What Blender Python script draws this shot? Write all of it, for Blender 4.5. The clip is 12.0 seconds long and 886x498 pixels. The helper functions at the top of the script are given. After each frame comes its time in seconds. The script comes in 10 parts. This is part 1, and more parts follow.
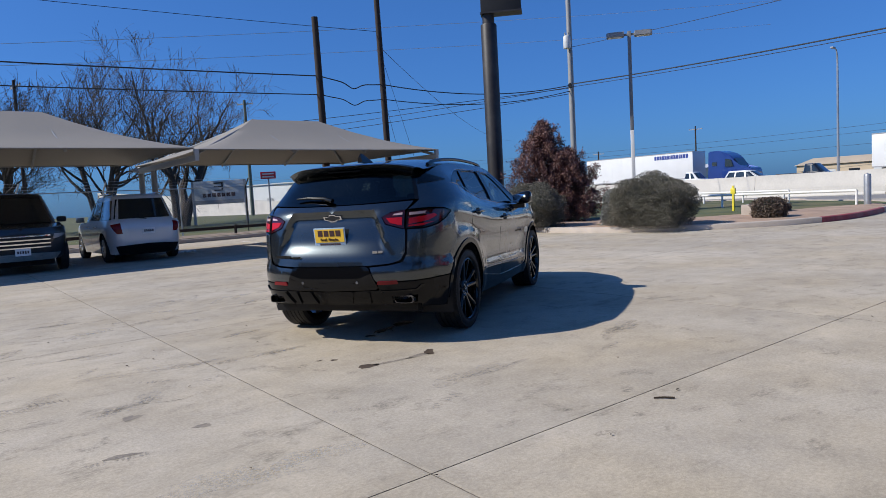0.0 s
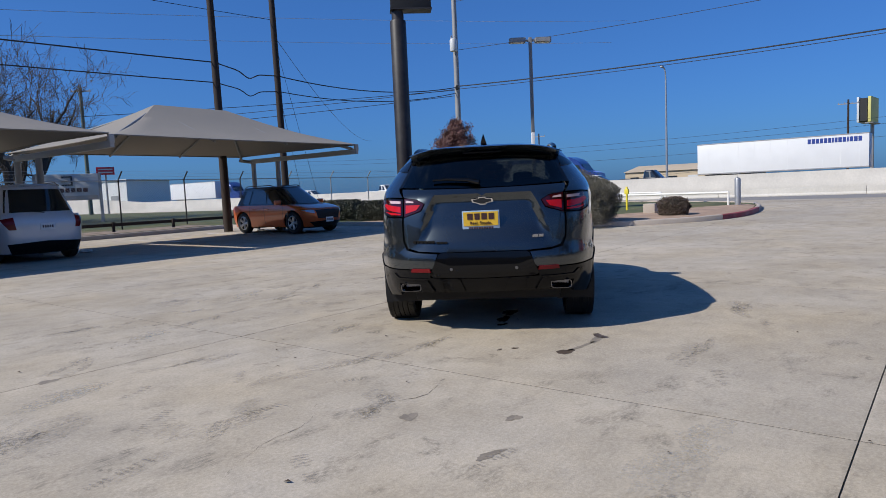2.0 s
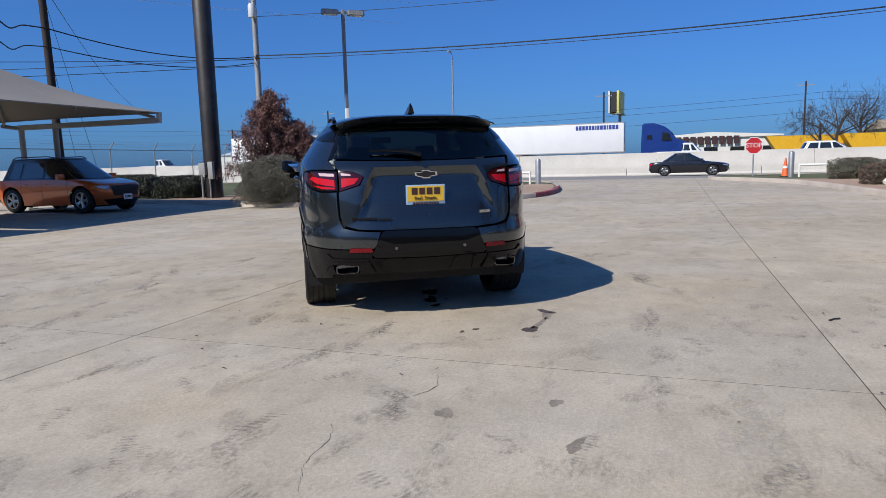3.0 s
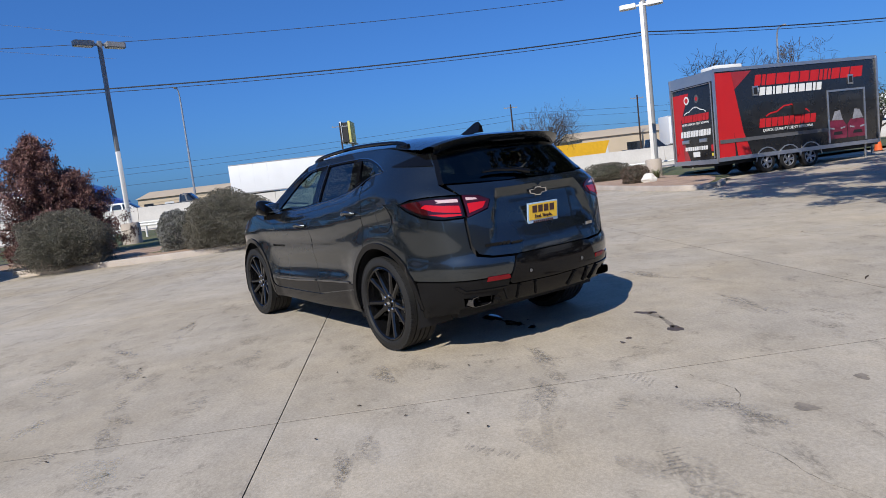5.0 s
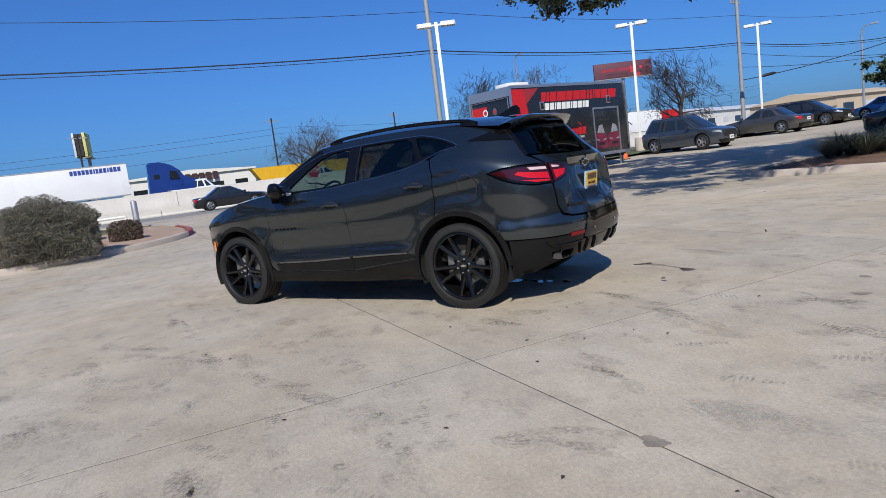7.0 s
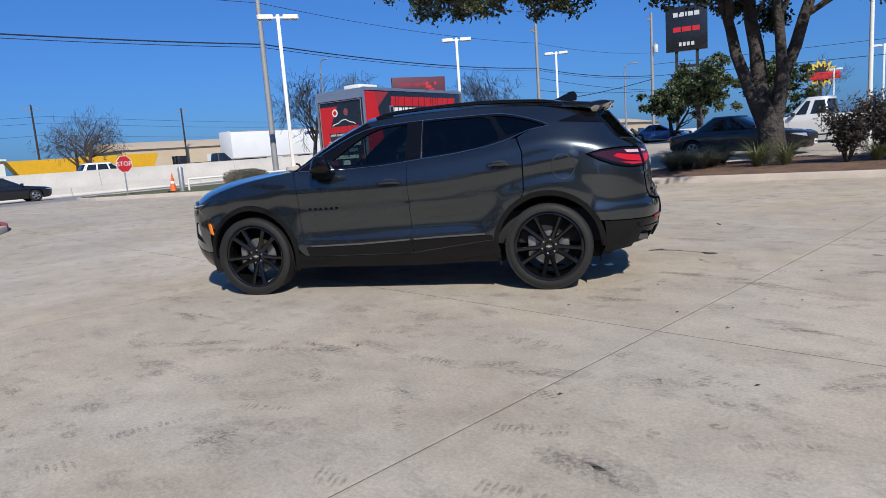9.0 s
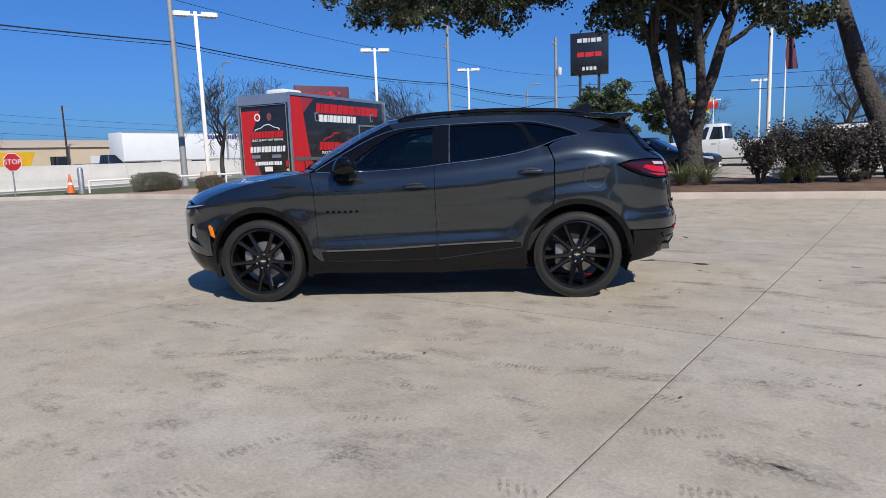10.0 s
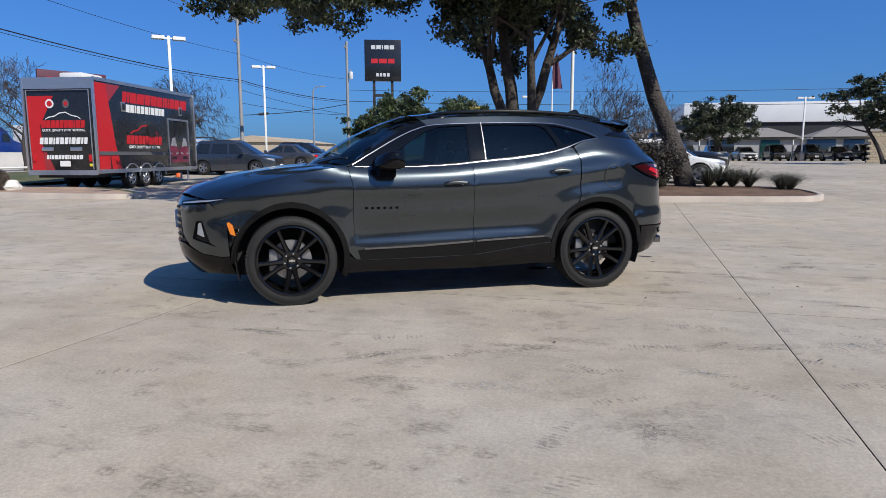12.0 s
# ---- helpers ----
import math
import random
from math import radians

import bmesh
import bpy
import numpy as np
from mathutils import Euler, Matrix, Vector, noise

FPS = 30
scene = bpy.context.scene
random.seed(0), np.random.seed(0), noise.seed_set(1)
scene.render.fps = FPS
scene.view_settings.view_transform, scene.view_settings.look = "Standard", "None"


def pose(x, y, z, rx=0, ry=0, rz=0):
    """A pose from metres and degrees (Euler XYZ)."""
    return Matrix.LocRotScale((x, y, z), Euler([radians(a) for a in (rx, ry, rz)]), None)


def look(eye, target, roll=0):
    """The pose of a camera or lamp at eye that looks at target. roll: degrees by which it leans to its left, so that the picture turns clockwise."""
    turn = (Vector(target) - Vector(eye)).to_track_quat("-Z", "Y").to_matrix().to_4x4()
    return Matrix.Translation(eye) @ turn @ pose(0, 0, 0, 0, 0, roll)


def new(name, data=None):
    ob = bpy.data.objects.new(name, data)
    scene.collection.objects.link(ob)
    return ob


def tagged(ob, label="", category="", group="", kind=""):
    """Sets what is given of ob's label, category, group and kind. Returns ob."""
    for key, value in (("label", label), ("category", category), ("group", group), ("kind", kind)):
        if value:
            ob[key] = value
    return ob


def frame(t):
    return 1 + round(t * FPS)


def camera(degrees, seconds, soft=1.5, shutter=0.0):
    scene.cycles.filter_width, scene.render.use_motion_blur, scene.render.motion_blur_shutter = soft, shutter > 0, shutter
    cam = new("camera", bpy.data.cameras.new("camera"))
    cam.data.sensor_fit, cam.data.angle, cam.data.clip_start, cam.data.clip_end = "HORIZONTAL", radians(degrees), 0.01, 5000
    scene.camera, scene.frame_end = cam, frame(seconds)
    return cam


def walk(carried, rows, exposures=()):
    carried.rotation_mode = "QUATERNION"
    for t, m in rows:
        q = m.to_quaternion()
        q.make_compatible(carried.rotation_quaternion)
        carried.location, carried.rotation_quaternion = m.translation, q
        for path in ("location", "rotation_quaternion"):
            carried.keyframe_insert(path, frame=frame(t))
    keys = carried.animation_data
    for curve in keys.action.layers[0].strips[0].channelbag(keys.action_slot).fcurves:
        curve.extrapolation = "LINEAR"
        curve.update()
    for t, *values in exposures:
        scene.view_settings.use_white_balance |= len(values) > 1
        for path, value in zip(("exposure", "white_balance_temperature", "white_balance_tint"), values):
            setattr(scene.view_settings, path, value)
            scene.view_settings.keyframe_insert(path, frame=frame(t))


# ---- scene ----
cam = camera(68.0, 12.0, 0.6)
PATH = [
    (0, (-0.072, -0.069, 1.271), (1.171, 1.49, 1.113), -3.2),
    (0.5, (-0.63, 0.377, 1.259), (0.683, 1.865, 1.009), -3.5),
    (1, (-1.109, 0.868, 1.242), (0.337, 2.228, 1.004), -3.7),
    (1.5, (-1.475, 1.449, 1.238), (0.068, 2.714, 1.098), -2.9),
    (2, (-1.786, 2.015, 1.226), (-0.204, 3.226, 1.051), -2.5),
    (2.5, (-1.955, 2.651, 1.224), (-0.22, 3.617, 0.985), -1.8),
    (3, (-2.058, 3.326, 1.222), (-0.18, 3.962, 0.96), -1.5),
    (3.2, (-2.063, 3.594, 1.227), (-0.156, 4.128, 0.952), -1.8),
    (4.8, (-2.083, 5.956, 1.327), (-0.095, 5.946, 1.108), -6.5),
    (5, (-2.098, 6.248, 1.337), (-0.117, 6.096, 1.113), -6.7),
    (5.5, (-2.109, 6.955, 1.327), (-0.181, 6.48, 1.084), -6.6),
    (6, (-2.151, 7.672, 1.343), (-0.275, 7.027, 1.092), -7.2),
    (6.5, (-2.094, 8.318, 1.326), (-0.233, 7.628, 1.08), -8.2),
    (7, (-1.945, 8.952, 1.306), (-0.163, 8.084, 1.04), -7.2),
    (7.5, (-1.642, 9.514, 1.303), (0.037, 8.468, 1.01), -6.1),
    (7.7, (-1.464, 9.735, 1.271), (0.176, 8.629, 0.975), -5.6),
    (9.3, (0.015, 11.165, 1.286), (1.337, 9.695, 0.984), -3.8),
    (9.5, (0.195, 11.289, 1.28), (1.46, 9.769, 0.981), -3.4),
    (10, (0.709, 11.619, 1.273), (1.865, 10.012, 0.991), -2.0),
    (10.5, (1.21, 11.939, 1.268), (2.21, 10.227, 1.004), -0.6),
    (11, (1.734, 12.209, 1.258), (2.586, 10.422, 0.975), -0.2),
    (11.5, (2.254, 12.522, 1.269), (2.991, 10.684, 0.993), -0.0),
    (12, (2.81, 12.69, 1.258), (3.34, 10.783, 0.974), -0.1),
]
walk(cam, [(t, look(eye, target, roll)) for t, eye, target, roll in PATH], ((0, 0.02), (1.0, 0.04), (1.5, -0.07), (2.0, -0.08), (2.5, -0.04), (3.0, 0.0), (12, 0.0)))

# ---- daylight ----
SUN_FROM = Vector((-0.859, 0.513, 0.0)).normalized()
SUN_ELEVATION = radians(41.0)
world = bpy.data.worlds.new("sky")
scene.world = world
world.use_nodes = True
sky_nodes = world.node_tree.nodes
sky_tex = sky_nodes.new("ShaderNodeTexSky")
sky_tex.sky_type = "NISHITA"
sky_tex.sun_disc = False
sky_tex.sun_elevation = SUN_ELEVATION
sky_tex.sun_rotation = math.atan2(SUN_FROM.x, SUN_FROM.y)
sky_tex.air_density, sky_tex.dust_density, sky_tex.ozone_density = 1.0, 1.0, 4.0
sky_tint = sky_nodes.new("ShaderNodeMix")
sky_tint.data_type, sky_tint.blend_type = "RGBA", "MULTIPLY"
sky_tint.inputs["Factor"].default_value = 1.0
sky_tint.inputs["B"].default_value = (0.43, 0.875, 1.64, 1)
world.node_tree.links.new(sky_tex.outputs[0], sky_tint.inputs["A"])
sky_even = sky_nodes.new("ShaderNodeMix")
sky_even.data_type = "RGBA"
sky_even.inputs["Factor"].default_value = 0.24
sky_even.inputs["B"].default_value = (1.15, 3.9, 10.0, 1)
world.node_tree.links.new(sky_tint.outputs["Result"], sky_even.inputs["A"])
world.node_tree.links.new(sky_even.outputs["Result"], sky_nodes["Background"].inputs[0])
sky_nodes["Background"].inputs[1].default_value = 0.068

sun_data = bpy.data.lights.new("sun", "SUN")
sun_data.energy, sun_data.angle, sun_data.color = 5.0, radians(0.53), (1.0, 0.95, 0.86)
sun = new("sun", sun_data)
sun_dir = Vector((SUN_FROM.x * math.cos(SUN_ELEVATION), SUN_FROM.y * math.cos(SUN_ELEVATION), math.sin(SUN_ELEVATION)))
sun.matrix_world = look(sun_dir * 60, (0, 0, 0))


# ---- materials ----
def mat(name, color, rough=0.6, metal=0.0, vary=0.12, scale=3.0, fine=60.0, bump=0.0, coat=0.0, per_object=0.0, spec=0.5, rough_vary=0.1, bump_scale=None, dirt=None, dirt_amount=0.0):
    """Principled surface with colour and gloss that vary at two scales, and fine relief."""
    m = bpy.data.materials.new(name)
    m.use_nodes = True
    nt = m.node_tree
    n, l = nt.nodes, nt.links
    b = n["Principled BSDF"]
    b.inputs["Roughness"].default_value = rough
    b.inputs["Metallic"].default_value = metal
    b.inputs["Coat Weight"].default_value = coat
    b.inputs["Coat Roughness"].default_value = 0.03
    b.inputs["Specular IOR Level"].default_value = spec
    co = n.new("ShaderNodeTexCoord")
    big, small = n.new("ShaderNodeTexNoise"), n.new("ShaderNodeTexNoise")
    big.inputs["Scale"].default_value, big.inputs["Detail"].default_value = scale, 5
    small.inputs["Scale"].default_value, small.inputs["Detail"].default_value = fine, 3
    for t in (big, small):
        l.new(co.outputs["Object"], t.inputs["Vector"])
    mixn = n.new("ShaderNodeMath")
    mixn.operation = "MULTIPLY_ADD"
    l.new(small.outputs["Fac"], mixn.inputs[0])
    mixn.inputs[1].default_value = 0.45
    addb = n.new("ShaderNodeMath")
    addb.operation = "MULTIPLY"
    l.new(big.outputs["Fac"], addb.inputs[0])
    addb.inputs[1].default_value = 0.8
    l.new(addb.outputs[0], mixn.inputs[2])
    ramp = n.new("ShaderNodeMapRange")
    ramp.inputs["From Min"].default_value, ramp.inputs["From Max"].default_value = 0.35, 0.9
    ramp.inputs["To Min"].default_value, ramp.inputs["To Max"].default_value = 1 - vary, 1 + vary
    l.new(mixn.outputs[0], ramp.inputs["Value"])
    val = ramp.outputs[0]
    if per_object:
        info = n.new("ShaderNodeObjectInfo")
        pr = n.new("ShaderNodeMapRange")
        pr.inputs["To Min"].default_value, pr.inputs["To Max"].default_value = 1 - per_object, 1 + per_object
        l.new(info.outputs["Random"], pr.inputs["Value"])
        mu = n.new("ShaderNodeMath")
        mu.operation = "MULTIPLY"
        l.new(val, mu.inputs[0])
        l.new(pr.outputs[0], mu.inputs[1])
        val = mu.outputs[0]
    sc = n.new("ShaderNodeVectorMath")
    sc.operation = "SCALE"
    sc.inputs[0].default_value = color[:3]
    l.new(val, sc.inputs["Scale"])
    out = sc.outputs[0]
    if dirt:
        dn = n.new("ShaderNodeTexNoise")
        dn.inputs["Scale"].default_value, dn.inputs["Detail"].default_value, dn.inputs["Roughness"].default_value = scale * 0.6, 8, 0.7
        l.new(co.outputs["Object"], dn.inputs["Vector"])
        dr = n.new("ShaderNodeMapRange")
        dr.inputs["From Min"].default_value, dr.inputs["From Max"].default_value = 0.45, 0.75
        dr.inputs["To Max"].default_value = dirt_amount
        l.new(dn.outputs["Fac"], dr.inputs["Value"])
        mx = n.new("ShaderNodeMix")
        mx.data_type = "RGBA"
        mx.inputs["B"].default_value = (*dirt[:3], 1)
        l.new(dr.outputs[0], mx.inputs["Factor"])
        l.new(out, mx.inputs["A"])
        out = mx.outputs["Result"]
    l.new(out, b.inputs["Base Color"])
    rr = n.new("ShaderNodeMapRange")
    rr.inputs["From Min"].default_value, rr.inputs["From Max"].default_value = 0.3, 0.7
    rr.inputs["To Min"].default_value, rr.inputs["To Max"].default_value = max(0.02, rough * (1 - rough_vary)), min(1, rough * (1 + rough_vary))
    l.new(big.outputs["Fac"], rr.inputs["Value"])
    l.new(rr.outputs[0], b.inputs["Roughness"])
    if bump:
        bp = n.new("ShaderNodeBump")
        bp.inputs["Strength"].default_value = min(1.0, bump)
        bp.inputs["Distance"].default_value = 0.01
        src = small
        if bump_scale:
            src = n.new("ShaderNodeTexNoise")
            src.inputs["Scale"].default_value, src.inputs["Detail"].default_value = bump_scale, 4
            l.new(co.outputs["Object"], src.inputs["Vector"])
        l.new(src.outputs["Fac"], bp.inputs["Height"])
        l.new(bp.outputs[0], b.inputs["Normal"])
    return m


def tint_glass(name, tint, gloss_rough=0.02):
    """Thin tinted pane: clear with a tint, mirror gloss by Fresnel."""
    m = bpy.data.materials.new(name)
    m.use_nodes = True
    nt = m.node_tree
    n, l = nt.nodes, nt.links
    n.remove(n["Principled BSDF"])
    tr, gl, mx, fr = n.new("ShaderNodeBsdfTransparent"), n.new("ShaderNodeBsdfGlossy"), n.new("ShaderNodeMixShader"), n.new("ShaderNodeLayerWeight")
    tr.inputs[0].default_value = (*tint, 1)
    gl.inputs["Roughness"].default_value = gloss_rough
    fr.inputs[0].default_value = 0.5
    pw, ma = n.new("ShaderNodeMath"), n.new("ShaderNodeMath")
    pw.operation, ma.operation = "POWER", "MULTIPLY_ADD"
    pw.inputs[1].default_value = 4.0
    ma.inputs[1].default_value, ma.inputs[2].default_value = 0.85, 0.045
    l.new(fr.outputs["Facing"], pw.inputs[0])
    l.new(pw.outputs[0], ma.inputs[0])
    l.new(ma.outputs[0], mx.inputs[0])
    l.new(tr.outputs[0], mx.inputs[1])
    l.new(gl.outputs[0], mx.inputs[2])
    l.new(mx.outputs[0], n["Material Output"].inputs[0])
    return m


# ---- mesh helpers ----
def finish(name, bm, material, smooth=True, angle=35.0):
    bmesh.ops.recalc_face_normals(bm, faces=bm.faces)
    me = bpy.data.meshes.new(name)
    if smooth:
        lim = radians(angle)
        for f in bm.faces:
            f.smooth = True
        for e in bm.edges:
            if len(e.link_faces) == 2 and e.calc_face_angle(0.0) > lim:
                e.smooth = False
    bm.to_mesh(me)
    bm.free()
    for m in (material if isinstance(material, (list, tuple)) else [material]):
        me.materials.append(m)
    return me


def part(name, bm, material, parent, label="", smooth=True, angle=35.0):
    """One mesh object under a thing or a part."""
    ob = new(name, finish(name, bm, material, smooth, angle))
    ob.parent = parent
    if label:
        tagged(ob, label)
    return ob


def single(name, bm, material, label, category, kind="", group="", at=None, smooth=True, angle=35.0):
    """A thing made of one mesh."""
    ob = new(name, finish(name, bm, material, smooth, angle))
    if at is not None:
        ob.matrix_world = at
    return tagged(ob, label, category, group, kind)


def thing(name, label, category, at=None, kind="", group=""):
    ob = new(name)
    ob.empty_display_size = 0.2
    if at is not None:
        ob.matrix_world = at
    return tagged(ob, label, category, group, kind)


def add_box(bm, c, s, rz=0.0, bevel=0.0, m=None):
    mm = Matrix.Translation(c) @ Matrix.Rotation(rz, 4, "Z") @ Matrix.Diagonal((*s, 1))
    if m is not None:
        mm = m @ mm
    r = bmesh.ops.create_cube(bm, size=1.0, matrix=mm)
    if bevel:
        es = list({e for v in r["verts"] for e in v.link_edges})
        bmesh.ops.bevel(bm, geom=es, offset=bevel, segments=2, affect="EDGES", profile=0.6)
    return r["verts"]


def add_tube(bm, pts, radii, seg=10, caps=True):
    """A round tube through the points."""
    pts = [Vector(p) for p in pts]
    if not isinstance(radii, (list, tuple)):
        radii = [radii] * len(pts)
    rings, ref = [], None
    for i, p in enumerate(pts):
        d = (pts[min(i + 1, len(pts) - 1)] - pts[max(i - 1, 0)]).normalized()
        if ref is None:
            ref = Vector((1, 0, 0)) if abs(d.x) < 0.9 else Vector((0, 1, 0))
        a = (ref - d * ref.dot(d)).normalized()
        b = d.cross(a)
        ref = a
        rings.append([bm.verts.new(p + (a * math.cos(2 * math.pi * k / seg) + b * math.sin(2 * math.pi * k / seg)) * radii[i]) for k in range(seg)])
    for r0, r1 in zip(rings, rings[1:]):
        for k in range(seg):
            bm.faces.new((r0[k], r0[(k + 1) % seg], r1[(k + 1) % seg], r1[k]))
    if caps and seg > 2:
        bm.faces.new(list(reversed(rings[0])))
        bm.faces.new(rings[-1])


def add_lathe(bm, profile, seg=32, m=None, closed=False):
    """Turn (radius, height) points round the z axis, then place by m."""
    m = m or Matrix()
    rings = []
    for r, h in profile:
        rings.append([bm.verts.new(m @ Vector((r * math.cos(2 * math.pi * k / seg), r * math.sin(2 * math.pi * k / seg), h))) for k in range(seg)])
    pairs = list(zip(rings, rings[1:])) + ([(rings[-1], rings[0])] if closed else [])
    for r0, r1 in pairs:
        for k in range(seg):
            bm.faces.new((r0[k], r0[(k + 1) % seg], r1[(k + 1) % seg], r1[k]))
    return rings


def add_prism(bm, poly, z0, z1, m=None):
    """A flat outline (x, y) raised from z0 to z1."""
    m = m or Matrix()
    a = [bm.verts.new(m @ Vector((x, y, z0))) for x, y in poly]
    b = [bm.verts.new(m @ Vector((x, y, z1))) for x, y in poly]
    k = len(poly)
    bm.faces.new(list(reversed(a)))
    bm.faces.new(b)
    for i in range(k):
        bm.faces.new((a[i], a[(i + 1) % k], b[(i + 1) % k], b[i]))


def add_grid(bm, nu, nv, fn):
    """A sheet of nu by nv cells; fn(u, v) gives the place for u, v in 0..1."""
    vs = [[bm.verts.new(fn(i / nu, j / nv)) for i in range(nu + 1)] for j in range(nv + 1)]
    for j in range(nv):
        for i in range(nu):
            bm.faces.new((vs[j][i], vs[j][i + 1], vs[j + 1][i + 1], vs[j + 1][i]))
    return vs


def lerp_table(tab, t):
    if t <= tab[0][0]:
        return tab[0][1]
    for (a, va), (b, vb) in zip(tab, tab[1:]):
        if t <= b:
            return va + (vb - va) * (t - a) / (b - a)
    return tab[-1][1]


def smooth_table(tab, t):
    """Monotone-looking smooth interpolation through a table (Catmull-Rom tangents)."""
    n = len(tab)
    if t <= tab[0][0]:
        return tab[0][1]
    if t >= tab[-1][0]:
        return tab[-1][1]
    i = 0
    while t > tab[i + 1][0]:
        i += 1
    (x0, y0), (x1, y1) = tab[i], tab[i + 1]
    h = x1 - x0

    def slope(k):
        if k == 0 or k == n - 1:
            j = 0 if k == 0 else n - 2
            return (tab[j + 1][1] - tab[j][1]) / (tab[j + 1][0] - tab[j][0])
        s0 = (tab[k][1] - tab[k - 1][1]) / (tab[k][0] - tab[k - 1][0])
        s1 = (tab[k + 1][1] - tab[k][1]) / (tab[k + 1][0] - tab[k][0])
        return 0.0 if s0 * s1 <= 0 else 2 * s0 * s1 / (s0 + s1)

    m0, m1 = slope(i), slope(i + 1)
    s = (t - x0) / h
    return (2 * s**3 - 3 * s**2 + 1) * y0 + (s**3 - 2 * s**2 + s) * h * m0 + (-2 * s**3 + 3 * s**2) * y1 + (s**3 - s**2) * h * m1


def ground_z(x, y):
    """The lot drains towards its middle: it rises a little towards the streets."""
    r = min(55.0, math.hypot(x, y - 8.0))
    z = 0.008 * max(0.0, r - 12.0)
    z += 0.014 * min(17.0, max(0.0, -y - 7.0))
    z -= 0.0195 * min(22.0, max(0.0, x - 28.0))
    return z

# ---- surfaces of the place ----
def concrete_mat(name, base, stain=0.56, seed=0.0):
    """Broom-finished concrete: broad mottling, dark scuffs and tyre dirt, pale worn streaks, fine sand grain."""
    m = bpy.data.materials.new(name)
    m.use_nodes = True
    nt = m.node_tree
    n, l = nt.nodes, nt.links
    b = n["Principled BSDF"]
    co = n.new("ShaderNodeTexCoord")

    def noise_tex(scale, detail, rough=0.6, stretch=None):
        t = n.new("ShaderNodeTexNoise")
        t.inputs["Scale"].default_value, t.inputs["Detail"].default_value, t.inputs["Roughness"].default_value = scale, detail, rough
        mp = n.new("ShaderNodeMapping")
        mp.inputs["Location"].default_value = (seed, seed * 0.7, 0)
        if stretch:
            mp.inputs["Scale"].default_value = stretch
            mp.inputs["Rotation"].default_value = (0, 0, 0.35)
        l.new(co.outputs["Object"], mp.inputs["Vector"])
        l.new(mp.outputs[0], t.inputs["Vector"])
        return t.outputs["Fac"]

    def ranged(src, a, bb, lo, hi):
        r = n.new("ShaderNodeMapRange")
        for k, v in (("From Min", a), ("From Max", bb), ("To Min", lo), ("To Max", hi)):
            r.inputs[k].default_value = v
        l.new(src, r.inputs["Value"])
        return r.outputs[0]

    def mul(x, y):
        k = n.new("ShaderNodeMath")
        k.operation = "MULTIPLY"
        l.new(x, k.inputs[0])
        l.new(y, k.inputs[1])
        return k.outputs[0]

    broad = ranged(noise_tex(0.22, 6, 0.6), 0.3, 0.7, 0.84, 1.12)
    mid = ranged(noise_tex(1.5, 12, 0.78), 0.3, 0.7, 0.79, 1.18)
    rough = ranged(noise_tex(34, 6, 0.75, (0.6, 1.6, 1)), 0.42, 0.58, 0.05, 1.0)
    area = ranged(noise_tex(0.33, 4, 0.6), 0.42, 0.62, 0.25, 1.0)
    smudge = mul(mul(ranged(noise_tex(3.1, 5, 0.6, (0.8, 1.25, 1)), 0.545, 0.64, 0.0, 1.0), rough), area)
    print_ = mul(mul(ranged(noise_tex(5.2, 2, 0.4), 0.62, 0.68, 0.0, 1.0), ranged(noise_tex(34, 4, 0.75), 0.44, 0.56, 0.0, 1.0)), ranged(noise_tex(0.7, 3, 0.5), 0.45, 0.6, 0.2, 1.0))
    scuff = ranged(smudge, 0.0, 1.0, 1.0, 1 - stain * 0.85)
    spots = ranged(print_, 0.0, 1.0, 1.0, 1 - stain * 0.7)
    pale = ranged(noise_tex(0.8, 7, 0.6, (0.3, 2.2, 1)), 0.62, 0.8, 1.0, 1.14)
    grain = ranged(noise_tex(48, 8, 0.85), 0.32, 0.68, 0.78, 1.20)
    info = n.new("ShaderNodeObjectInfo")
    per = ranged(info.outputs["Random"], 0, 1, 0.955, 1.035)
    v = mul(mul(mul(mul(mul(mul(broad, mid), scuff), spots), pale), grain), per)
    tone = n.new("ShaderNodeMix")
    tone.data_type = "RGBA"
    tone.inputs["A"].default_value = (*base, 1)
    tone.inputs["B"].default_value = (base[0] * 0.98, base[1] * 0.935, base[2] * 0.84, 1)
    l.new(ranged(noise_tex(0.5, 6, 0.6), 0.4, 0.7, 0, 1), tone.inputs["Factor"])
    sc = n.new("ShaderNodeVectorMath")
    sc.operation = "SCALE"
    l.new(tone.outputs["Result"], sc.inputs[0])
    l.new(v, sc.inputs["Scale"])
    l.new(sc.outputs[0], b.inputs["Base Color"])
    b.inputs["Roughness"].default_value = 0.82
    b.inputs["Specular IOR Level"].default_value = 0.3
    bp = n.new("ShaderNodeBump")
    bp.inputs["Strength"].default_value, bp.inputs["Distance"].default_value = 0.35, 0.004
    l.new(noise_tex(120, 4), bp.inputs["Height"])
    l.new(bp.outputs[0], b.inputs["Normal"])
    return m


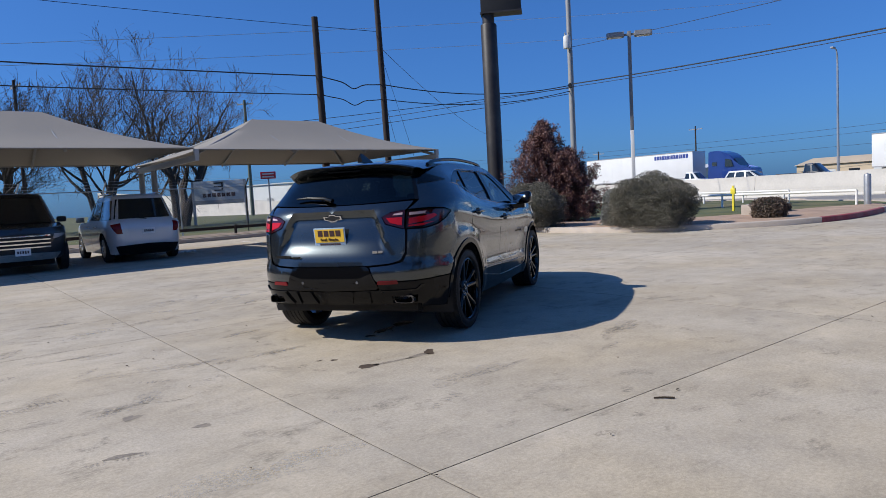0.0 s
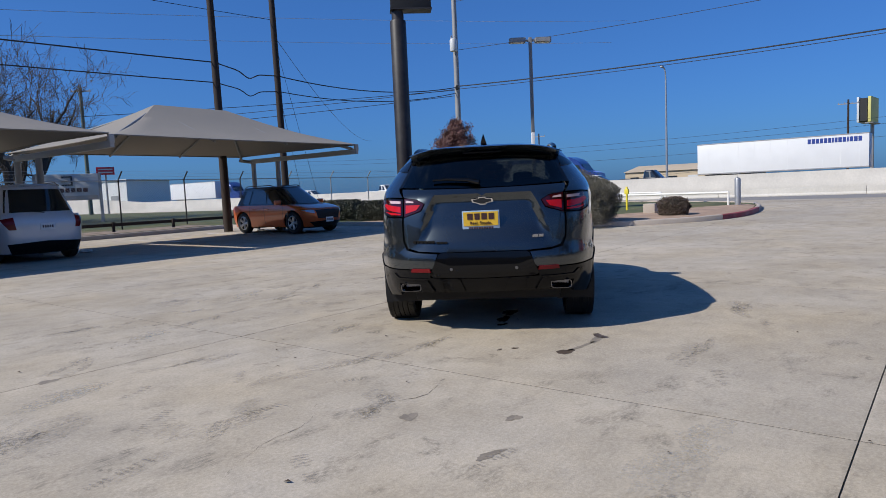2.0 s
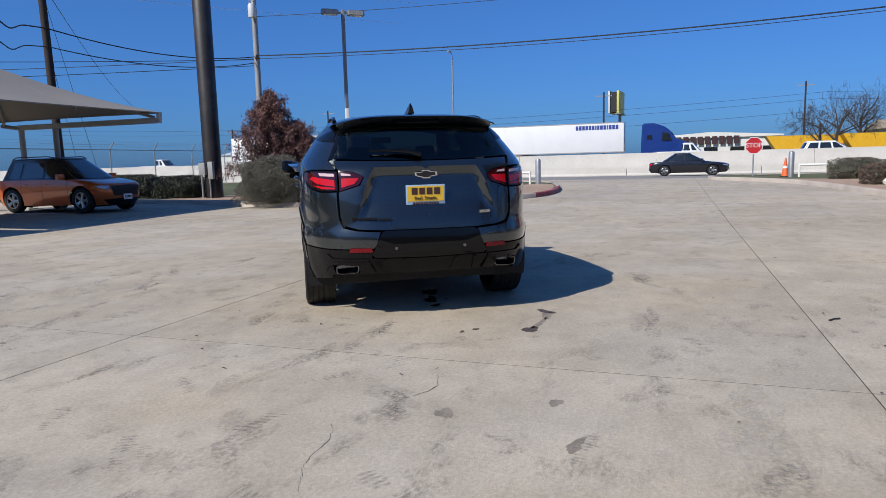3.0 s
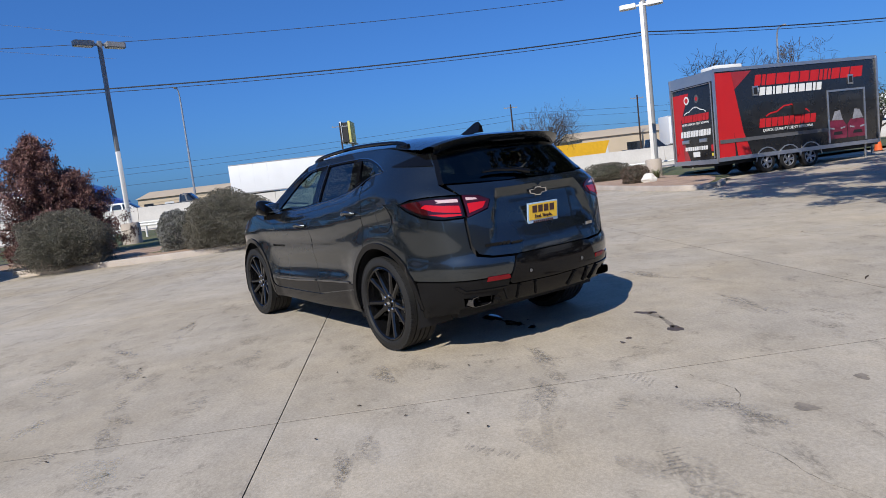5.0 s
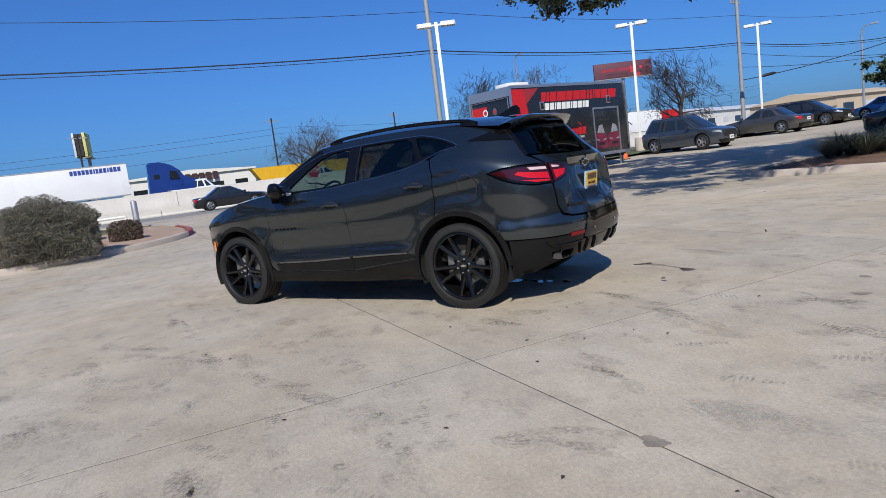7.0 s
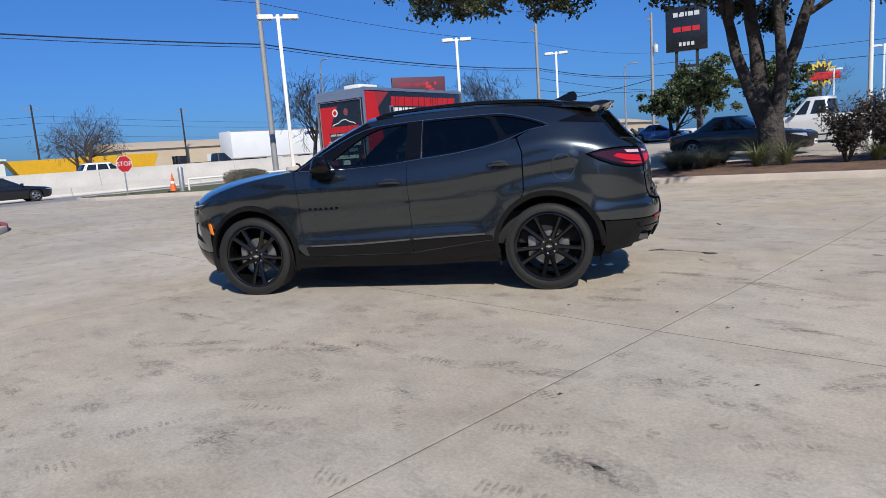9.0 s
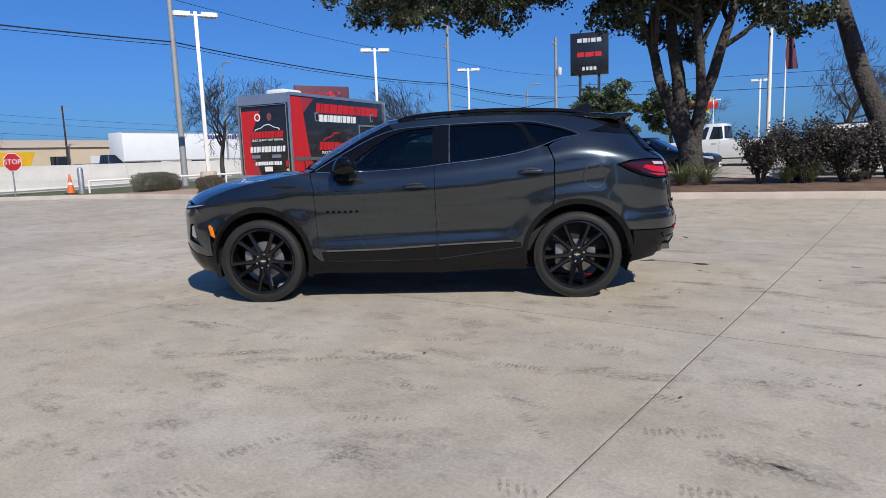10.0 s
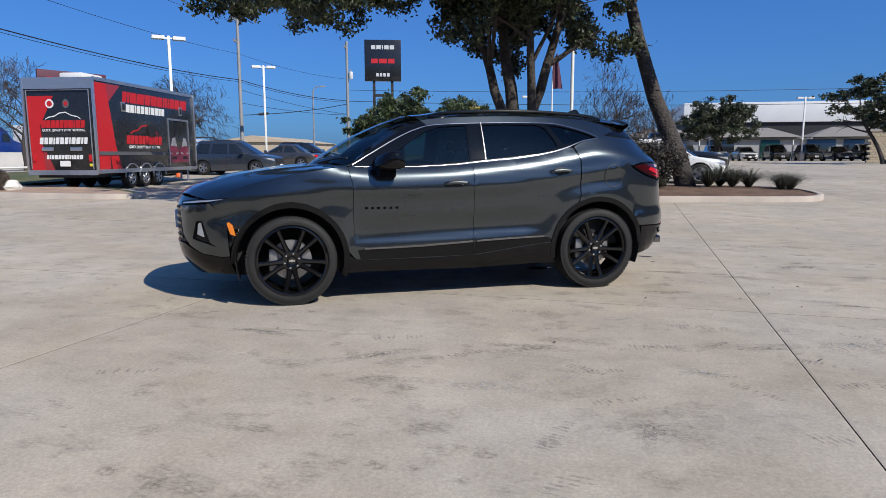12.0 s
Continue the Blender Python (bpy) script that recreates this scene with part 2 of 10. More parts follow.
M_CONCRETE = concrete_mat("concrete", (0.436, 0.383, 0.311))
M_KERB = mat("kerb_concrete", (0.43, 0.37, 0.315), 0.85, vary=0.25, scale=1.5, fine=40, bump=0.5)
M_KERB_RED = mat("red_kerb_paint", (0.28, 0.04, 0.045), 0.7, vary=0.35, scale=2.5, fine=30, bump=0.4, dirt=(0.35, 0.28, 0.24), dirt_amount=0.5)
M_JOINT = mat("joint", (0.16, 0.14, 0.115), 0.9, vary=0.3)
M_ROAD = mat("road", (0.23, 0.215, 0.20), 0.85, vary=0.15, scale=0.3, fine=25, bump=0.3)
M_GRASS = mat("grass", (0.075, 0.09, 0.03), 0.9, vary=0.4, scale=0.6, fine=14, bump=0.8, dirt=(0.20, 0.15, 0.08), dirt_amount=0.8)
M_MULCH = mat("mulch", (0.12, 0.07, 0.045), 0.95, vary=0.5, scale=3, fine=45, bump=1.0, dirt=(0.25, 0.17, 0.11), dirt_amount=0.6)
M_LEAFLITTER = mat("leaf_litter", (0.26, 0.20, 0.15), 0.95, vary=0.7, scale=5, fine=38, bump=1.0)
M_GRAVEL = mat("pink_gravel", (0.36, 0.25, 0.18), 0.95, vary=0.3, scale=2, fine=50, bump=1.0)
M_BARRIER = mat("barrier_concrete", (0.54, 0.51, 0.46), 0.8, vary=0.14, scale=0.4, fine=8, bump=0.2, dirt=(0.30, 0.28, 0.25), dirt_amount=0.35)
M_GALV = mat("galvanised_steel", (0.42, 0.43, 0.44), 0.45, 0.7, vary=0.12, scale=4, fine=40)
M_WHITE_POLE = mat("white_pole_paint", (0.74, 0.73, 0.70), 0.5, vary=0.06, scale=1.2, fine=20)
M_GREY_POLE = mat("weathered_grey_pole", (0.30, 0.30, 0.30), 0.6, 0.2, vary=0.12, scale=1.5, fine=20)
M_GREYPAINT = mat("grey_pole_paint", (0.20, 0.205, 0.21), 0.55, vary=0.1, scale=1.0, fine=20)
M_DARKPOLE = mat("dark_brown_steel", (0.016, 0.013, 0.013), 0.5, 0.05, vary=0.3, scale=1.0, fine=14, dirt=(0.16, 0.14, 0.12), dirt_amount=0.28)
M_WOODPOLE = mat("creosoted_wood", (0.032, 0.021, 0.016), 0.85, vary=0.35, scale=2, fine=30, bump=0.6)
M_WIRE = mat("black_cable", (0.015, 0.015, 0.017), 0.6, vary=0.1)
M_WIRE_PALE = mat("aluminium_cable", (0.55, 0.58, 0.62), 0.35, 0.6, vary=0.05)
M_FABRIC = mat("shade_fabric", (0.235, 0.215, 0.19), 0.85, vary=0.07, scale=0.7, fine=160, bump=0.25)
M_BARK = mat("bark", (0.046, 0.038, 0.033), 0.95, vary=0.8, scale=7, fine=32, bump=1.0, dirt=(0.10, 0.09, 0.08), dirt_amount=0.5, bump_scale=14)
for bark_node in M_BARK.node_tree.nodes:
    if bark_node.type == "BUMP":
        bark_node.inputs["Distance"].default_value = 0.07
M_TWIG = mat("bare_twig", (0.06, 0.048, 0.04), 0.9, vary=0.3, scale=3, fine=20)
M_GREENCAB = mat("green_box_paint", (0.10, 0.12, 0.09), 0.6, vary=0.12)
M_YELLOW = mat("yellow_post", (0.75, 0.62, 0.05), 0.5, vary=0.1)
M_ORANGE_CONE = mat("orange_plastic", (0.75, 0.13, 0.03), 0.5, vary=0.08)
M_WHITE = mat("white_paint", (0.76, 0.76, 0.74), 0.45, vary=0.05, scale=0.6)
M_BLACK = mat("matt_black", (0.012, 0.012, 0.013), 0.6, vary=0.15)
M_RED = mat("red_paint", (0.55, 0.02, 0.025), 0.4, vary=0.06)
M_STOPRED = mat("stop_sign_red", (0.52, 0.025, 0.03), 0.45, vary=0.06)
M_TAN = mat("tan_wall", (0.50, 0.40, 0.28), 0.8, vary=0.1, scale=0.4)
M_OFFWHITE = mat("off_white_wall", (0.66, 0.64, 0.59), 0.75, vary=0.08, scale=0.3)
M_WINDOWDARK = mat("dark_window", (0.015, 0.018, 0.022), 0.08, vary=0.1, coat=1.0)
M_CHROME = mat("chrome", (0.75, 0.75, 0.76), 0.12, 1.0, vary=0.03)


def leaf_mat(name, color, vary=0.45, rough=0.55):
    m = bpy.data.materials.new(name)
    m.use_nodes = True
    n, l = m.node_tree.nodes, m.node_tree.links
    b = n["Principled BSDF"]
    b.inputs["Roughness"].default_value = rough
    g = n.new("ShaderNodeNewGeometry")
    r = n.new("ShaderNodeMapRange")
    r.inputs["To Min"].default_value, r.inputs["To Max"].default_value = 1 - vary, 1 + vary
    l.new(g.outputs["Random Per Island"], r.inputs["Value"])
    co, nz = n.new("ShaderNodeTexCoord"), n.new("ShaderNodeTexNoise")
    nz.inputs["Scale"].default_value = 1.6
    l.new(co.outputs["Object"], nz.inputs["Vector"])
    r2 = n.new("ShaderNodeMapRange")
    r2.inputs["From Min"].default_value, r2.inputs["From Max"].default_value = 0.3, 0.7
    r2.inputs["To Min"].default_value, r2.inputs["To Max"].default_value = 0.75, 1.25
    l.new(nz.outputs["Fac"], r2.inputs["Value"])
    mu = n.new("ShaderNodeMath")
    mu.operation = "MULTIPLY"
    l.new(r.outputs[0], mu.inputs[0])
    l.new(r2.outputs[0], mu.inputs[1])
    sc = n.new("ShaderNodeVectorMath")
    sc.operation = "SCALE"
    sc.inputs[0].default_value = color
    l.new(mu.outputs[0], sc.inputs["Scale"])
    l.new(sc.outputs[0], b.inputs["Base Color"])
    return m


M_LEAF_GREY = leaf_mat("sage_leaf", (0.112, 0.102, 0.076), 0.3)
M_LEAF_SILVER = leaf_mat("silver_leaf", (0.19, 0.19, 0.17))
M_LEAF_OAK = leaf_mat("oak_leaf", (0.040, 0.050, 0.020), 0.5, 0.5)
M_LEAF_GREEN = leaf_mat("green_leaf", (0.045, 0.065, 0.022))
M_LEAF_RUST = leaf_mat("rust_leaf", (0.150, 0.070, 0.058), 0.45)
M_LEAF_DARK = leaf_mat("dark_leaf", (0.030, 0.036, 0.019), 0.6)
M_LEAF_HEDGE = leaf_mat("hedge_leaf", (0.03, 0.034, 0.02), 0.5)
M_LEAF_BROWN = leaf_mat("brown_hedge_leaf", (0.105, 0.075, 0.055), 0.5)
M_LEAF_PURPLE = leaf_mat("purplish_shrub_leaf", (0.036, 0.030, 0.024), 0.6)
M_LEAF_GREYGREEN = leaf_mat("grey_green_blade", (0.075, 0.08, 0.055), 0.4)
M_BLADE = leaf_mat("grass_blade", (0.11, 0.13, 0.05), 0.4)

# ---- ground ----


def far_z(x, y):
    z = ground_z(x, y)
    if x > 48:
        z = min(z, 0.3)
    return z


def make_ground():
    xs = sorted(set([-2500, -900, -400, -200, -120, -80] + list(range(-60, 66, 3)) + [80, 120, 200, 400, 900, 2500]))
    ys = sorted(set([-2500, -900, -400, -200, -140, -110] + list(range(-90, 91, 3)) + [120, 200, 400, 900, 2500]))
    verts = [(x, y, far_z(x, y) - 0.05) for y in ys for x in xs]
    k = len(xs)
    faces = [(j * k + i, j * k + i + 1, (j + 1) * k + i + 1, (j + 1) * k + i) for j in range(len(ys) - 1) for i in range(k - 1)]
    me = bpy.data.meshes.new("ground")
    me.from_pydata(verts, [], faces)
    me.materials.append(M_GRASS)
    for p in me.polygons:
        p.use_smooth = True
    tagged(new("ground", me), "dry winter grass and bare earth", "ground", kind="structure")


make_ground()

SLAB_X, SLAB_Y = 4.61, 4.745
JX, JY = 1.73, 7.05
SLAB_C, SLAB_S = math.cos(radians(-0.65)), math.sin(radians(-0.65))


def sheet(name, poly, fz, material, label, category, step=2.0, lift=0.0):
    """A flat outline draped over the ground, cut into cells."""
    bm = bmesh.new()
    vs = [bm.verts.new((x, y, 0)) for x, y in poly]
    bm.faces.new(vs)
    x0, x1 = min(p[0] for p in poly), max(p[0] for p in poly)
    y0, y1 = min(p[1] for p in poly), max(p[1] for p in poly)
    for axis, a, b in ((0, x0, x1), (1, y0, y1)):
        k = a + step
        while k < b:
            co, no = [0, 0, 0], [0, 0, 0]
            co[axis], no[axis] = k, 1
            bmesh.ops.bisect_plane(bm, geom=bm.verts[:] + bm.edges[:] + bm.faces[:], plane_co=co, plane_no=no)
            k += step
    for v in bm.verts:
        v.co.z = fz(v.co.x, v.co.y) + lift
    for f in bm.faces:
        if f.calc_center_median() and f.normal.z < 0:
            f.normal_flip()
    return single(name, bm, material, label, category, "structure")


# bed under the slabs, seen in the open joints
sheet("pavement_bed", [(-34, -92), (36, -92), (36, 26), (-34, 26)], ground_z, M_JOINT, "dark dirt bed under the concrete slabs", "ground", 1.0, -0.011)

# frontage street and highway
sheet("road", [(36, -160), (47.6, -160), (47.6, 160), (36, 160)], far_z, M_ROAD, "grey frontage street surface", "road", 6.0, -0.006)


def sweep(bm, pts, section, closed=False):
    """Sweep an upright (offset, height) section along a plan line of (x, y, z)."""
    n = len(pts)
    rings = []
    for i, p in enumerate(pts):
        a, b = pts[max(i - 1, 0)], pts[min(i + 1, n - 1)]
        if closed:
            a, b = pts[(i - 1) % n], pts[(i + 1) % n]
        d = Vector((b[0] - a[0], b[1] - a[1], 0)).normalized()
        s = Vector((-d.y, d.x, 0))
        rings.append([bm.verts.new(Vector(p) + s * o + Vector((0, 0, h))) for o, h in section])
    m = len(section)
    for i in range(n if closed else n - 1):
        r0, r1 = rings[i], rings[(i + 1) % n]
        for k in range(m):
            bm.faces.new((r0[k], r0[(k + 1) % m], r1[(k + 1) % m], r1[k]))
    if not closed:
        bm.faces.new(rings[0])
        bm.faces.new(list(reversed(rings[-1])))


def smooth_line(pts, step=0.5):
    """Rounded plan line through the points (Catmull-Rom)."""
    out = []
    P = [Vector((*p, 0)) for p in pts]
    for i in range(len(P) - 1):
        p0, p1, p2, p3 = P[max(i - 1, 0)], P[i], P[i + 1], P[min(i + 2, len(P) - 1)]
        k = max(1, int((p2 - p1).length / step))
        for j in range(k):
            t = j / k
            out.append(0.5 * ((2 * p1) + (p2 - p0) * t + (2 * p0 - 5 * p1 + 4 * p2 - p3) * t * t + (3 * p1 - p0 - 3 * p2 + p3) * t**3))
    out.append(P[-1])
    return [(v.x, v.y) for v in out]


KERB_SECTION = [(-0.075, -0.1), (-0.075, 0.125), (-0.05, 0.15), (0.06, 0.15), (0.075, 0.14), (0.075, -0.1)]


def kerb(name, pts, material, label):
    line = smooth_line(pts)
    bm = bmesh.new()
    sweep(bm, [(x, y, ground_z(x, y)) for x, y in line], KERB_SECTION)
    return single(name, bm, material, label, "kerb", "structure", angle=50)


def inside(poly, x, y):
    c, j = False, len(poly) - 1
    for i in range(len(poly)):
        xi, yi = poly[i]
        xj, yj = poly[j]
        if (yi > y) != (yj > y) and x < (xj - xi) * (y - yi) / (yj - yi) + xi:
            c = not c
        j = i
    return c


# planted bed by the sign pole and the drive, with its kerb and red nose
BED_A = [(14.3, 25.6), (16.0, 21.5), (16.0, 19.0), (15.5, 17.0), (14.9, 15.0), (14.75, 13.2), (14.95, 11.2), (15.6, 9.6), (16.5, 8.4), (17.5, 7.6), (18.4, 7.2)]
kerb("kerb_bed", BED_A, M_KERB, "worn concrete kerb round the planted bed")
kerb("kerb_red", [(18.4, 7.2), (19.4, 6.97), (20.8, 6.92), (22.5, 7.08)], M_KERB_RED, "faded red painted kerb at the drive")
kerb("kerb_street", [(22.5, 7.08), (24.6, 7.45), (26.5, 8.1), (28.2, 9.5), (30.8, 12.4), (35.5, 17.5), (36.0, 40.0), (36.0, 120.0)], M_KERB, "concrete kerb along the street")
BED_A_POLY = smooth_line(BED_A) + [(20.8, 6.92), (22.5, 7.08), (24.6, 7.45), (26.5, 8.1), (28.2, 9.5), (30.8, 12.4), (35.5, 17.5), (35.9, 120), (14.3, 120)]


def bed_z(x, y):
    return ground_z(x, y) + 0.11 + 0.02 * noise.noise(Vector((x * 0.7, y * 0.7, 0)))


sheet("grass_verge", BED_A_POLY, bed_z, M_GRASS, "dry green and brown grass verge beside the street", "grass", 1.5)
sheet("gravel_bed", smooth_line(BED_A)[12:] + [(20.8, 7.05), (22.5, 7.2), (24.5, 7.55), (25.6, 8.2), (24.0, 9.2), (20.5, 10.3), (18.6, 12.0), (18.6, 17.0), (18.6, 19.5), (16.4, 20.0)], bed_z, M_GRAVEL, "pinkish gravel and earth in the planted bed", "gravel", 0.8, 0.015)
# back kerb of the parking row
kerb("kerb_parking", [(-40, 25.6), (-10, 25.6), (14.3, 25.6)], M_KERB, "concrete kerb at the back of the parking row")
sheet("parking_verge", [(-40, 25.6), (14.3, 25.6), (14.3, 120), (-40, 120)], bed_z, M_GRASS, "thin grass and dead leaves behind the parking row", "grass", 3.0)
sheet("leaf_strip", [(-40, 25.85), (14.0, 25.85), (14.0, 28.0), (-40, 28.0)], bed_z, M_LEAFLITTER, "dead leaves and gravel along the parking kerb", "leaf litter", 1.0, 0.05)

# bed on the far side of the drive, with the stop sign
BED_B = [(36.0, -60.0), (35.9, -6.0), (35.5, -1.0), (34.0, 0.8), (31.5, 1.3), (28.8, 0.9), (26.8, -0.3), (25.0, -1.15), (22.3, -1.65), (19.5, -1.9), (17.4, -2.15), (16.1, -2.55), (16.1, -3.2), (17.4, -4.1)]
kerb("kerb_drive", BED_B, M_KERB, "pale concrete kerb round the grass by the stop sign")
sheet("grass_corner", smooth_line(BED_B) + [(19.0, -5.2), (24.0, -6.0), (24.0, -60.0)], bed_z, M_GRASS, "short green grass by the stop sign", "grass", 1.5)

sheet("gravel_corner", [(26.4, -0.7), (25.0, -1.35), (22.3, -1.85), (19.5, -2.1), (17.5, -2.35), (16.4, -2.65), (16.4, -3.1), (17.6, -3.95), (19.4, -4.9), (23.0, -5.3), (25.4, -4.6)], bed_z, M_GRAVEL, "pinkish gravel at the drive corner", "gravel", 0.8, 0.015)

# long bed with the oaks
BED_C = [(8.3, -9.4), (9.0, -7.4), (8.95, -5.2), (8.2, -4.3), (6.6, -4.7), (4.0, -5.25), (1.4, -5.75), (-1.1, -6.2), (-2.1, -6.8), (-2.4, -8.2), (-1.9, -10.0), (0.5, -11.0), (4.5, -11.2), (7.0, -10.7), (8.3, -9.4)]
kerb("kerb_oaks", BED_C, M_KERB, "pale concrete kerb round the oak bed")


def oak_bed_z(x, y):
    e = min(1.0, min(math.hypot(x - a, y - b) for a, b in OAK_LINE) / 1.6)
    return ground_z(x, y) + 0.10 + 0.11 * e + 0.02 * noise.noise(Vector((x, y, 3)))


OAK_LINE = smooth_line(BED_C)
sheet("mulch_bed", OAK_LINE[:-1], oak_bed_z, M_MULCH, "brown bark mulch round the oaks", "mulch", 0.5)

# plain walls added out of view, to darken what the car paint reflects
M_UNSEEN_WALL = mat("unseen_brown_wall", (0.20, 0.17, 0.14), 0.85, vary=0.18, scale=0.5, fine=9, bump=0.3)
for wall_name, wx, wy, sx, sy in (("wall_west", -33.0, -6.0, 0.4, 70.0), ("wall_north", -19.0, 31.0, 28.0, 0.4)):
    bm = bmesh.new()
    add_box(bm, (wx, wy, 3.4), (sx, sy, 7.2), bevel=0.03)
    single(wall_name, bm, M_UNSEEN_WALL, "plain brown wall added out of view to darken reflections", "wall", "structure")

# highway: low near barrier, raised deck with tall barrier
def barrier(name, x, z0, z1, y0, y1, w, piece, label, at=None):
    holder = thing(name, label, "barrier", at or pose(0, 0, 0), kind="structure")
    bm = bmesh.new()
    h = z1 - z0
    sweep(bm, [(x, 0, z0), (x, piece - 0.03, z0)], [(-w * 1.6, -0.3), (-w * 1.6, h * 0.12), (-w, h * 0.35), (-w * 0.7, h), (w * 0.7, h), (w, h * 0.35), (w * 1.6, h * 0.12), (w * 1.6, -0.3)])
    me = finish("panel", bm, M_BARRIER, angle=25)
    y = y0
    while y < y1:
        ob = new("panel", me)
        ob.parent = holder
        ob.location = (0, y, 0)
        y += piece
    return holder


barrier("barrier_low", 48.4, -0.12, 0.42, -120, 150, 0.16, 9.0, "low pale concrete barrier along the street")
barrier("barrier_high", 58.0, 0.3, 1.56, -140, 112, 0.2, 12.0, "tall pale concrete barrier of the highway")
# the highway climbs beyond: a retaining wall of panels that grow taller
ramp = thing("retaining_wall", "tall pale concrete retaining wall where the highway climbs", "wall", kind="structure")
for k in range(15):
    ya, yb = 112.0 + 12 * k, 123.96 + 12 * k
    za, zb = 1.56 + 0.05 * (ya - 112), 1.56 + 0.05 * (yb - 112)
    bm = bmesh.new()
    add_prism(bm, [(ya, -0.2), (yb, -0.2), (yb, zb), (ya, za)], -0.2, 0.2, Matrix(((0, 0, 1, 58.0), (1, 0, 0, 0), (0, 1, 0, 0), (0, 0, 0, 1))))
    part("panel", bm, M_BARRIER, ramp, smooth=False)
bm = bmesh.new()
add_box(bm, (80.0, 15, 0.05), (43.0, 420, 0.9))
single("highway", bm, M_ROAD, "raised grey concrete highway deck", "highway", "structure")
bm = bmesh.new()
add_box(bm, (53.0, 15, -0.05), (8.8, 420, 0.5))
single("highway_shoulder", bm, M_ROAD, "grey shoulder between the barriers", "road", "structure")

# ---- shade canopies over the parking row ----
def canopy(x0, x1, y0, y1, z0, zr, r0, r1, label, frames):
    """Hipped fabric roof on cantilever steel frames at both ends."""
    top = thing("shade_canopy", label, "shade canopy", group="shade canopies")
    ym = (y0 + y1) / 2
    corners = [Vector((x0, y0, z0)), Vector((x1, y0, z0)), Vector((x1, y1, z0)), Vector((x0, y1, z0))]
    ra, rb = Vector((r0, ym, zr)), Vector((r1, ym, zr))

    def sagging(bm, a, b, c, d, n=14):
        """A sheet between lower edge a-b and upper edge d-c, pulled slightly hollow, its hem drawn in."""
        def fn(u, v):
            lo, hi = a.lerp(b, u), d.lerp(c, u)
            p = lo.lerp(hi, v)
            p.z -= 0.12 * math.sin(math.pi * v)
            inward = Vector(((x0 + x1) / 2, ym, p.z)) - p
            inward.z = 0
            pull = 0.16 * math.sin(math.pi * u) * (1 - v) ** 2
            return p + inward.normalized() * pull
        add_grid(bm, n, 10, fn)

    bm = bmesh.new()
    sagging(bm, corners[0], corners[1], rb, ra)
    sagging(bm, corners[1], corners[2], rb, rb)
    sagging(bm, corners[2], corners[3], ra, rb)
    sagging(bm, corners[3], corners[0], ra, ra)
    bmesh.ops.remove_doubles(bm, verts=bm.verts, dist=0.002)
    part("fabric", bm, M_FABRIC, top, "taut grey-brown shade fabric")
    bm = bmesh.new()
    for a, b in ((0, 1), (1, 2), (2, 3), (3, 0)):
        mid = (corners[a] + corners[b]) / 2
        c = Vector(((x0 + x1) / 2, ym, mid.z)) - mid
        c.normalize()
        add_tube(bm, [corners[a].lerp(corners[b], t) + c * 0.16 * math.sin(math.pi * t) + Vector((0, 0, -0.01)) for t in [k / 12 for k in range(13)]], 0.016, 6)
    part("edge_cable", bm, M_FABRIC, top)
    for px in frames:
        bm = bmesh.new()
        add_box(bm, (px, (y0 + 22.6) / 2, z0 - 0.22), (0.10, 22.6 - y0, 0.16), bevel=0.01)
        add_box(bm, (px, y0 + 0.04, z0 - 0.1), (0.12, 0.1, 0.2), bevel=0.01)
        part("arm", bm, M_FRAME, top, "grey painted steel cantilever arm")
        for py in (22.5, 21.1):
            bm = bmesh.new()
            add_tube(bm, [(px, py, ground_z(px, py) - 0.05), (px, py, z0 - 0.3)], 0.085, 14)
            add_box(bm, (px, py, ground_z(px, py) + 0.02), (0.34, 0.34, 0.04))
            part("post", bm, M_FRAME, top, "pale grey steel post")
        bm = bmesh.new()
        add_tube(bm, [(px, y0 + 0.2, z0 - 0.14), (r0 if px < (x0 + x1) / 2 else r1, ym, zr - 0.12)], 0.045, 8)
        add_tube(bm, [(px, y1 - 0.2, z0 - 0.14), (r0 if px < (x0 + x1) / 2 else r1, ym, zr - 0.12)], 0.045, 8)
        add_tube(bm, [(px, 22.5, z0 - 0.25), (px, y1 - 0.1, z0 - 0.14)], 0.06, 8)
        part("rafter", bm, M_GREYPAINT, top)
    for k in range(1, 3):
        x = r0 + (r1 - r0) * (k - 1)
        bm = bmesh.new()
        add_tube(bm, [(x, y0 + 0.3, z0 - 0.05), (x, ym, zr - 0.14), (x, y1 - 0.3, z0 - 0.05)], 0.035, 8)
        part("rafter", bm, M_GREYPAINT, top)
    return top


M_FRAME = mat("grey_frame_paint", (0.36, 0.36, 0.35), 0.5, vary=0.08)
canopy(5.78, 13.65, 17.1, 23.4, 2.85, 4.08, 8.6, 11.0, "grey-brown fabric shade canopy on steel cantilever frames", (5.72, 13.6))
canopy(-2.6, 5.66, 17.1, 23.4, 2.88, 4.1, 0.2, 2.8, "grey-brown fabric shade canopy over two parked vehicles", (-2.55,))


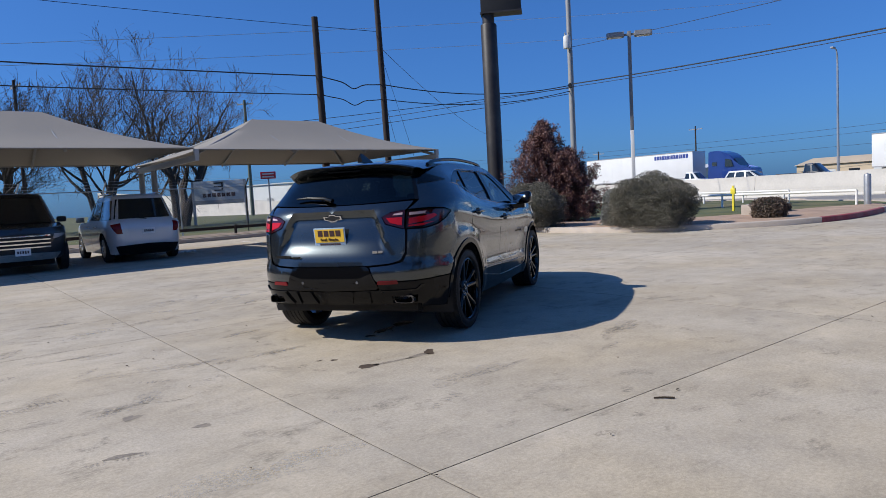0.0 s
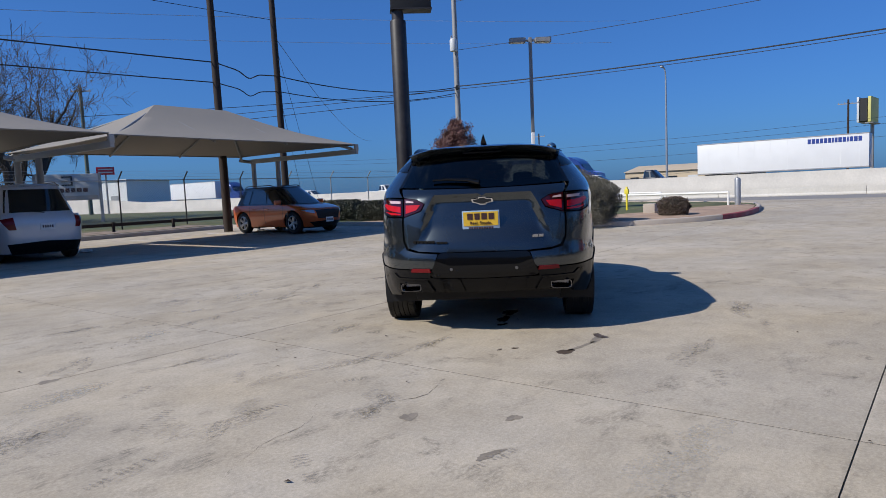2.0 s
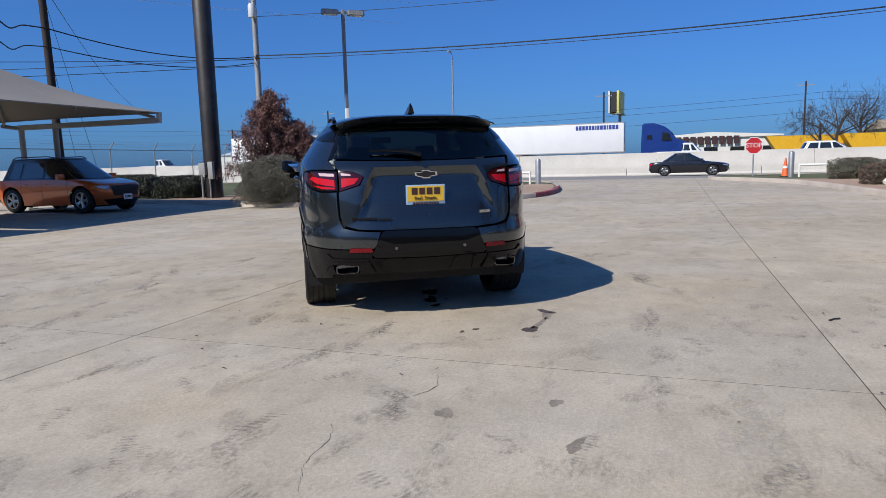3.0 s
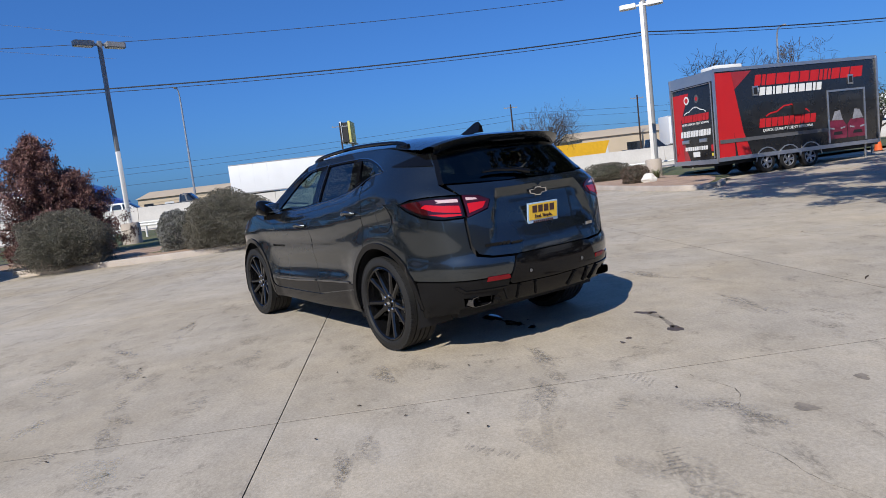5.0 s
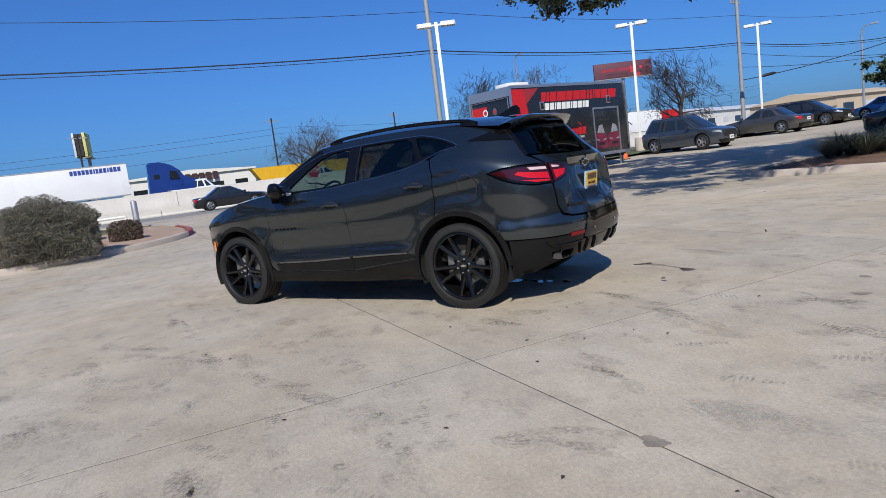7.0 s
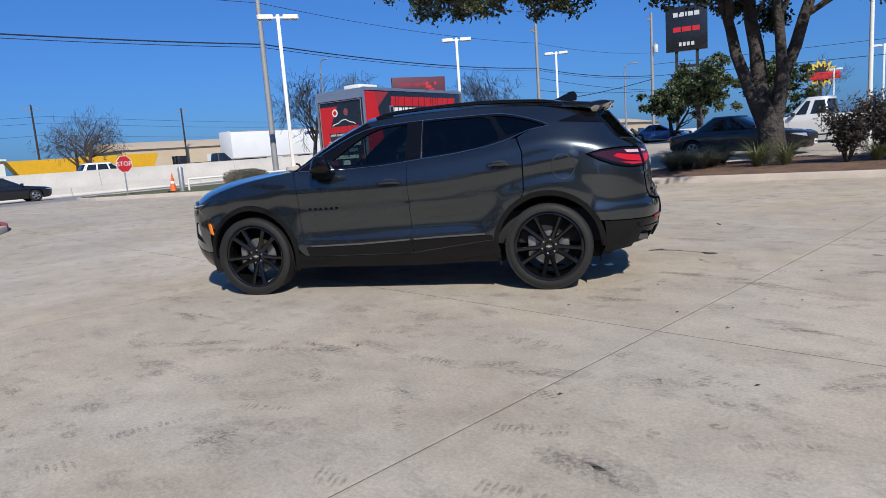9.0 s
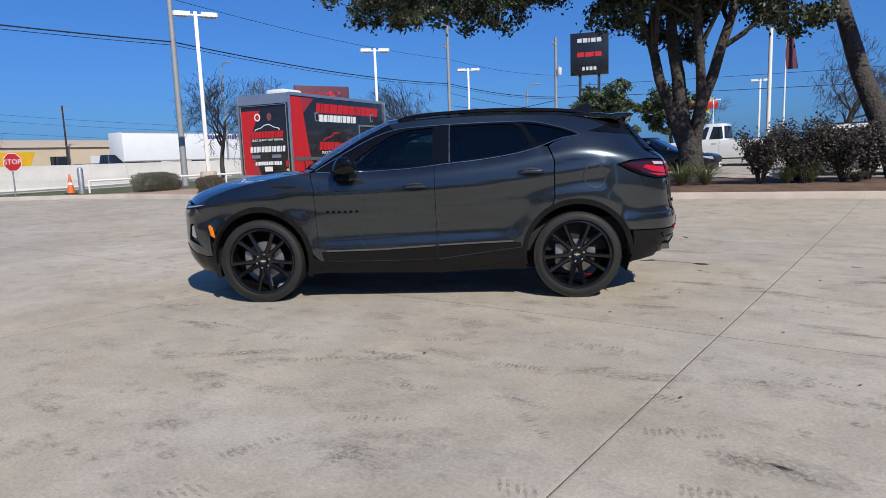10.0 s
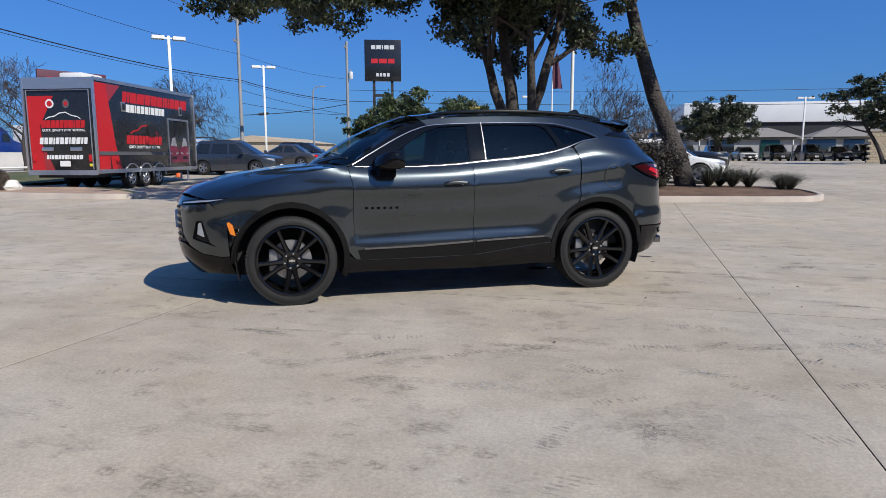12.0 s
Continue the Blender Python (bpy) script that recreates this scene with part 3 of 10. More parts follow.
# ---- poles, lamps and lines ----
def double_lamp(x, y, h, turn, pole_mat, head_mat, label, lower=None):
    z = ground_z(x, y) + 0.1
    top = thing("parking_lamp", label, "lamp post", pose(x, y, z, 0, 0, turn), group="parking lamps")
    bm = bmesh.new()
    add_lathe(bm, [(0.0, -0.2), (0.32, -0.2), (0.32, 0.68), (0.29, 0.74), (0.0, 0.74)], 24)
    part("base", bm, M_KERB, top, "round concrete lamp base")
    bm = bmesh.new()
    if lower:
        add_box(bm, (0, 0, 0.74 + lower / 2), (0.13, 0.13, lower), bevel=0.012)
        part("sleeve", bm, M_WHITE_POLE, top, "white lower part of the pole")
        bm = bmesh.new()
        add_box(bm, (0, 0, 0.74 + lower + (h - lower - 0.74) / 2), (0.125, 0.125, h - lower - 0.74), bevel=0.012)
    else:
        add_box(bm, (0, 0, 0.74 + (h - 0.74) / 2), (0.14, 0.14, h - 0.74), bevel=0.012)
    part("pole", bm, pole_mat, top)
    for s in (-1, 1):
        bm = bmesh.new()
        add_box(bm, (s * 0.14, 0, h - 0.12), (0.3, 0.07, 0.07))
        part("arm", bm, pole_mat, top)
        bm = bmesh.new()
        add_prism(bm, [(s * 0.2, -0.17), (s * 0.78, -0.17), (s * 0.84, -0.1), (s * 0.84, 0.1), (s * 0.78, 0.17), (s * 0.2, 0.17)], h - 0.2, h - 0.02)
        bmesh.ops.bevel(bm, geom=bm.edges[:], offset=0.012, segments=2, affect="EDGES")
        head = part("lamp_head", bm, head_mat, top)
        bm = bmesh.new()
        add_box(bm, (s * 0.52, 0, h - 0.205), (0.5, 0.26, 0.012))
        part("lens", bm, M_LENS, head, "frosted lamp lens")
    return top


M_LENS = mat("frosted_lens", (0.6, 0.6, 0.58), 0.35, vary=0.05)
double_lamp(21.8, 15.25, 6.98, 130, M_GREYPAINT, M_GREY_POLE, "grey twin-head parking lamp with white lower pole", lower=2.5)
double_lamp(24.1, -4.75, 6.98, 62, M_WHITE_POLE, M_WHITE_POLE, "white twin-head parking lamp on a concrete base")
double_lamp(26.2, -17.8, 7.0, 45, M_WHITE_POLE, M_WHITE_POLE, "white twin-head parking lamp behind the parked cars")
double_lamp(28.2, -30.6, 7.0, 35, M_WHITE_POLE, M_WHITE_POLE, "white twin-head parking lamp farther along the row")
double_lamp(-14.0, -61.0, 6.2, 10, M_WHITE_POLE, M_WHITE_POLE, "white twin-head parking lamp in the far lot")
double_lamp(12.0, -52.0, 6.2, 20, M_WHITE_POLE, M_WHITE_POLE, "white twin-head parking lamp in the far lot")
double_lamp(22.0, -78.0, 6.5, 20, M_WHITE_POLE, M_WHITE_POLE, "white twin-head parking lamp in the far lot")

# tall white pole in the oak bed
top = thing("light_pole", "tall white square light pole behind the oak bed", "lamp post", pose(5.0, -14.2, ground_z(5.0, -14.2)))
bm = bmesh.new()
add_tube(bm, [(0, 0, -0.1), (0, 0, 9.5)], [0.075, 0.055], 14)
part("pole", bm, M_WHITE_POLE, top)
bm = bmesh.new()
add_box(bm, (0, 0, 9.5), (1.6, 0.32, 0.16), bevel=0.02)
part("lamp_head", bm, M_WHITE_POLE, top)

# big sign pole
top = thing("sign_pole", "dark brown steel sign pole with thick sleeve and sign box", "sign pole", pose(17.45, 18.4, ground_z(17.4, 18.4) + 0.08))
bm = bmesh.new()
add_lathe(bm, [(0.0, -0.2), (0.30, -0.2), (0.30, 7.45), (0.285, 7.49), (0.0, 7.49)], 32)
part("sleeve", bm, M_DARKPOLE, top, "thick dark brown steel sleeve with scraped paint")
bm = bmesh.new()
add_lathe(bm, [(0.0, 7.46), (0.225, 7.46), (0.225, 10.4), (0.0, 10.4)], 28)
part("pole", bm, M_DARKPOLE, top)
bm = bmesh.new()
add_box(bm, (0.34, -0.365, 9.15), (0.6, 1.5, 2.5), radians(43), 0.03)
box = part("sign_box", bm, M_BLACK, top, "black sign box seen from below")
bm = bmesh.new()
add_box(bm, (0.34, -0.365, 7.87), (0.64, 1.54, 0.06), radians(43))
part("trim", bm, M_DARKPOLE, box)
bm = bmesh.new()
add_box(bm, (-0.34, 0.16, 1.05), (0.14, 0.26, 0.42), 0.0, 0.015)
part("meter_box", bm, M_GREY_POLE, top, "grey electrical meter box")
bm = bmesh.new()
add_box(bm, (-0.31, -0.16, 1.0), (0.12, 0.2, 0.6), 0.0, 0.015)
part("switch_box", bm, M_GREY_POLE, top, "grey electrical switch box")
bm = bmesh.new()
add_tube(bm, [(-0.36, 0.2, -0.1), (-0.36, 0.2, 0.9)], 0.035, 10)
add_tube(bm, [(-0.33, -0.1, -0.1), (-0.33, -0.1, 0.75)], 0.025, 10)
part("conduit", bm, M_GALV, top, "grey steel conduit")


def wood_pole(x, y, h, r, lean, label, m):
    z = ground_z(x, y)
    bm = bmesh.new()
    add_tube(bm, [(0, 0, -0.2), (lean * 0.5, 0, h * 0.5), (lean, 0, h)], [r, r * 0.86, r * 0.74], 14)
    return single("utility_pole", bm, m, label, "utility pole", at=pose(x, y, z))


wood_pole(12.95, 23.4, 8.5, 0.165, -0.1, "dark creosoted wooden pole cut off at the top", M_WOODPOLE)
wood_pole(16.8, 24.6, 11.8, 0.155, -0.2, "dark creosoted wooden utility pole with cables", M_WOODPOLE)


def line_pole(x, y, h, r, label, material, arms=(), transformer=False, turn=0.0):
    top = thing("line_pole", label, "utility pole", pose(x, y, ground_z(x, y), 0, 0, turn))
    bm = bmesh.new()
    add_tube(bm, [(0, 0, -0.2), (0, 0, h)], [r, r * 0.7], 12)
    part("pole", bm, material, top)
    for z, w in arms:
        bm = bmesh.new()
        add_box(bm, (0.1, 0, z), (0.09, w, 0.11))
        arm = part("crossarm", bm, M_GREY_POLE, top)
        for k in (-0.46, -0.18, 0.18, 0.46):
            bm = bmesh.new()
            add_lathe(bm, [(0.0, 0.05), (0.03, 0.05), (0.05, 0.1), (0.03, 0.13), (0.05, 0.17), (0.0, 0.2)], 10, Matrix.Translation((0.1, k * w, z)))
            part("insulator", bm, M_GREY_POLE, arm)
    if transformer:
        bm = bmesh.new()
        add_lathe(bm, [(0.0, 0.0), (0.19, 0.0), (0.2, 0.04), (0.2, 0.6), (0.17, 0.66), (0.0, 0.68)], 20, Matrix.Translation((-0.36, 0.1, transformer)))
        can = part("transformer", bm, M_GREY_LIGHT, top, "pale grey transformer can")
        bm = bmesh.new()
        for dy in (-0.08, 0.1):
            add_lathe(bm, [(0.0, 0.0), (0.035, 0.0), (0.05, 0.06), (0.03, 0.1), (0.045, 0.16), (0.0, 0.2)], 10, Matrix.Translation((-0.36, 0.1 + dy, transformer + 0.66)))
        part("bushing", bm, M_GREY_POLE, can)
    return top


M_GREY_LIGHT = mat("light_grey_paint", (0.55, 0.56, 0.56), 0.5, vary=0.06)
P1 = (28.2, 23.5)
top = line_pole(*P1, 14.5, 0.17, "grey line pole with a transformer beside the planted bed", M_GREY_POLE, [], 8.62, 35)
bm = bmesh.new()
add_box(bm, (-0.45, 0.0, 6.68), (0.55, 0.11, 0.11))
add_box(bm, (-0.78, 0.0, 6.58), (0.4, 0.14, 0.14))
part("cable_splice", bm, M_BLACK, top, "black cable splice tube")
bm = bmesh.new()
add_box(bm, (0.29, 0.0, 6.78), (0.26, 0.16, 0.22))
part("cable_box", bm, M_BLACK, top, "black cable box")
P2 = (29.2, -7.0)
line_pole(*P2, 12.5, 0.15, "tall grey steel line pole behind the lamp post", M_GREY_POLE)
P3 = (32.0, -33.5)
line_pole(*P3, 11.6, 0.16, "grey line pole with cross arms along the street", M_GREY_POLE, [(11.0, 1.8), (9.4, 1.5)], False, 15)
P4 = (28.0, -45.0)
line_pole(*P4, 11.0, 0.16, "grey line pole with a transformer by the dealer sign", M_GREY_POLE, [(10.4, 1.8)], 7.6, 15)
line_pole(27.5, 66.0, 12.0, 0.2, "greenish grey line pole with a cross arm beyond the fence", M_GREENCAB, [(11.6, 1.8)], False, 40)
line_pole(7.0, 62.0, 12.0, 0.16, "wooden line pole with a cross arm beyond the fence", M_WOODPOLE, [(11.5, 2.4)], False, 10)
for x, y, h in ((100, -14.6, 10.8), (100, -34.8, 10.0), (92, 11.4, 10.2), (100, 58, 10.5), (98, 76, 8.0)):
    line_pole(x, y, h, 0.15, "distant wooden line pole across the highway", M_WOODPOLE, [(h - 0.5, 2.2)], False, 8)


def cable(name, a, b, sag, r, material, label, bend=None):
    bm = bmesh.new()
    a, b = Vector(a), Vector(b)
    pts = []
    for k in range(25):
        t = k / 24
        p = a.lerp(b, t)
        p.z -= sag * 4 * t * (1 - t)
        if bend:
            p.z -= bend * math.exp(-(((t - 0.5) / 0.12) ** 2))
        pts.append(p)
    add_tube(bm, pts, r, 5)
    return single(name, bm, material, label, "power line")


A3 = (12.9, 23.4)
B3 = (16.7, 24.6)
LB = "black overhead cable between the poles"
for za, zb, zc, r in ((6.3, 6.4, 6.9, 0.024), (5.57, 5.75, 6.6, 0.02)):
    cable("power_line", (-45.0, 28.5, za + 0.9), (*A3, za), 0.5, r, M_WIRE, LB)
    cable("power_line", (*A3, za), (*B3, zb), 0.12, r, M_WIRE, LB, 0.22 if za > 5.5 else None)
    cable("power_line", (*B3, zb), (*P1, zc), 0.45, r, M_WIRE, LB)
for zz, r in ((6.95, 0.030), (6.8, 0.015), (8.9, 0.013)):
    cable("power_line", (*P1, zz), (*P2, zz), 0.35, r, M_WIRE, LB)
    cable("power_line", (*P2, zz), (*P3, zz + 0.1), 0.35, r, M_WIRE, LB)
    cable("power_line", (*P3, zz + 0.1), (*P4, zz - 0.7), 0.3, r, M_WIRE, LB)
for z3, z4, r in ((4.35, 5.95, 0.03), (5.3, 4.95, 0.018), (6.3, 5.0, 0.018)):
    cable("power_line", (*P3, z3), (*P4, z4), 0.2, r, M_WIRE, LB)
bm = bmesh.new()
add_tube(bm, [Vector((*P3, 4.35)).lerp(Vector((*P4, 5.95)), q) + Vector((0, 0, -0.08)) for q in (0.13, 0.15, 0.21, 0.23)], [0.03, 0.11, 0.11, 0.03], 10)
single("cable_splice", bm, M_BLACK, "black splice tube hung on an overhead cable", "cable splice")
cable("power_line", (*P4, 6.2), (-60.0, -60.0, 7.0), 1.0, 0.025, M_WIRE, "black overhead cable crossing to the far lot")
cable("power_line", (*P4, 7.2), (-60.0, -60.0, 8.3), 0.9, 0.018, M_WIRE, "black overhead cable crossing to the far lot")
for z1, far in ((6.75, (-14.0, 62.0, 5.6)), (6.45, (-4.0, 70.0, 5.2)), (6.8, (6.0, 80.0, 7.5))):
    cable("power_line", (*P1, z1), far, 0.7, 0.016, M_WIRE, LB)
cable("power_line", (*P1, 11.5), (*P2, 11.5), 0.5, 0.012, M_WIRE, LB)
cable("power_line", (*P2, 11.5), (*P3, 11.3), 0.5, 0.012, M_WIRE, LB)
cable("power_line", (*B3, 8.0), (60.0, 60.0, 8.0), 1.2, 0.012, M_WIRE, LB)
cable("power_line", (*B3, 8.7), (-45.0, 42.0, 14.0), 0.8, 0.012, M_WIRE, LB)
for k in range(2):
    cable("power_line", (-40.0, 60.0 + 3 * k, 9.0), (70.0, 30.0 + 2 * k, 19.0 - 2.0 * k), 1.2, 0.018, M_WIRE_PALE, "bright aluminium high line against the sky")
cable("power_line", (*B3, 7.7), (21.0, 27.0, 0.3), 0.0, 0.008, M_WIRE, "thin steel guy wire")
cable("power_line", (*B3, 5.9), (19.5, 26.5, 0.3), 0.0, 0.008, M_WIRE, "thin steel guy wire")
for x, z in ((109.0, 10.0), (111.0, 9.2), (110.0, 7.4)):
    cable("power_line", (x, -140.0, z), (x, -19.0, z), 2.0, 0.02, M_WIRE, "distant overhead cable across the highway")
    cable("power_line", (x, -19.0, z), (x - 5, 130.0, z), 2.0, 0.02, M_WIRE, "distant overhead cable across the highway")


def highway_lamp(x, y, h, turn):
    top = thing("highway_lamp", "tall galvanised highway lamp with a curved arm", "street lamp", pose(x, y, 0.7, 0, 0, turn), group="highway lamps")
    bm = bmesh.new()
    add_tube(bm, [(0, 0, -0.5), (0, 0, h * 0.9), (0.05, 0, h * 0.96), (0.3, 0, h), (0.9, 0, h + 0.1)], [0.14, 0.09, 0.08, 0.06, 0.05], 10)
    part("pole", bm, M_GALV, top)
    bm = bmesh.new()
    add_box(bm, (1.15, 0, h + 0.1), (0.7, 0.3, 0.14), bevel=0.04)
    part("lamp_head", bm, M_GREY_POLE, top)


highway_lamp(75.5, 27.8, 13.4, 180)
highway_lamp(65.6, -36.6, 11.7, 180)
highway_lamp(39.0, -60.0, 8.5, 200)

# ---- chain link fence behind the parking row ----
def chain_fence(x0, x1, y, z0, h):
    top = thing("chain_link_fence", "galvanised chain-link fence with barbed-wire arms", "fence")
    bm = bmesh.new()
    s = 0.11
    x = x0 - h
    while x < x1:
        for d in (1, -1):
            a, b = (x, x + h) if d > 0 else (x + h, x)
            bm.faces.new([bm.verts.new(p) for p in ((a - 0.0035, y, z0), (a + 0.0035, y, z0), (b + 0.0035, y, z0 + h), (b - 0.0035, y, z0 + h))])
        x += s
    ob = part("wire_mesh", bm, M_GALV, top, smooth=False)
    tagged(ob, kind="stuff")
    k = x0
    while k <= x1:
        bm = bmesh.new()
        add_tube(bm, [(k, y, z0 - 0.1), (k, y, z0 + h), (k + 0.08, y - 0.2, z0 + h + 0.35)], 0.03, 8)
        part("post", bm, M_DARKPOLE if abs(k - 15) < 6 else M_GALV, top)
        k += 3.0
    for z in (z0 + h - 0.02,):
        bm = bmesh.new()
        add_tube(bm, [(x0, y, z), (x1, y, z)], 0.022, 6)
        part("rail", bm, M_GALV, top)
    bm = bmesh.new()
    for q in (0.12, 0.24, 0.36):
        add_tube(bm, [(x0, y - 0.19 * q / 0.36, z0 + h + q), (x1, y - 0.19 * q / 0.36, z0 + h + q)], 0.004, 3)
    part("barbed_wire", bm, M_GALV, top)


chain_fence(-30.0, 33.0, 29.5, 0.28, 2.0)
bm = bmesh.new()
for k in range(24):
    x = -28 + k * 2.4
    add_box(bm, (x, 27.0 + 0.1 * math.sin(k), 0.36), (0.09, 0.09, 0.5))
add_box(bm, (-0.5, 27.0, 0.5), (57.0, 0.05, 0.12))
single("low_rail", bm, M_WOODPOLE, "low weathered timber rail behind the parking kerb", "rail")

# pipe rails along the drive
def pipe_rail(x, y, x2, y2, label):
    top = thing("pipe_rail", label, "barrier rail")
    z = ground_z(x, y) + 0.1
    L = math.hypot(x2 - x, y2 - y)
    n = max(2, int(L / 2.4))
    for k in range(n + 1):
        t = k / n
        px, py = x + (x2 - x) * t, y + (y2 - y) * t
        bm = bmesh.new()
        add_tube(bm, [(px, py, z - 0.1), (px, py, z + 0.52)], 0.04, 8)
        part("post", bm, M_WHITE_POLE, top)
    bm = bmesh.new()
    add_tube(bm, [(x, y, z + 0.5), (x2, y2, z + 0.52)], 0.045, 8)
    part("rail", bm, M_WHITE_POLE, top)


pipe_rail(24.95, 8.6, 25.6, 18.5, "white painted low pipe rail beside the street")
pipe_rail(28.8, 12.5, 32.0, 22.0, "white painted low pipe rail along the verge")
pipe_rail(28.0, -1.85, 27.0, -11.0, "white painted low pipe rail beside the grass corner")


def bollard(x, y, label):
    z = ground_z(x, y) + 0.1
    bm = bmesh.new()
    add_lathe(bm, [(0.0, -0.1), (0.11, -0.1), (0.11, 0.98), (0.09, 1.04), (0.0, 1.07)], 20)
    single("bollard", bm, M_GALV, label, "bollard", at=pose(x, y, z), group="bollards")


bollard(24.9, 8.25, "grey steel bollard at the end of the pipe rail")
bollard(28.0, -1.55, "grey steel bollard beside the traffic cone")


def cone(x, y, label, h=0.75):
    top = thing("traffic_cone", label, "traffic cone", pose(x, y, ground_z(x, y) + (0.11 if x > 25 else 0.0)))
    bm = bmesh.new()
    add_lathe(bm, [(0.15, 0.03), (0.025, h), (0.0, h)], 18)
    part("cone", bm, M_ORANGE_CONE, top)
    bm = bmesh.new()
    add_box(bm, (0, 0, 0.018), (0.36, 0.36, 0.035), bevel=0.008)
    part("foot", bm, M_BLACK, top)
    bm = bmesh.new()
    add_lathe(bm, [(0.098, 0.36), (0.066, 0.52)], 18, Matrix.Diagonal((1.03, 1.03, 1, 1)))
    part("band", bm, M_WHITE, top, "white reflective band")


cone(28.7, -1.45, "orange traffic cone beside the bollard", 0.8)
cone(22.7, -13.4, "tall orange delineator cone behind the trailer", 0.95)

# stop sign
top = thing("stop_sign", "red octagonal stop sign on a thin steel post", "road sign", pose(31.6, -0.55, ground_z(31.6, -0.55) + 0.1, 0, 0, 10))
bm = bmesh.new()
add_tube(bm, [(0.02, 0, -0.1), (0.02, 0, 1.8)], 0.03, 8)
part("post", bm, M_GALV, top)
R8 = 0.41
octo = [(R8 * math.cos(math.pi / 8 + k * math.pi / 4), R8 * math.sin(math.pi / 8 + k * math.pi / 4)) for k in range(8)]
face_m = Matrix.Translation((-0.03, 0, 1.42)) @ Matrix.Rotation(radians(-90), 4, "Y") @ Matrix.Rotation(radians(90), 4, "Z") @ Matrix.Rotation(radians(180), 4, "Z")
bm = bmesh.new()
add_prism(bm, octo, 0.0, 0.006, face_m)
plate = part("plate", bm, M_WHITE, top, "white rimmed sign plate", smooth=False)
bm = bmesh.new()
add_prism(bm, [(x * 0.93, y * 0.93) for x, y in octo], 0.006, 0.009, face_m)
part("face", bm, M_STOPRED, plate, "red sign face", smooth=False)


def text_mesh(body, size, extrude=0.003, spacing=1.0, shear=0.0, align="CENTER"):
    cu = bpy.data.curves.new("lettering", "FONT")
    cu.body, cu.size, cu.extrude, cu.space_character, cu.shear = body, size, extrude, spacing, shear
    cu.align_x, cu.align_y = align, "CENTER"
    cu.resolution_u = 3
    ob = bpy.data.objects.new("lettering", cu)
    scene.collection.objects.link(ob)
    dg = bpy.context.evaluated_depsgraph_get()
    me = bpy.data.meshes.new_from_object(ob.evaluated_get(dg))
    bpy.data.objects.remove(ob)
    me.materials.clear()
    return me


def lettering(body, size, material, parent, m, bold=0.0, spacing=1.0, shear=0.0, label="", align="CENTER", sx=1.0):
    """Written words as a mesh under parent; m takes the letters' own plane (x along the line, y up the letters)."""
    me = text_mesh(body, size, 0.003, spacing, shear, align)
    me.transform(m @ Matrix.Diagonal((sx, 1, 1, 1)))
    me.materials.append(material)
    ob = new("lettering", me)
    ob.parent = parent
    tagged(ob, label or "lettering that reads " + body.lower())
    return ob


def blocks(widths, h, gap, material, parent, m, name="lettering", label="", shear=0.0, depth=0.004):
    """A row of plain blocks as wide as the marks they stand for, centred on the plane m."""
    total = sum(widths) + gap * (len(widths) - 1)
    x = -total / 2
    for w in widths:
        bm = bmesh.new()
        poly = [(x - shear * h / 2, -h / 2), (x + w - shear * h / 2, -h / 2), (x + w + shear * h / 2, h / 2), (x + shear * h / 2, h / 2)]
        add_prism(bm, poly, 0.0, depth, m)
        x += w + gap
        part(name, bm, material, parent, label, smooth=False)


lettering("STOP", 0.30, M_WHITE, plate, face_m @ Matrix.Translation((0, 0, 0.011)))

# ---- enclosed trailer ----
M_TRAILER_BLACK = mat("black_vinyl_wrap", (0.014, 0.014, 0.015), 0.28, vary=0.1, coat=0.4)
M_TRAILER_RED = mat("red_vinyl_wrap", (0.50, 0.012, 0.014), 0.45, vary=0.06, coat=0.1)
M_TRAILER_DKRED = mat("dark_red_vinyl", (0.30, 0.02, 0.022), 0.3, vary=0.08, coat=0.4)
M_ALU = mat("brushed_aluminium", (0.55, 0.55, 0.56), 0.35, 0.9, vary=0.06, scale=6)
M_TYRE = mat("tyre_rubber", (0.017, 0.0167, 0.0165), 0.65, spec=0.3, vary=0.2, scale=8, fine=70, bump=0.3)
M_STEELRIM = mat("silver_rim", (0.45, 0.45, 0.46), 0.3, 0.9, vary=0.08)
M_MUTED = mat("muted_vinyl_grey", (0.10, 0.10, 0.105), 0.4, vary=0.3, scale=4)

TL, TW, TH, TF = 6.1, 2.15, 2.72, 0.52
ANG = -80.0
L_DIR = Vector((math.cos(radians(ANG)), math.sin(radians(ANG)), 0))
corner = Vector((19.4, -5.4, 0))
# local frame: x along the long side away from the doors, y across (0 at the side that faces the lot), z up
trailer_m = Matrix.Translation((corner.x, corner.y, ground_z(19.8, -8.0) + 0.0)) @ Matrix.Rotation(radians(ANG), 4, "Z") @ Matrix.Translation((-0.4, 0, 0)) @ Matrix.Scale(1.115, 4)
trailer = thing("enclosed_trailer", "black and red wrapped enclosed cargo trailer with three axles", "trailer", trailer_m)
Z0, Z1 = TF, TF + TH
bm = bmesh.new()
add_box(bm, (TL / 2, TW / 2, (Z0 + Z1) / 2), (TL, TW, TH), bevel=0.03)
body = part("body", bm, M_TRAILER_BLACK, trailer)
# long side lies at y = 0 and looks to -y; letters run from +x towards... the doors, as read from the lot
side_m = Matrix(((1, 0, 0, 0), (0, 0, -1, 0), (0, 1, 0, 0), (0, 0, 0, 1)))


def on_side(x, z, lift=0.0):
    """Plane of the long side: u along it as read, v up."""
    return Matrix.Translation((x, -lift, z)) @ side_m


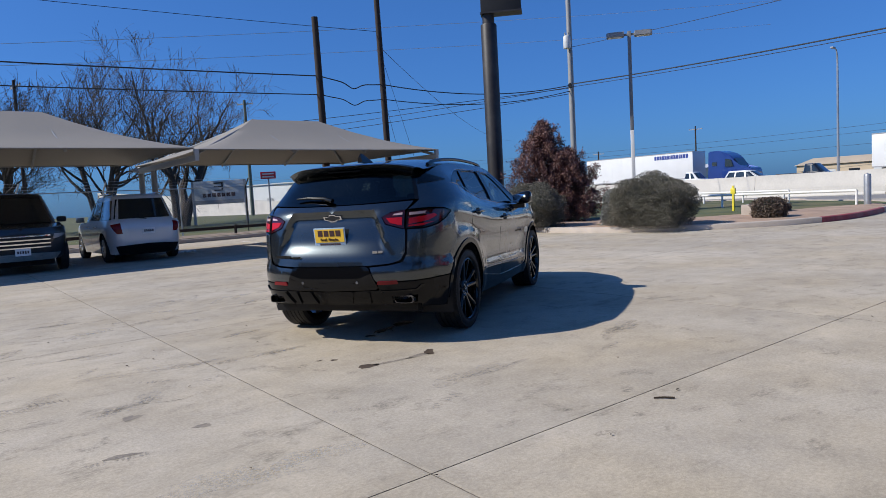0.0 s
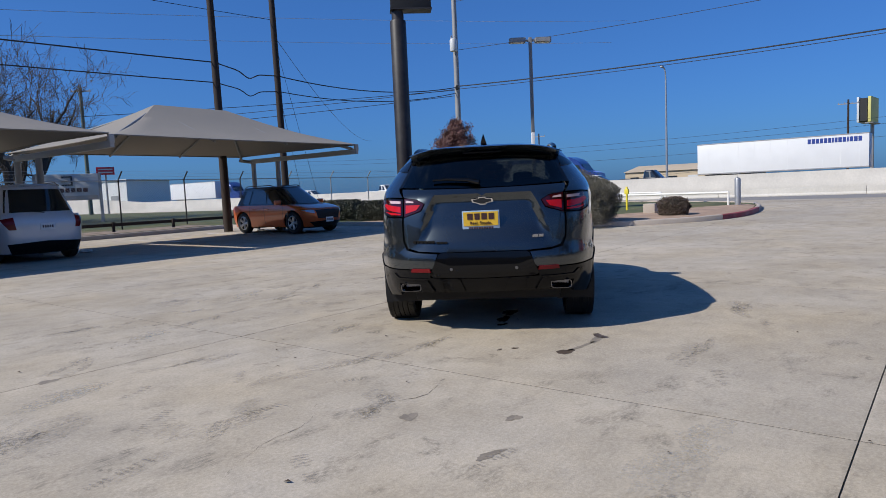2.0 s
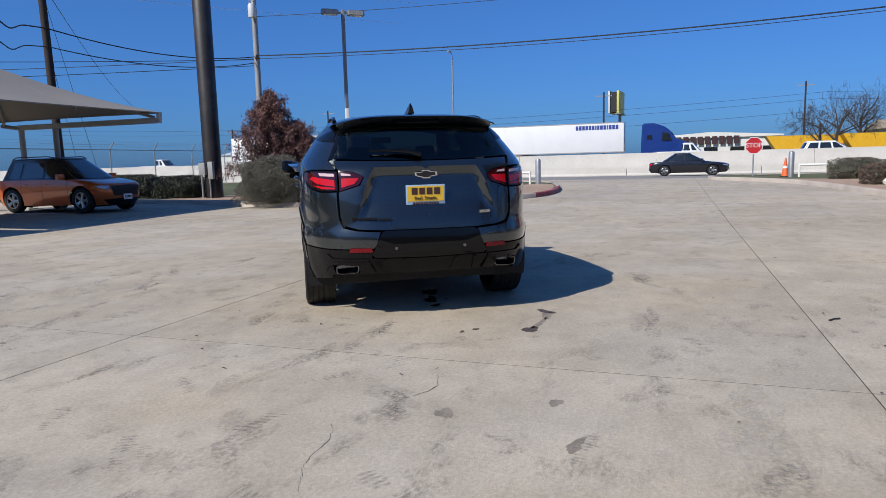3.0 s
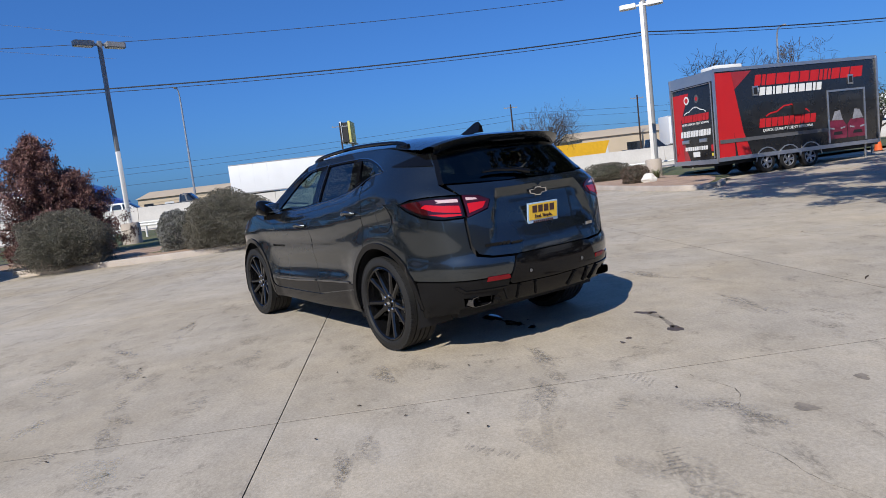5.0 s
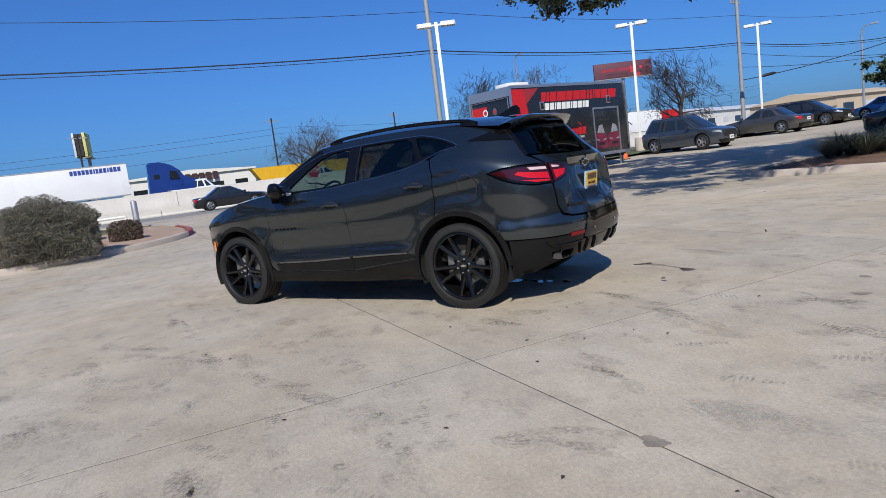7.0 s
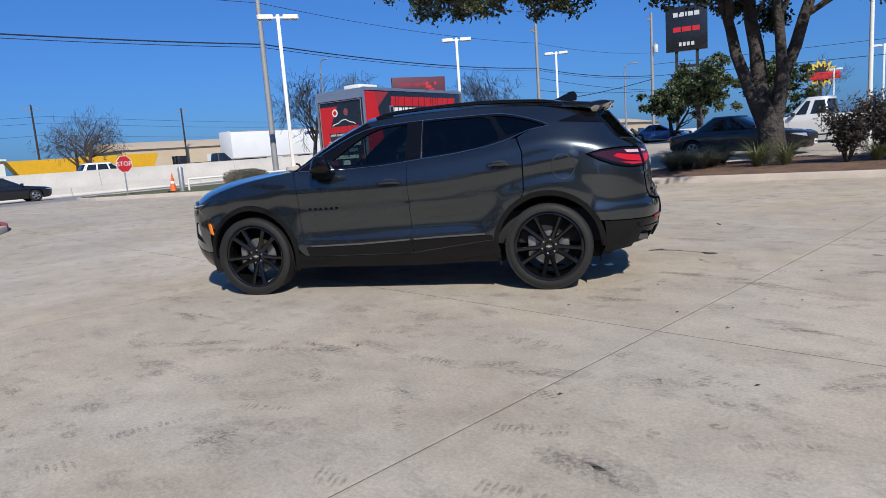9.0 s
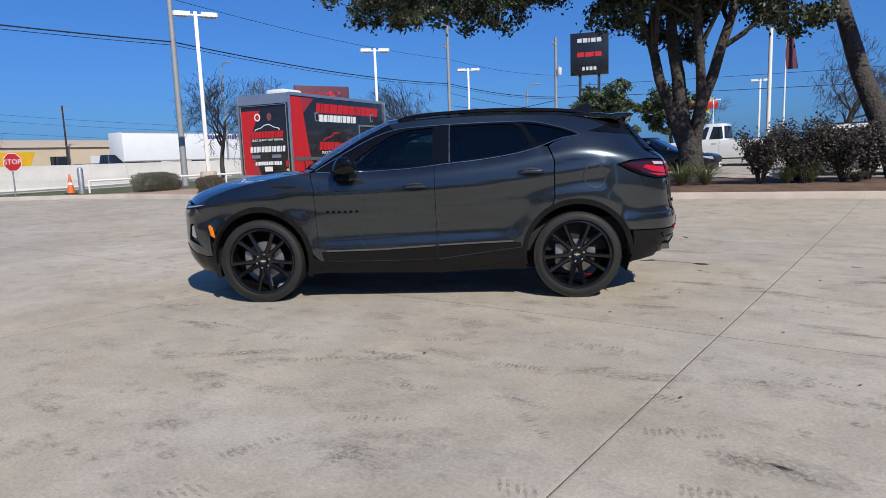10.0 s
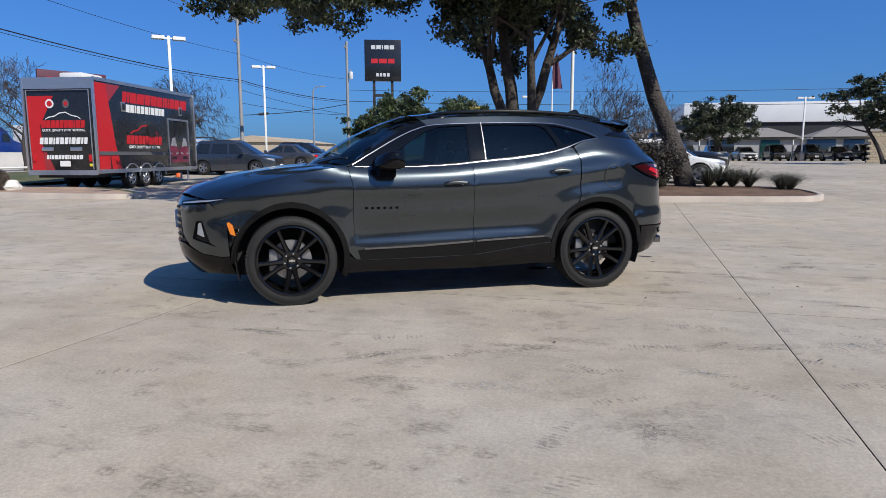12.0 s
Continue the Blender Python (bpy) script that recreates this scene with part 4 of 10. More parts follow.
def on_rear(y, z, lift=0.0):
    """Plane of the door end, as read from behind."""
    return Matrix.Translation((-lift, y, z)) @ Matrix(((0, 0, -1, 0), (-1, 0, 0, 0), (0, 1, 0, 0), (0, 0, 0, 1)))


def patch(poly, m, material, name="panel", label="", depth=0.004, parent=trailer):
    bm = bmesh.new()
    add_prism(bm, poly, 0.0, depth, m)
    return part(name, bm, material, parent, label, smooth=False)


# red graphics: side
patch([(0.05, -1.3), (0.62, -1.3), (0.62, 1.24), (0.05, 1.24)], on_side(0, Z0 + 1.36, 0.0), M_TRAILER_RED, "graphic", "bright red vinyl graphic", parent=body)
patch([(0.62, -0.55), (0.72, -1.3), (1.22, -1.3), (0.95, -0.55)], on_side(0, Z0 + 1.36, 0.0), M_TRAILER_RED, "graphic", parent=body)
patch([(0.62, -0.55), (0.95, -0.55), (0.62, 1.24)], on_side(0, Z0 + 1.36, 0.0), M_TRAILER_RED, "graphic", parent=body)
patch([(0.62, 1.24), (0.72, 0.72), (1.35, 1.24)], on_side(0, Z0 + 1.36, 0.0), M_TRAILER_DKRED, "graphic", parent=body)
# red graphics: doors end
patch([(-1.0, 0.95), (-0.15, 0.95), (-0.62, 0.1), (-0.55, -1.2), (-1.0, -1.2)], on_rear(TW / 2, Z0 + 1.25, 0.0), M_TRAILER_RED, "graphic", parent=body)
patch([(-0.55, -1.2), (-0.62, -0.35), (-0.25, -1.2)], on_rear(TW / 2, Z0 + 1.25, 0.0), M_TRAILER_DKRED, "graphic", parent=body)
# aluminium trim
bm = bmesh.new()
for px, py in ((0.0, 0.0), (0.0, TW), (TL, 0.0)):
    add_box(bm, (px, py, (Z0 + Z1) / 2), (0.07, 0.07, TH), bevel=0.01)
    part("corner_post", bm, M_ALU, trailer, "brushed aluminium corner post")
    bm = bmesh.new()
add_box(bm, (TL / 2, -0.005, Z1 - 0.03), (TL, 0.03, 0.1))
add_box(bm, (-0.012, TW / 2, Z1 - 0.16), (0.03, TW, 0.32))
part("top_rail", bm, M_ALU, trailer, "brushed aluminium top rail")
bm = bmesh.new()
add_box(bm, (TL / 2, -0.012, Z0 + 0.03), (TL, 0.03, 0.12))
add_box(bm, (-0.02, TW / 2, Z0 + 0.0), (0.06, TW, 0.14))
part("bottom_rail", bm, M_ALU, trailer)
bm = bmesh.new()
add_box(bm, (2.1, -0.012, Z0 + 0.56), (4.0, 0.016, 0.11))
part("stone_guard", bm, M_MUTED, trailer, "grey band along the side")
bm = bmesh.new()
add_tube(bm, [(-0.03, 0.12, Z0 + 0.1), (-0.03, 0.12, Z1 - 0.36), (-0.03, TW - 0.12, Z1 - 0.36), (-0.03, TW - 0.12, Z0 + 0.1)], 0.018, 8)
part("door_frame", bm, M_ALU, trailer)
# roof unit
bm = bmesh.new()
add_box(bm, (1.15, TW * 0.5, Z1 + 0.1), (1.0, 0.75, 0.24), bevel=0.07)
part("air_conditioner", bm, M_WHITE, trailer, "white rooftop air conditioner")
# side door with mural
bm = bmesh.new()
dx0, dx1, dz0, dz1 = 4.1, 5.6, Z0 + 0.12, Z0 + 1.72
for a, b, c, d in ((dx0, dx1, dz1, dz1 + 0.06), (dx0, dx0 + 0.06, dz0, dz1), (dx1 - 0.06, dx1, dz0, dz1)):
    add_box(bm, ((a + b) / 2, -0.012, (c + d) / 2), (b - a, 0.024, d - c))
door = part("side_door", bm, M_ALU, trailer, "aluminium framed side door")
M_MURAL = mat("dark_magenta_print", (0.15, 0.016, 0.038), 0.35, vary=0.5, scale=3, fine=20, coat=0.3)
M_MURALGLASS = mat("pale_grey_print", (0.24, 0.24, 0.26), 0.35, vary=0.4, scale=5, fine=20)
for dx, flip in ((-0.36, 1), (0.42, -1)):
    patch([(-0.40, -0.62), (0.34, -0.62), (0.36, -0.24), (0.22, -0.06), (-0.26, -0.03), (-0.40, -0.2)], on_side(4.85 + dx, Z0 + 0.86, 0.002), M_MURAL, "graphic", "dark magenta print of a car front", parent=door)
    patch([(-0.22 * flip, -0.03), (-0.10 * flip, 0.24), (0.10 * flip, 0.27), (0.2 * flip, -0.05)][::flip], on_side(4.85 + dx, Z0 + 0.86, 0.004), M_MURALGLASS, "graphic", "pale print of a car window", parent=door)
    patch([(-0.32, -0.30), (-0.14, -0.33), (-0.14, -0.28), (-0.32, -0.25)], on_side(4.85 + dx, Z0 + 0.86, 0.006), M_MURALGLASS, "graphic", parent=door)
    patch([(0.1, -0.33), (0.28, -0.30), (0.28, -0.25), (0.1, -0.28)], on_side(4.85 + dx, Z0 + 0.86, 0.006), M_MURALGLASS, "graphic", parent=door)
    patch([(-0.2, -0.5), (0.18, -0.5), (0.14, -0.4), (-0.16, -0.4)], on_side(4.85 + dx, Z0 + 0.86, 0.006), M_BLACK, "graphic", parent=door)
# lettering: company marks as blocks, slogan in words
blocks([0.22, 0.12, 0.32, 0.46, 0.32, 0.34, 0.32, 0.12, 0.12, 0.09, 0.30, 0.34, 0.46], 0.33, 0.045, M_TRAILER_RED, body, on_side(3.5, Z0 + 2.29, 0.002), label="large red slanted web name", shear=0.2)
blocks([0.2, 0.2, 0.2, 0.07, 0.2, 0.2, 0.2, 0.07, 0.22, 0.22, 0.1, 0.18], 0.24, 0.045, M_WHITE, body, on_side(2.65, Z0 + 1.95, 0.002), label="white phone line", shear=0.15)
blocks([0.2, 0.19, 0.2, 0.18, 0.18, 0.17, 0.22, 0.09, 0.2, 0.2], 0.27, 0.03, M_TRAILER_RED, body, on_side(2.6, Z0 + 0.99, 0.002), label="red company mark", shear=0.15)
lettering("QUICK QUALITY DENT REMOVAL", 0.125, M_WHITE, body, on_side(2.6, Z0 + 0.76, 0.003), sx=1.0, shear=0.15)
lettering("QUICK QUALITY DENT REMOVAL", 0.095, M_WHITE, body, on_rear(0.98, Z0 + 1.22, 0.003), sx=0.92)
blocks([0.13, 0.12, 0.13, 0.11, 0.12, 0.11, 0.14, 0.06, 0.13, 0.12], 0.22, 0.018, M_TRAILER_RED, body, on_rear(0.98, Z0 + 1.40, 0.003), label="red company mark", shear=0.15)
blocks([0.11, 0.11, 0.11, 0.04, 0.11, 0.11, 0.11, 0.04, 0.12, 0.12, 0.06, 0.1], 0.19, 0.03, M_WHITE, body, on_rear(1.0, Z0 + 0.92, 0.005), label="white phone line", shear=0.15)
blocks([0.07, 0.04, 0.08, 0.1, 0.08, 0.08, 0.08, 0.04, 0.04, 0.03, 0.08, 0.08, 0.1], 0.12, 0.018, M_WHITE, body, on_rear(1.0, Z0 + 0.45, 0.005), label="white web name", shear=0.15)


def car_swoosh(m, s, parent):
    bm = bmesh.new()
    pts = [(-0.62, 0.0), (-0.5, 0.06), (-0.3, 0.09), (-0.1, 0.2), (0.12, 0.22), (0.32, 0.12), (0.55, 0.07), (0.64, 0.0)]
    for (x0, y0), (x1, y1) in zip(pts, pts[1:]):
        add_prism(bm, [(x0 * s, y0 * s), (x1 * s, y1 * s), (x1 * s, (y1 + 0.035) * s), (x0 * s, (y0 + 0.035) * s)], 0, 0.004, m)
    return bm


part("graphic", car_swoosh(on_side(2.6, Z0 + 1.16, 0.002), 1.3, body), M_TRAILER_RED, body, "red outline of a car roof", smooth=False)
part("graphic", car_swoosh(on_rear(0.98, Z0 + 1.53, 0.003), 0.85, body), M_WHITE, body, "white outline of a car roof", smooth=False)
for k, (y, r) in enumerate(((1.35, 0.13), (0.85, 0.1))):
    bm = bmesh.new()
    add_prism(bm, [(r * math.cos(a * math.pi / 10), r * math.sin(a * math.pi / 10) * (1.0 if k == 0 else 1.3)) for a in range(20)], 0, 0.004, on_rear(y, Z0 + 1.98, 0.003))
    b0 = part("badge", bm, M_WHITE if k == 0 else M_MUTED, body, "round white badge" if k == 0 else "small grey badge", smooth=False)
    bm = bmesh.new()
    add_prism(bm, [(r * 0.62 * math.cos(a * math.pi / 8), r * 0.62 * math.sin(a * math.pi / 8)) for a in range(16)], 0, 0.003, on_rear(y, Z0 + 1.98, 0.0075))
    part("badge_mark", bm, M_TRAILER_RED, b0, smooth=False)
# lamps, number plate, vents, latches
for y, z, w, h, mm in ((0.2, 0.42, 0.1, 0.2, M_TRAILER_RED), (TW - 0.2, 0.42, 0.1, 0.2, M_TRAILER_RED), (0.18, 0.22, 0.12, 0.08, M_YELLOW)):
    bm = bmesh.new()
    add_box(bm, (-0.02, y, Z0 + z), (0.03, w, h), bevel=0.008)
    part("tail_lamp", bm, mm, trailer)
for y in (0.62, 1.5):
    bm = bmesh.new()
    add_box(bm, (-0.02, y, Z0 + 0.68), (0.03, 0.36, 0.11), bevel=0.006)
    part("latch", bm, M_ALU, trailer)
bm = bmesh.new()
add_box(bm, (-0.012, 1.0, Z0 + 0.26), (0.02, 0.31, 0.16))
part("number_plate", bm, M_WHITE, trailer)
for x, z in ((1.45, 1.98), (5.05, 2.06)):
    bm = bmesh.new()
    add_box(bm, (x, -0.012, Z0 + z), (0.2, 0.03, 0.3), bevel=0.006)
    v = part("side_vent", bm, M_ALU, trailer)
    bm = bmesh.new()
    add_box(bm, (x, -0.028, Z0 + z), (0.13, 0.008, 0.2))
    part("vent_opening", bm, M_BLACK, v)
bm = bmesh.new()
add_box(bm, (3.0, -0.03, Z0 + 1.32), (0.42, 0.06, 0.36), bevel=0.01)
part("intake_box", bm, M_BLACK, trailer)
bm = bmesh.new()
for x in (0.35, 3.9):
    add_box(bm, (x, -0.008, Z0 + 0.58), (0.14, 0.012, 0.06))
part("marker", bm, M_WHITE, trailer)
bm = bmesh.new()
add_box(bm, (TL / 2, TW / 2, Z0 - 0.09), (TL - 0.1, TW - 0.5, 0.12))
add_box(bm, (TL + 0.5, TW / 2, Z0 - 0.07), (1.2, 0.12, 0.12))
part("chassis", bm, M_BLACK, trailer)
bm = bmesh.new()
add_tube(bm, [(TL - 0.4, 0.15, 0.0), (TL - 0.4, 0.15, Z0)], 0.03, 8)
part("jack_leg", bm, M_ALU, trailer)
bm = bmesh.new()
add_tube(bm, [(TL + 0.9, TW / 2, 0.0), (TL + 0.9, TW / 2, Z0)], 0.04, 8)
part("jack_leg", bm, M_ALU, trailer)


def simple_wheel(parent, x, y, r, w, side, rim=None, name="wheel"):
    """Tyre with rounded shoulders, dished rim with spokes; side +1: outer face to +y."""
    m = Matrix.Translation((x, y, r)) @ Matrix.Rotation(radians(-90 * side), 4, "X")
    bm = bmesh.new()
    h = w / 2
    add_lathe(bm, [(r * 0.62, h * 0.75), (r * 0.66, h * 0.98), (r * 0.86, h), (r * 0.95, h * 0.9), (r, h * 0.68), (r, -h * 0.68), (r * 0.95, -h * 0.9), (r * 0.8, -h), (r * 0.62, -h * 0.8)], 28, m)
    wh = part(name, bm, M_TYRE, parent, "black rubber tyre")
    bm = bmesh.new()
    add_lathe(bm, [(r * 0.66, h * 0.9), (r * 0.62, h * 0.95), (r * 0.58, h * 0.7), (r * 0.56, -h * 0.2), (0.0, -h * 0.25)], 28, m)
    part("rim_barrel", bm, M_BLACK, wh)
    bm = bmesh.new()
    for k in range(5):
        a = 2 * math.pi * k / 5
        for off in (-0.16, 0.16):
            c, s = math.cos(a), math.sin(a)
            p0 = m @ Vector((r * 0.1 * math.cos(a + off), r * 0.1 * math.sin(a + off), h * 0.72))
            p1 = m @ Vector((r * 0.6 * math.cos(a + off), r * 0.6 * math.sin(a + off), h * 0.85))
            add_tube(bm, [p0, p1], [r * 0.075, r * 0.06], 6)
    add_lathe(bm, [(r * 0.19, h * 0.4), (r * 0.19, h * 0.78), (r * 0.14, h * 0.85), (0.0, h * 0.86)], 18, m)
    add_lathe(bm, [(r * 0.66, h * 0.92), (r * 0.60, h * 0.99), (r * 0.57, h * 0.8)], 28, m)
    part("rim", bm, rim or M_STEELRIM, wh)
    return wh


for k in range(3):
    simple_wheel(trailer, 1.75 + k * 0.82, 0.12, 0.315, 0.21, -1)
    simple_wheel(trailer, 1.75 + k * 0.82, TW - 0.12, 0.315, 0.21, 1)
    bm = bmesh.new()
    cx = 1.75 + k * 0.82
    for a in range(8):
        t0, t1 = math.pi * a / 8, math.pi * (a + 1) / 8
        add_prism(bm, [(0.40 * math.cos(t0), 0.40 * math.sin(t0)), (0.40 * math.cos(t1), 0.40 * math.sin(t1)), (0.43 * math.cos(t1), 0.43 * math.sin(t1)), (0.43 * math.cos(t0), 0.43 * math.sin(t0))], 0.0, 0.03, Matrix.Translation((cx, 0.0, 0.35)) @ side_m)
    part("fender", bm, M_ALU, trailer, "aluminium wheel fender")

# ---- plants ----
def leaves_mesh(name, pts, size, material, rand, stretch=1.7, up=0.0):
    """Many small folded leaves at the points."""
    n = len(pts)
    d = rand.normal(size=(n, 3))
    d[:, 2] += up
    d /= np.linalg.norm(d, axis=1)[:, None]
    e = rand.normal(size=(n, 3))
    e -= (e * d).sum(1)[:, None] * d
    e /= np.linalg.norm(e, axis=1)[:, None]
    f = np.cross(d, e)
    s = size * rand.uniform(0.6, 1.35, size=(n, 1))
    a = pts - d * s * stretch * 0.5
    b = pts + e * s * 0.5 + f * s * 0.12
    c = pts + d * s * stretch * 0.5
    g = pts - e * s * 0.5 + f * s * 0.12
    verts = np.stack([a, b, c, g], axis=1).reshape(-1, 3)
    idx = np.arange(n)[:, None] * 4
    faces = np.concatenate([idx + [[0, 1, 2]], idx + [[0, 2, 3]]], axis=0)
    me = bpy.data.meshes.new(name)
    me.from_pydata(verts.tolist(), [], faces.tolist())
    me.materials.append(material)
    return me


def blob_points(rand, n, c, r, shell=0.35, rough=0.22, freq=1.6, seed=0.0, low=-1.0):
    """Points in the outer shell of an uneven rounded mass."""
    d = rand.normal(size=(n, 3))
    d /= np.linalg.norm(d, axis=1)[:, None]
    d = d[d[:, 2] > low]
    k = np.array([noise.noise(Vector((v[0] * freq + seed, v[1] * freq, v[2] * freq + seed))) + 0.5 * noise.noise(Vector((v[0] * freq * 2.7 + seed, v[1] * freq * 2.7, v[2] * freq * 2.7))) for v in d])
    rad = (1 + rough * k) * (1 - shell * rand.uniform(0, 1, size=len(d)) ** 1.6)
    return np.array(c) + d * rad[:, None] * np.array(r)


def bush(name, x, y, r, label, material, n, size, seed, squar=0.0, z=None):
    rand = np.random.default_rng(seed)
    z = ground_z(x, y) + 0.1 if z is None else z
    top = thing(name, label, "bush", pose(x, y, z))
    c = (0, 0, r[2] * 0.86)
    pts = blob_points(rand, n, c, r, 0.3, 0.28, 1.7, seed * 1.3)
    low_part = pts[:, 2] < c[2]
    k_ = np.sqrt(np.clip(1 - ((pts[:, 2] - c[2]) / (r[2] * 1.02)) ** 2, 0.2, 1))
    pts[low_part, :2] /= (k_[low_part] ** 0.75)[:, None]
    if squar:
        pts = np.clip(pts, [-r[0] * squar, -r[1] * squar, 0], [r[0] * squar, r[1] * squar, r[2] * (0.86 + squar)]) + rand.normal(size=pts.shape) * 0.015
    pts = pts[pts[:, 2] > 0.0]
    ob = new("foliage", leaves_mesh("foliage", pts, size, material, rand))
    ob.parent = top
    tagged(ob, "dense small leaves", kind="stuff")
    bm = bmesh.new()
    bmesh.ops.create_icosphere(bm, subdivisions=3, radius=1.0)
    q = 0.72
    for v in bm.verts:
        k = 1 + 0.2 * noise.noise(v.co * 1.7 + Vector((seed * 1.3, 0, seed * 1.3)))
        v.co = Vector((v.co.x * r[0] * q * k, v.co.y * r[1] * q * k, max(0.0, c[2] + v.co.z * r[2] * q * k)))
    part("inner_mass", bm, M_LEAF_DARK, top, "dark twiggy inside")
    bm = bmesh.new()
    for k in range(7):
        a = 2 * math.pi * k / 7
        add_tube(bm, [(0.1 * math.cos(a), 0.1 * math.sin(a), -0.1), (r[0] * 0.5 * math.cos(a), r[1] * 0.5 * math.sin(a), r[2] * 0.7)], [0.03, 0.012], 5)
    part("stem", bm, M_BARK, top)
    return top


bush("bush", 15.75, 10.45, (1.12, 1.18, 0.77), "large rounded clipped grey-green sage bush", M_LEAF_GREY, 80000, 0.020, 11)
bush("bush", 15.0, 14.35, (1.0, 1.08, 0.76), "rounded clipped grey-green sage bush beside the rusty tree", M_LEAF_GREY, 60000, 0.020, 12)
bush("bush", 16.3, 11.95, (0.5, 0.54, 0.6), "silvery loose sage bush between two larger ones", M_LEAF_SILVER, 26000, 0.024, 13)
bush("box_bush", 19.0, 8.75, (0.55, 0.5, 0.33), "small box-clipped dark brown hedge bush", M_LEAF_BROWN, 7000, 0.03, 14, 0.86)
bush("box_bush", 21.3, -2.85, (0.5, 0.52, 0.36), "small rounded brown bush near the drive kerb", M_LEAF_BROWN, 7000, 0.028, 15, 0.9)
bush("box_bush", 25.5, -3.3, (0.6, 1.05, 0.44), "low wide clipped grey-brown hedge beside the lamp base", M_LEAF_GREY, 9000, 0.03, 16, 0.86)
bush("hedge", 17.9, 22.6, (0.9, 1.6, 0.5), "dark clipped hedge behind the sign pole", M_LEAF_HEDGE, 14000, 0.04, 17, 0.82)
bush("hedge", 17.6, 20.0, (0.8, 1.1, 0.47), "dark clipped hedge beside the sign pole", M_LEAF_HEDGE, 10000, 0.04, 18, 0.82)


def grow(rand, p, d, length, r, level, out, tips, gnarl, split, droop=0.0):
    """One limb with its side limbs; fills out with (points, radii) and tips with twig ends."""
    pts, rad = [Vector(p)], [r]
    n = 5 if level else 7
    cur, dirn = Vector(p), Vector(d).normalized()
    for i in range(n):
        j = Vector(rand.normal(size=3)) * gnarl
        dirn = (dirn + j + Vector((0, 0, -droop))).normalized()
        cur = cur + dirn * (length / n)
        pts.append(cur.copy())
        rad.append(r * (1 - 0.72 * (i + 1) / n) if level else r * (1 - 0.5 * (i + 1) / n))
    out.append((level, pts, rad))
    if level >= split["levels"]:
        tips.append(cur.copy())
        return
    kids = split["kids"][min(level, len(split["kids"]) - 1)]
    for k in range(kids):
        t = split["from"] + (1 - split["from"]) * (k + rand.uniform(0.2, 1.0)) / kids
        i = min(n, max(1, int(round(t * n))))
        base = pts[i]
        axis = (pts[i] - pts[i - 1]).normalized()
        side = Vector(rand.normal(size=3))
        side = (side - axis * side.dot(axis)).normalized()
        ang = split["angle"] * rand.uniform(0.6, 1.3)
        nd = axis * math.cos(ang) + side * math.sin(ang) + Vector((0, 0, split["lift"]))
        grow(rand, base, nd, length * split["ratio"] * rand.uniform(0.7, 1.2), max(rad[i] * 0.62, 0.006), level + 1, out, tips, gnarl * 1.15, split, droop)


def bare_tree(x, y, h, seed, label, r=0.2, levels=4, z=None, stems=1, tw=0.0115, kids=(8, 6, 5, 5)):
    rand = np.random.default_rng(seed)
    z = ground_z(min(x, 55), y) if z is None else z
    top = thing("bare_tree", label, "tree", pose(x, y, z, 0, 0, seed * 40 % 360), group="bare winter trees")
    out, tips = [], []
    split = {"levels": levels, "kids": list(kids), "from": 0.42, "angle": 0.78 if stems > 1 else 0.95, "ratio": 0.60, "lift": 0.12 if stems > 1 else 0.06}
    for s in range(stems):
        a = 2 * math.pi * s / stems + seed
        d = Vector((0.35 * math.cos(a), 0.35 * math.sin(a), 1.0)) if stems > 1 else Vector((0.05, 0.0, 1.0))
        grow(rand, (0.1 * math.cos(a) if stems > 1 else 0, 0.1 * math.sin(a) if stems > 1 else 0, -0.1), d, h * 0.56, r, 0, out, tips, 0.10, split)
    bm = bmesh.new()
    for lv, pts, rad in out:
        if lv <= 1:
            add_tube(bm, pts, rad, 8 if lv == 0 else 6)
    part("trunk", bm, M_BARK, top, "grey-brown trunk and limbs")
    verts, faces = [], []
    for lv, pts, rad in out:
        if lv <= 1:
            continue
        b0 = len(verts)
        for i, p in enumerate(pts):
            w = max(rad[i], tw)
            for k in range(3):
                verts.append((p.x + w * math.cos(2.1 * k), p.y + w * math.sin(2.1 * k), p.z + w * 0.4 * math.cos(2.1 * k + 1)))
        for i in range(len(pts) - 1):
            for k in range(3):
                q = b0 + i * 3
                faces.append((q + k, q + (k + 1) % 3, q + 3 + (k + 1) % 3, q + 3 + k))
    me = bpy.data.meshes.new("twig_mass")
    me.from_pydata(verts, [], faces)
    me.materials.append(M_TWIG)
    ob = new("twig_mass", me)
    ob.parent = top
    tagged(ob, "fine leafless twigs", kind="stuff")
    return top


bare_tree(13.4, 43.5, 11.0, 3, "leafless spreading tree behind the chain-link fence", 0.3, stems=3)
bare_tree(8.3, 42.0, 9.6, 4, "leafless multi-stem tree behind the chain-link fence", 0.2, stems=3)
bare_tree(4.2, 46.0, 9.4, 6, "leafless tree behind the chain-link fence", 0.2, stems=2)
bare_tree(0.5, 47.0, 8.6, 5, "leafless tree behind the chain-link fence", 0.2)
bare_tree(-4.0, 50.0, 7.6, 9, "leafless tree behind the chain-link fence", 0.2)
bare_tree(112, -24.5, 11.5, 21, "distant leafless tree across the highway", 0.34)
bare_tree(36.5, -14.6, 6.9, 22, "leafless tree behind the trailer", 0.17)
bare_tree(41.0, -22.0, 7.6, 23, "leafless tree behind the trailer", 0.17)
bare_tree(45.0, -28.0, 7.4, 24, "leafless tree behind the trailer", 0.17)
bare_tree(31.5, -26.5, 6.6, 25, "rounded leafless tree behind the parked cars", 0.17, kids=(11, 7, 6, 5))
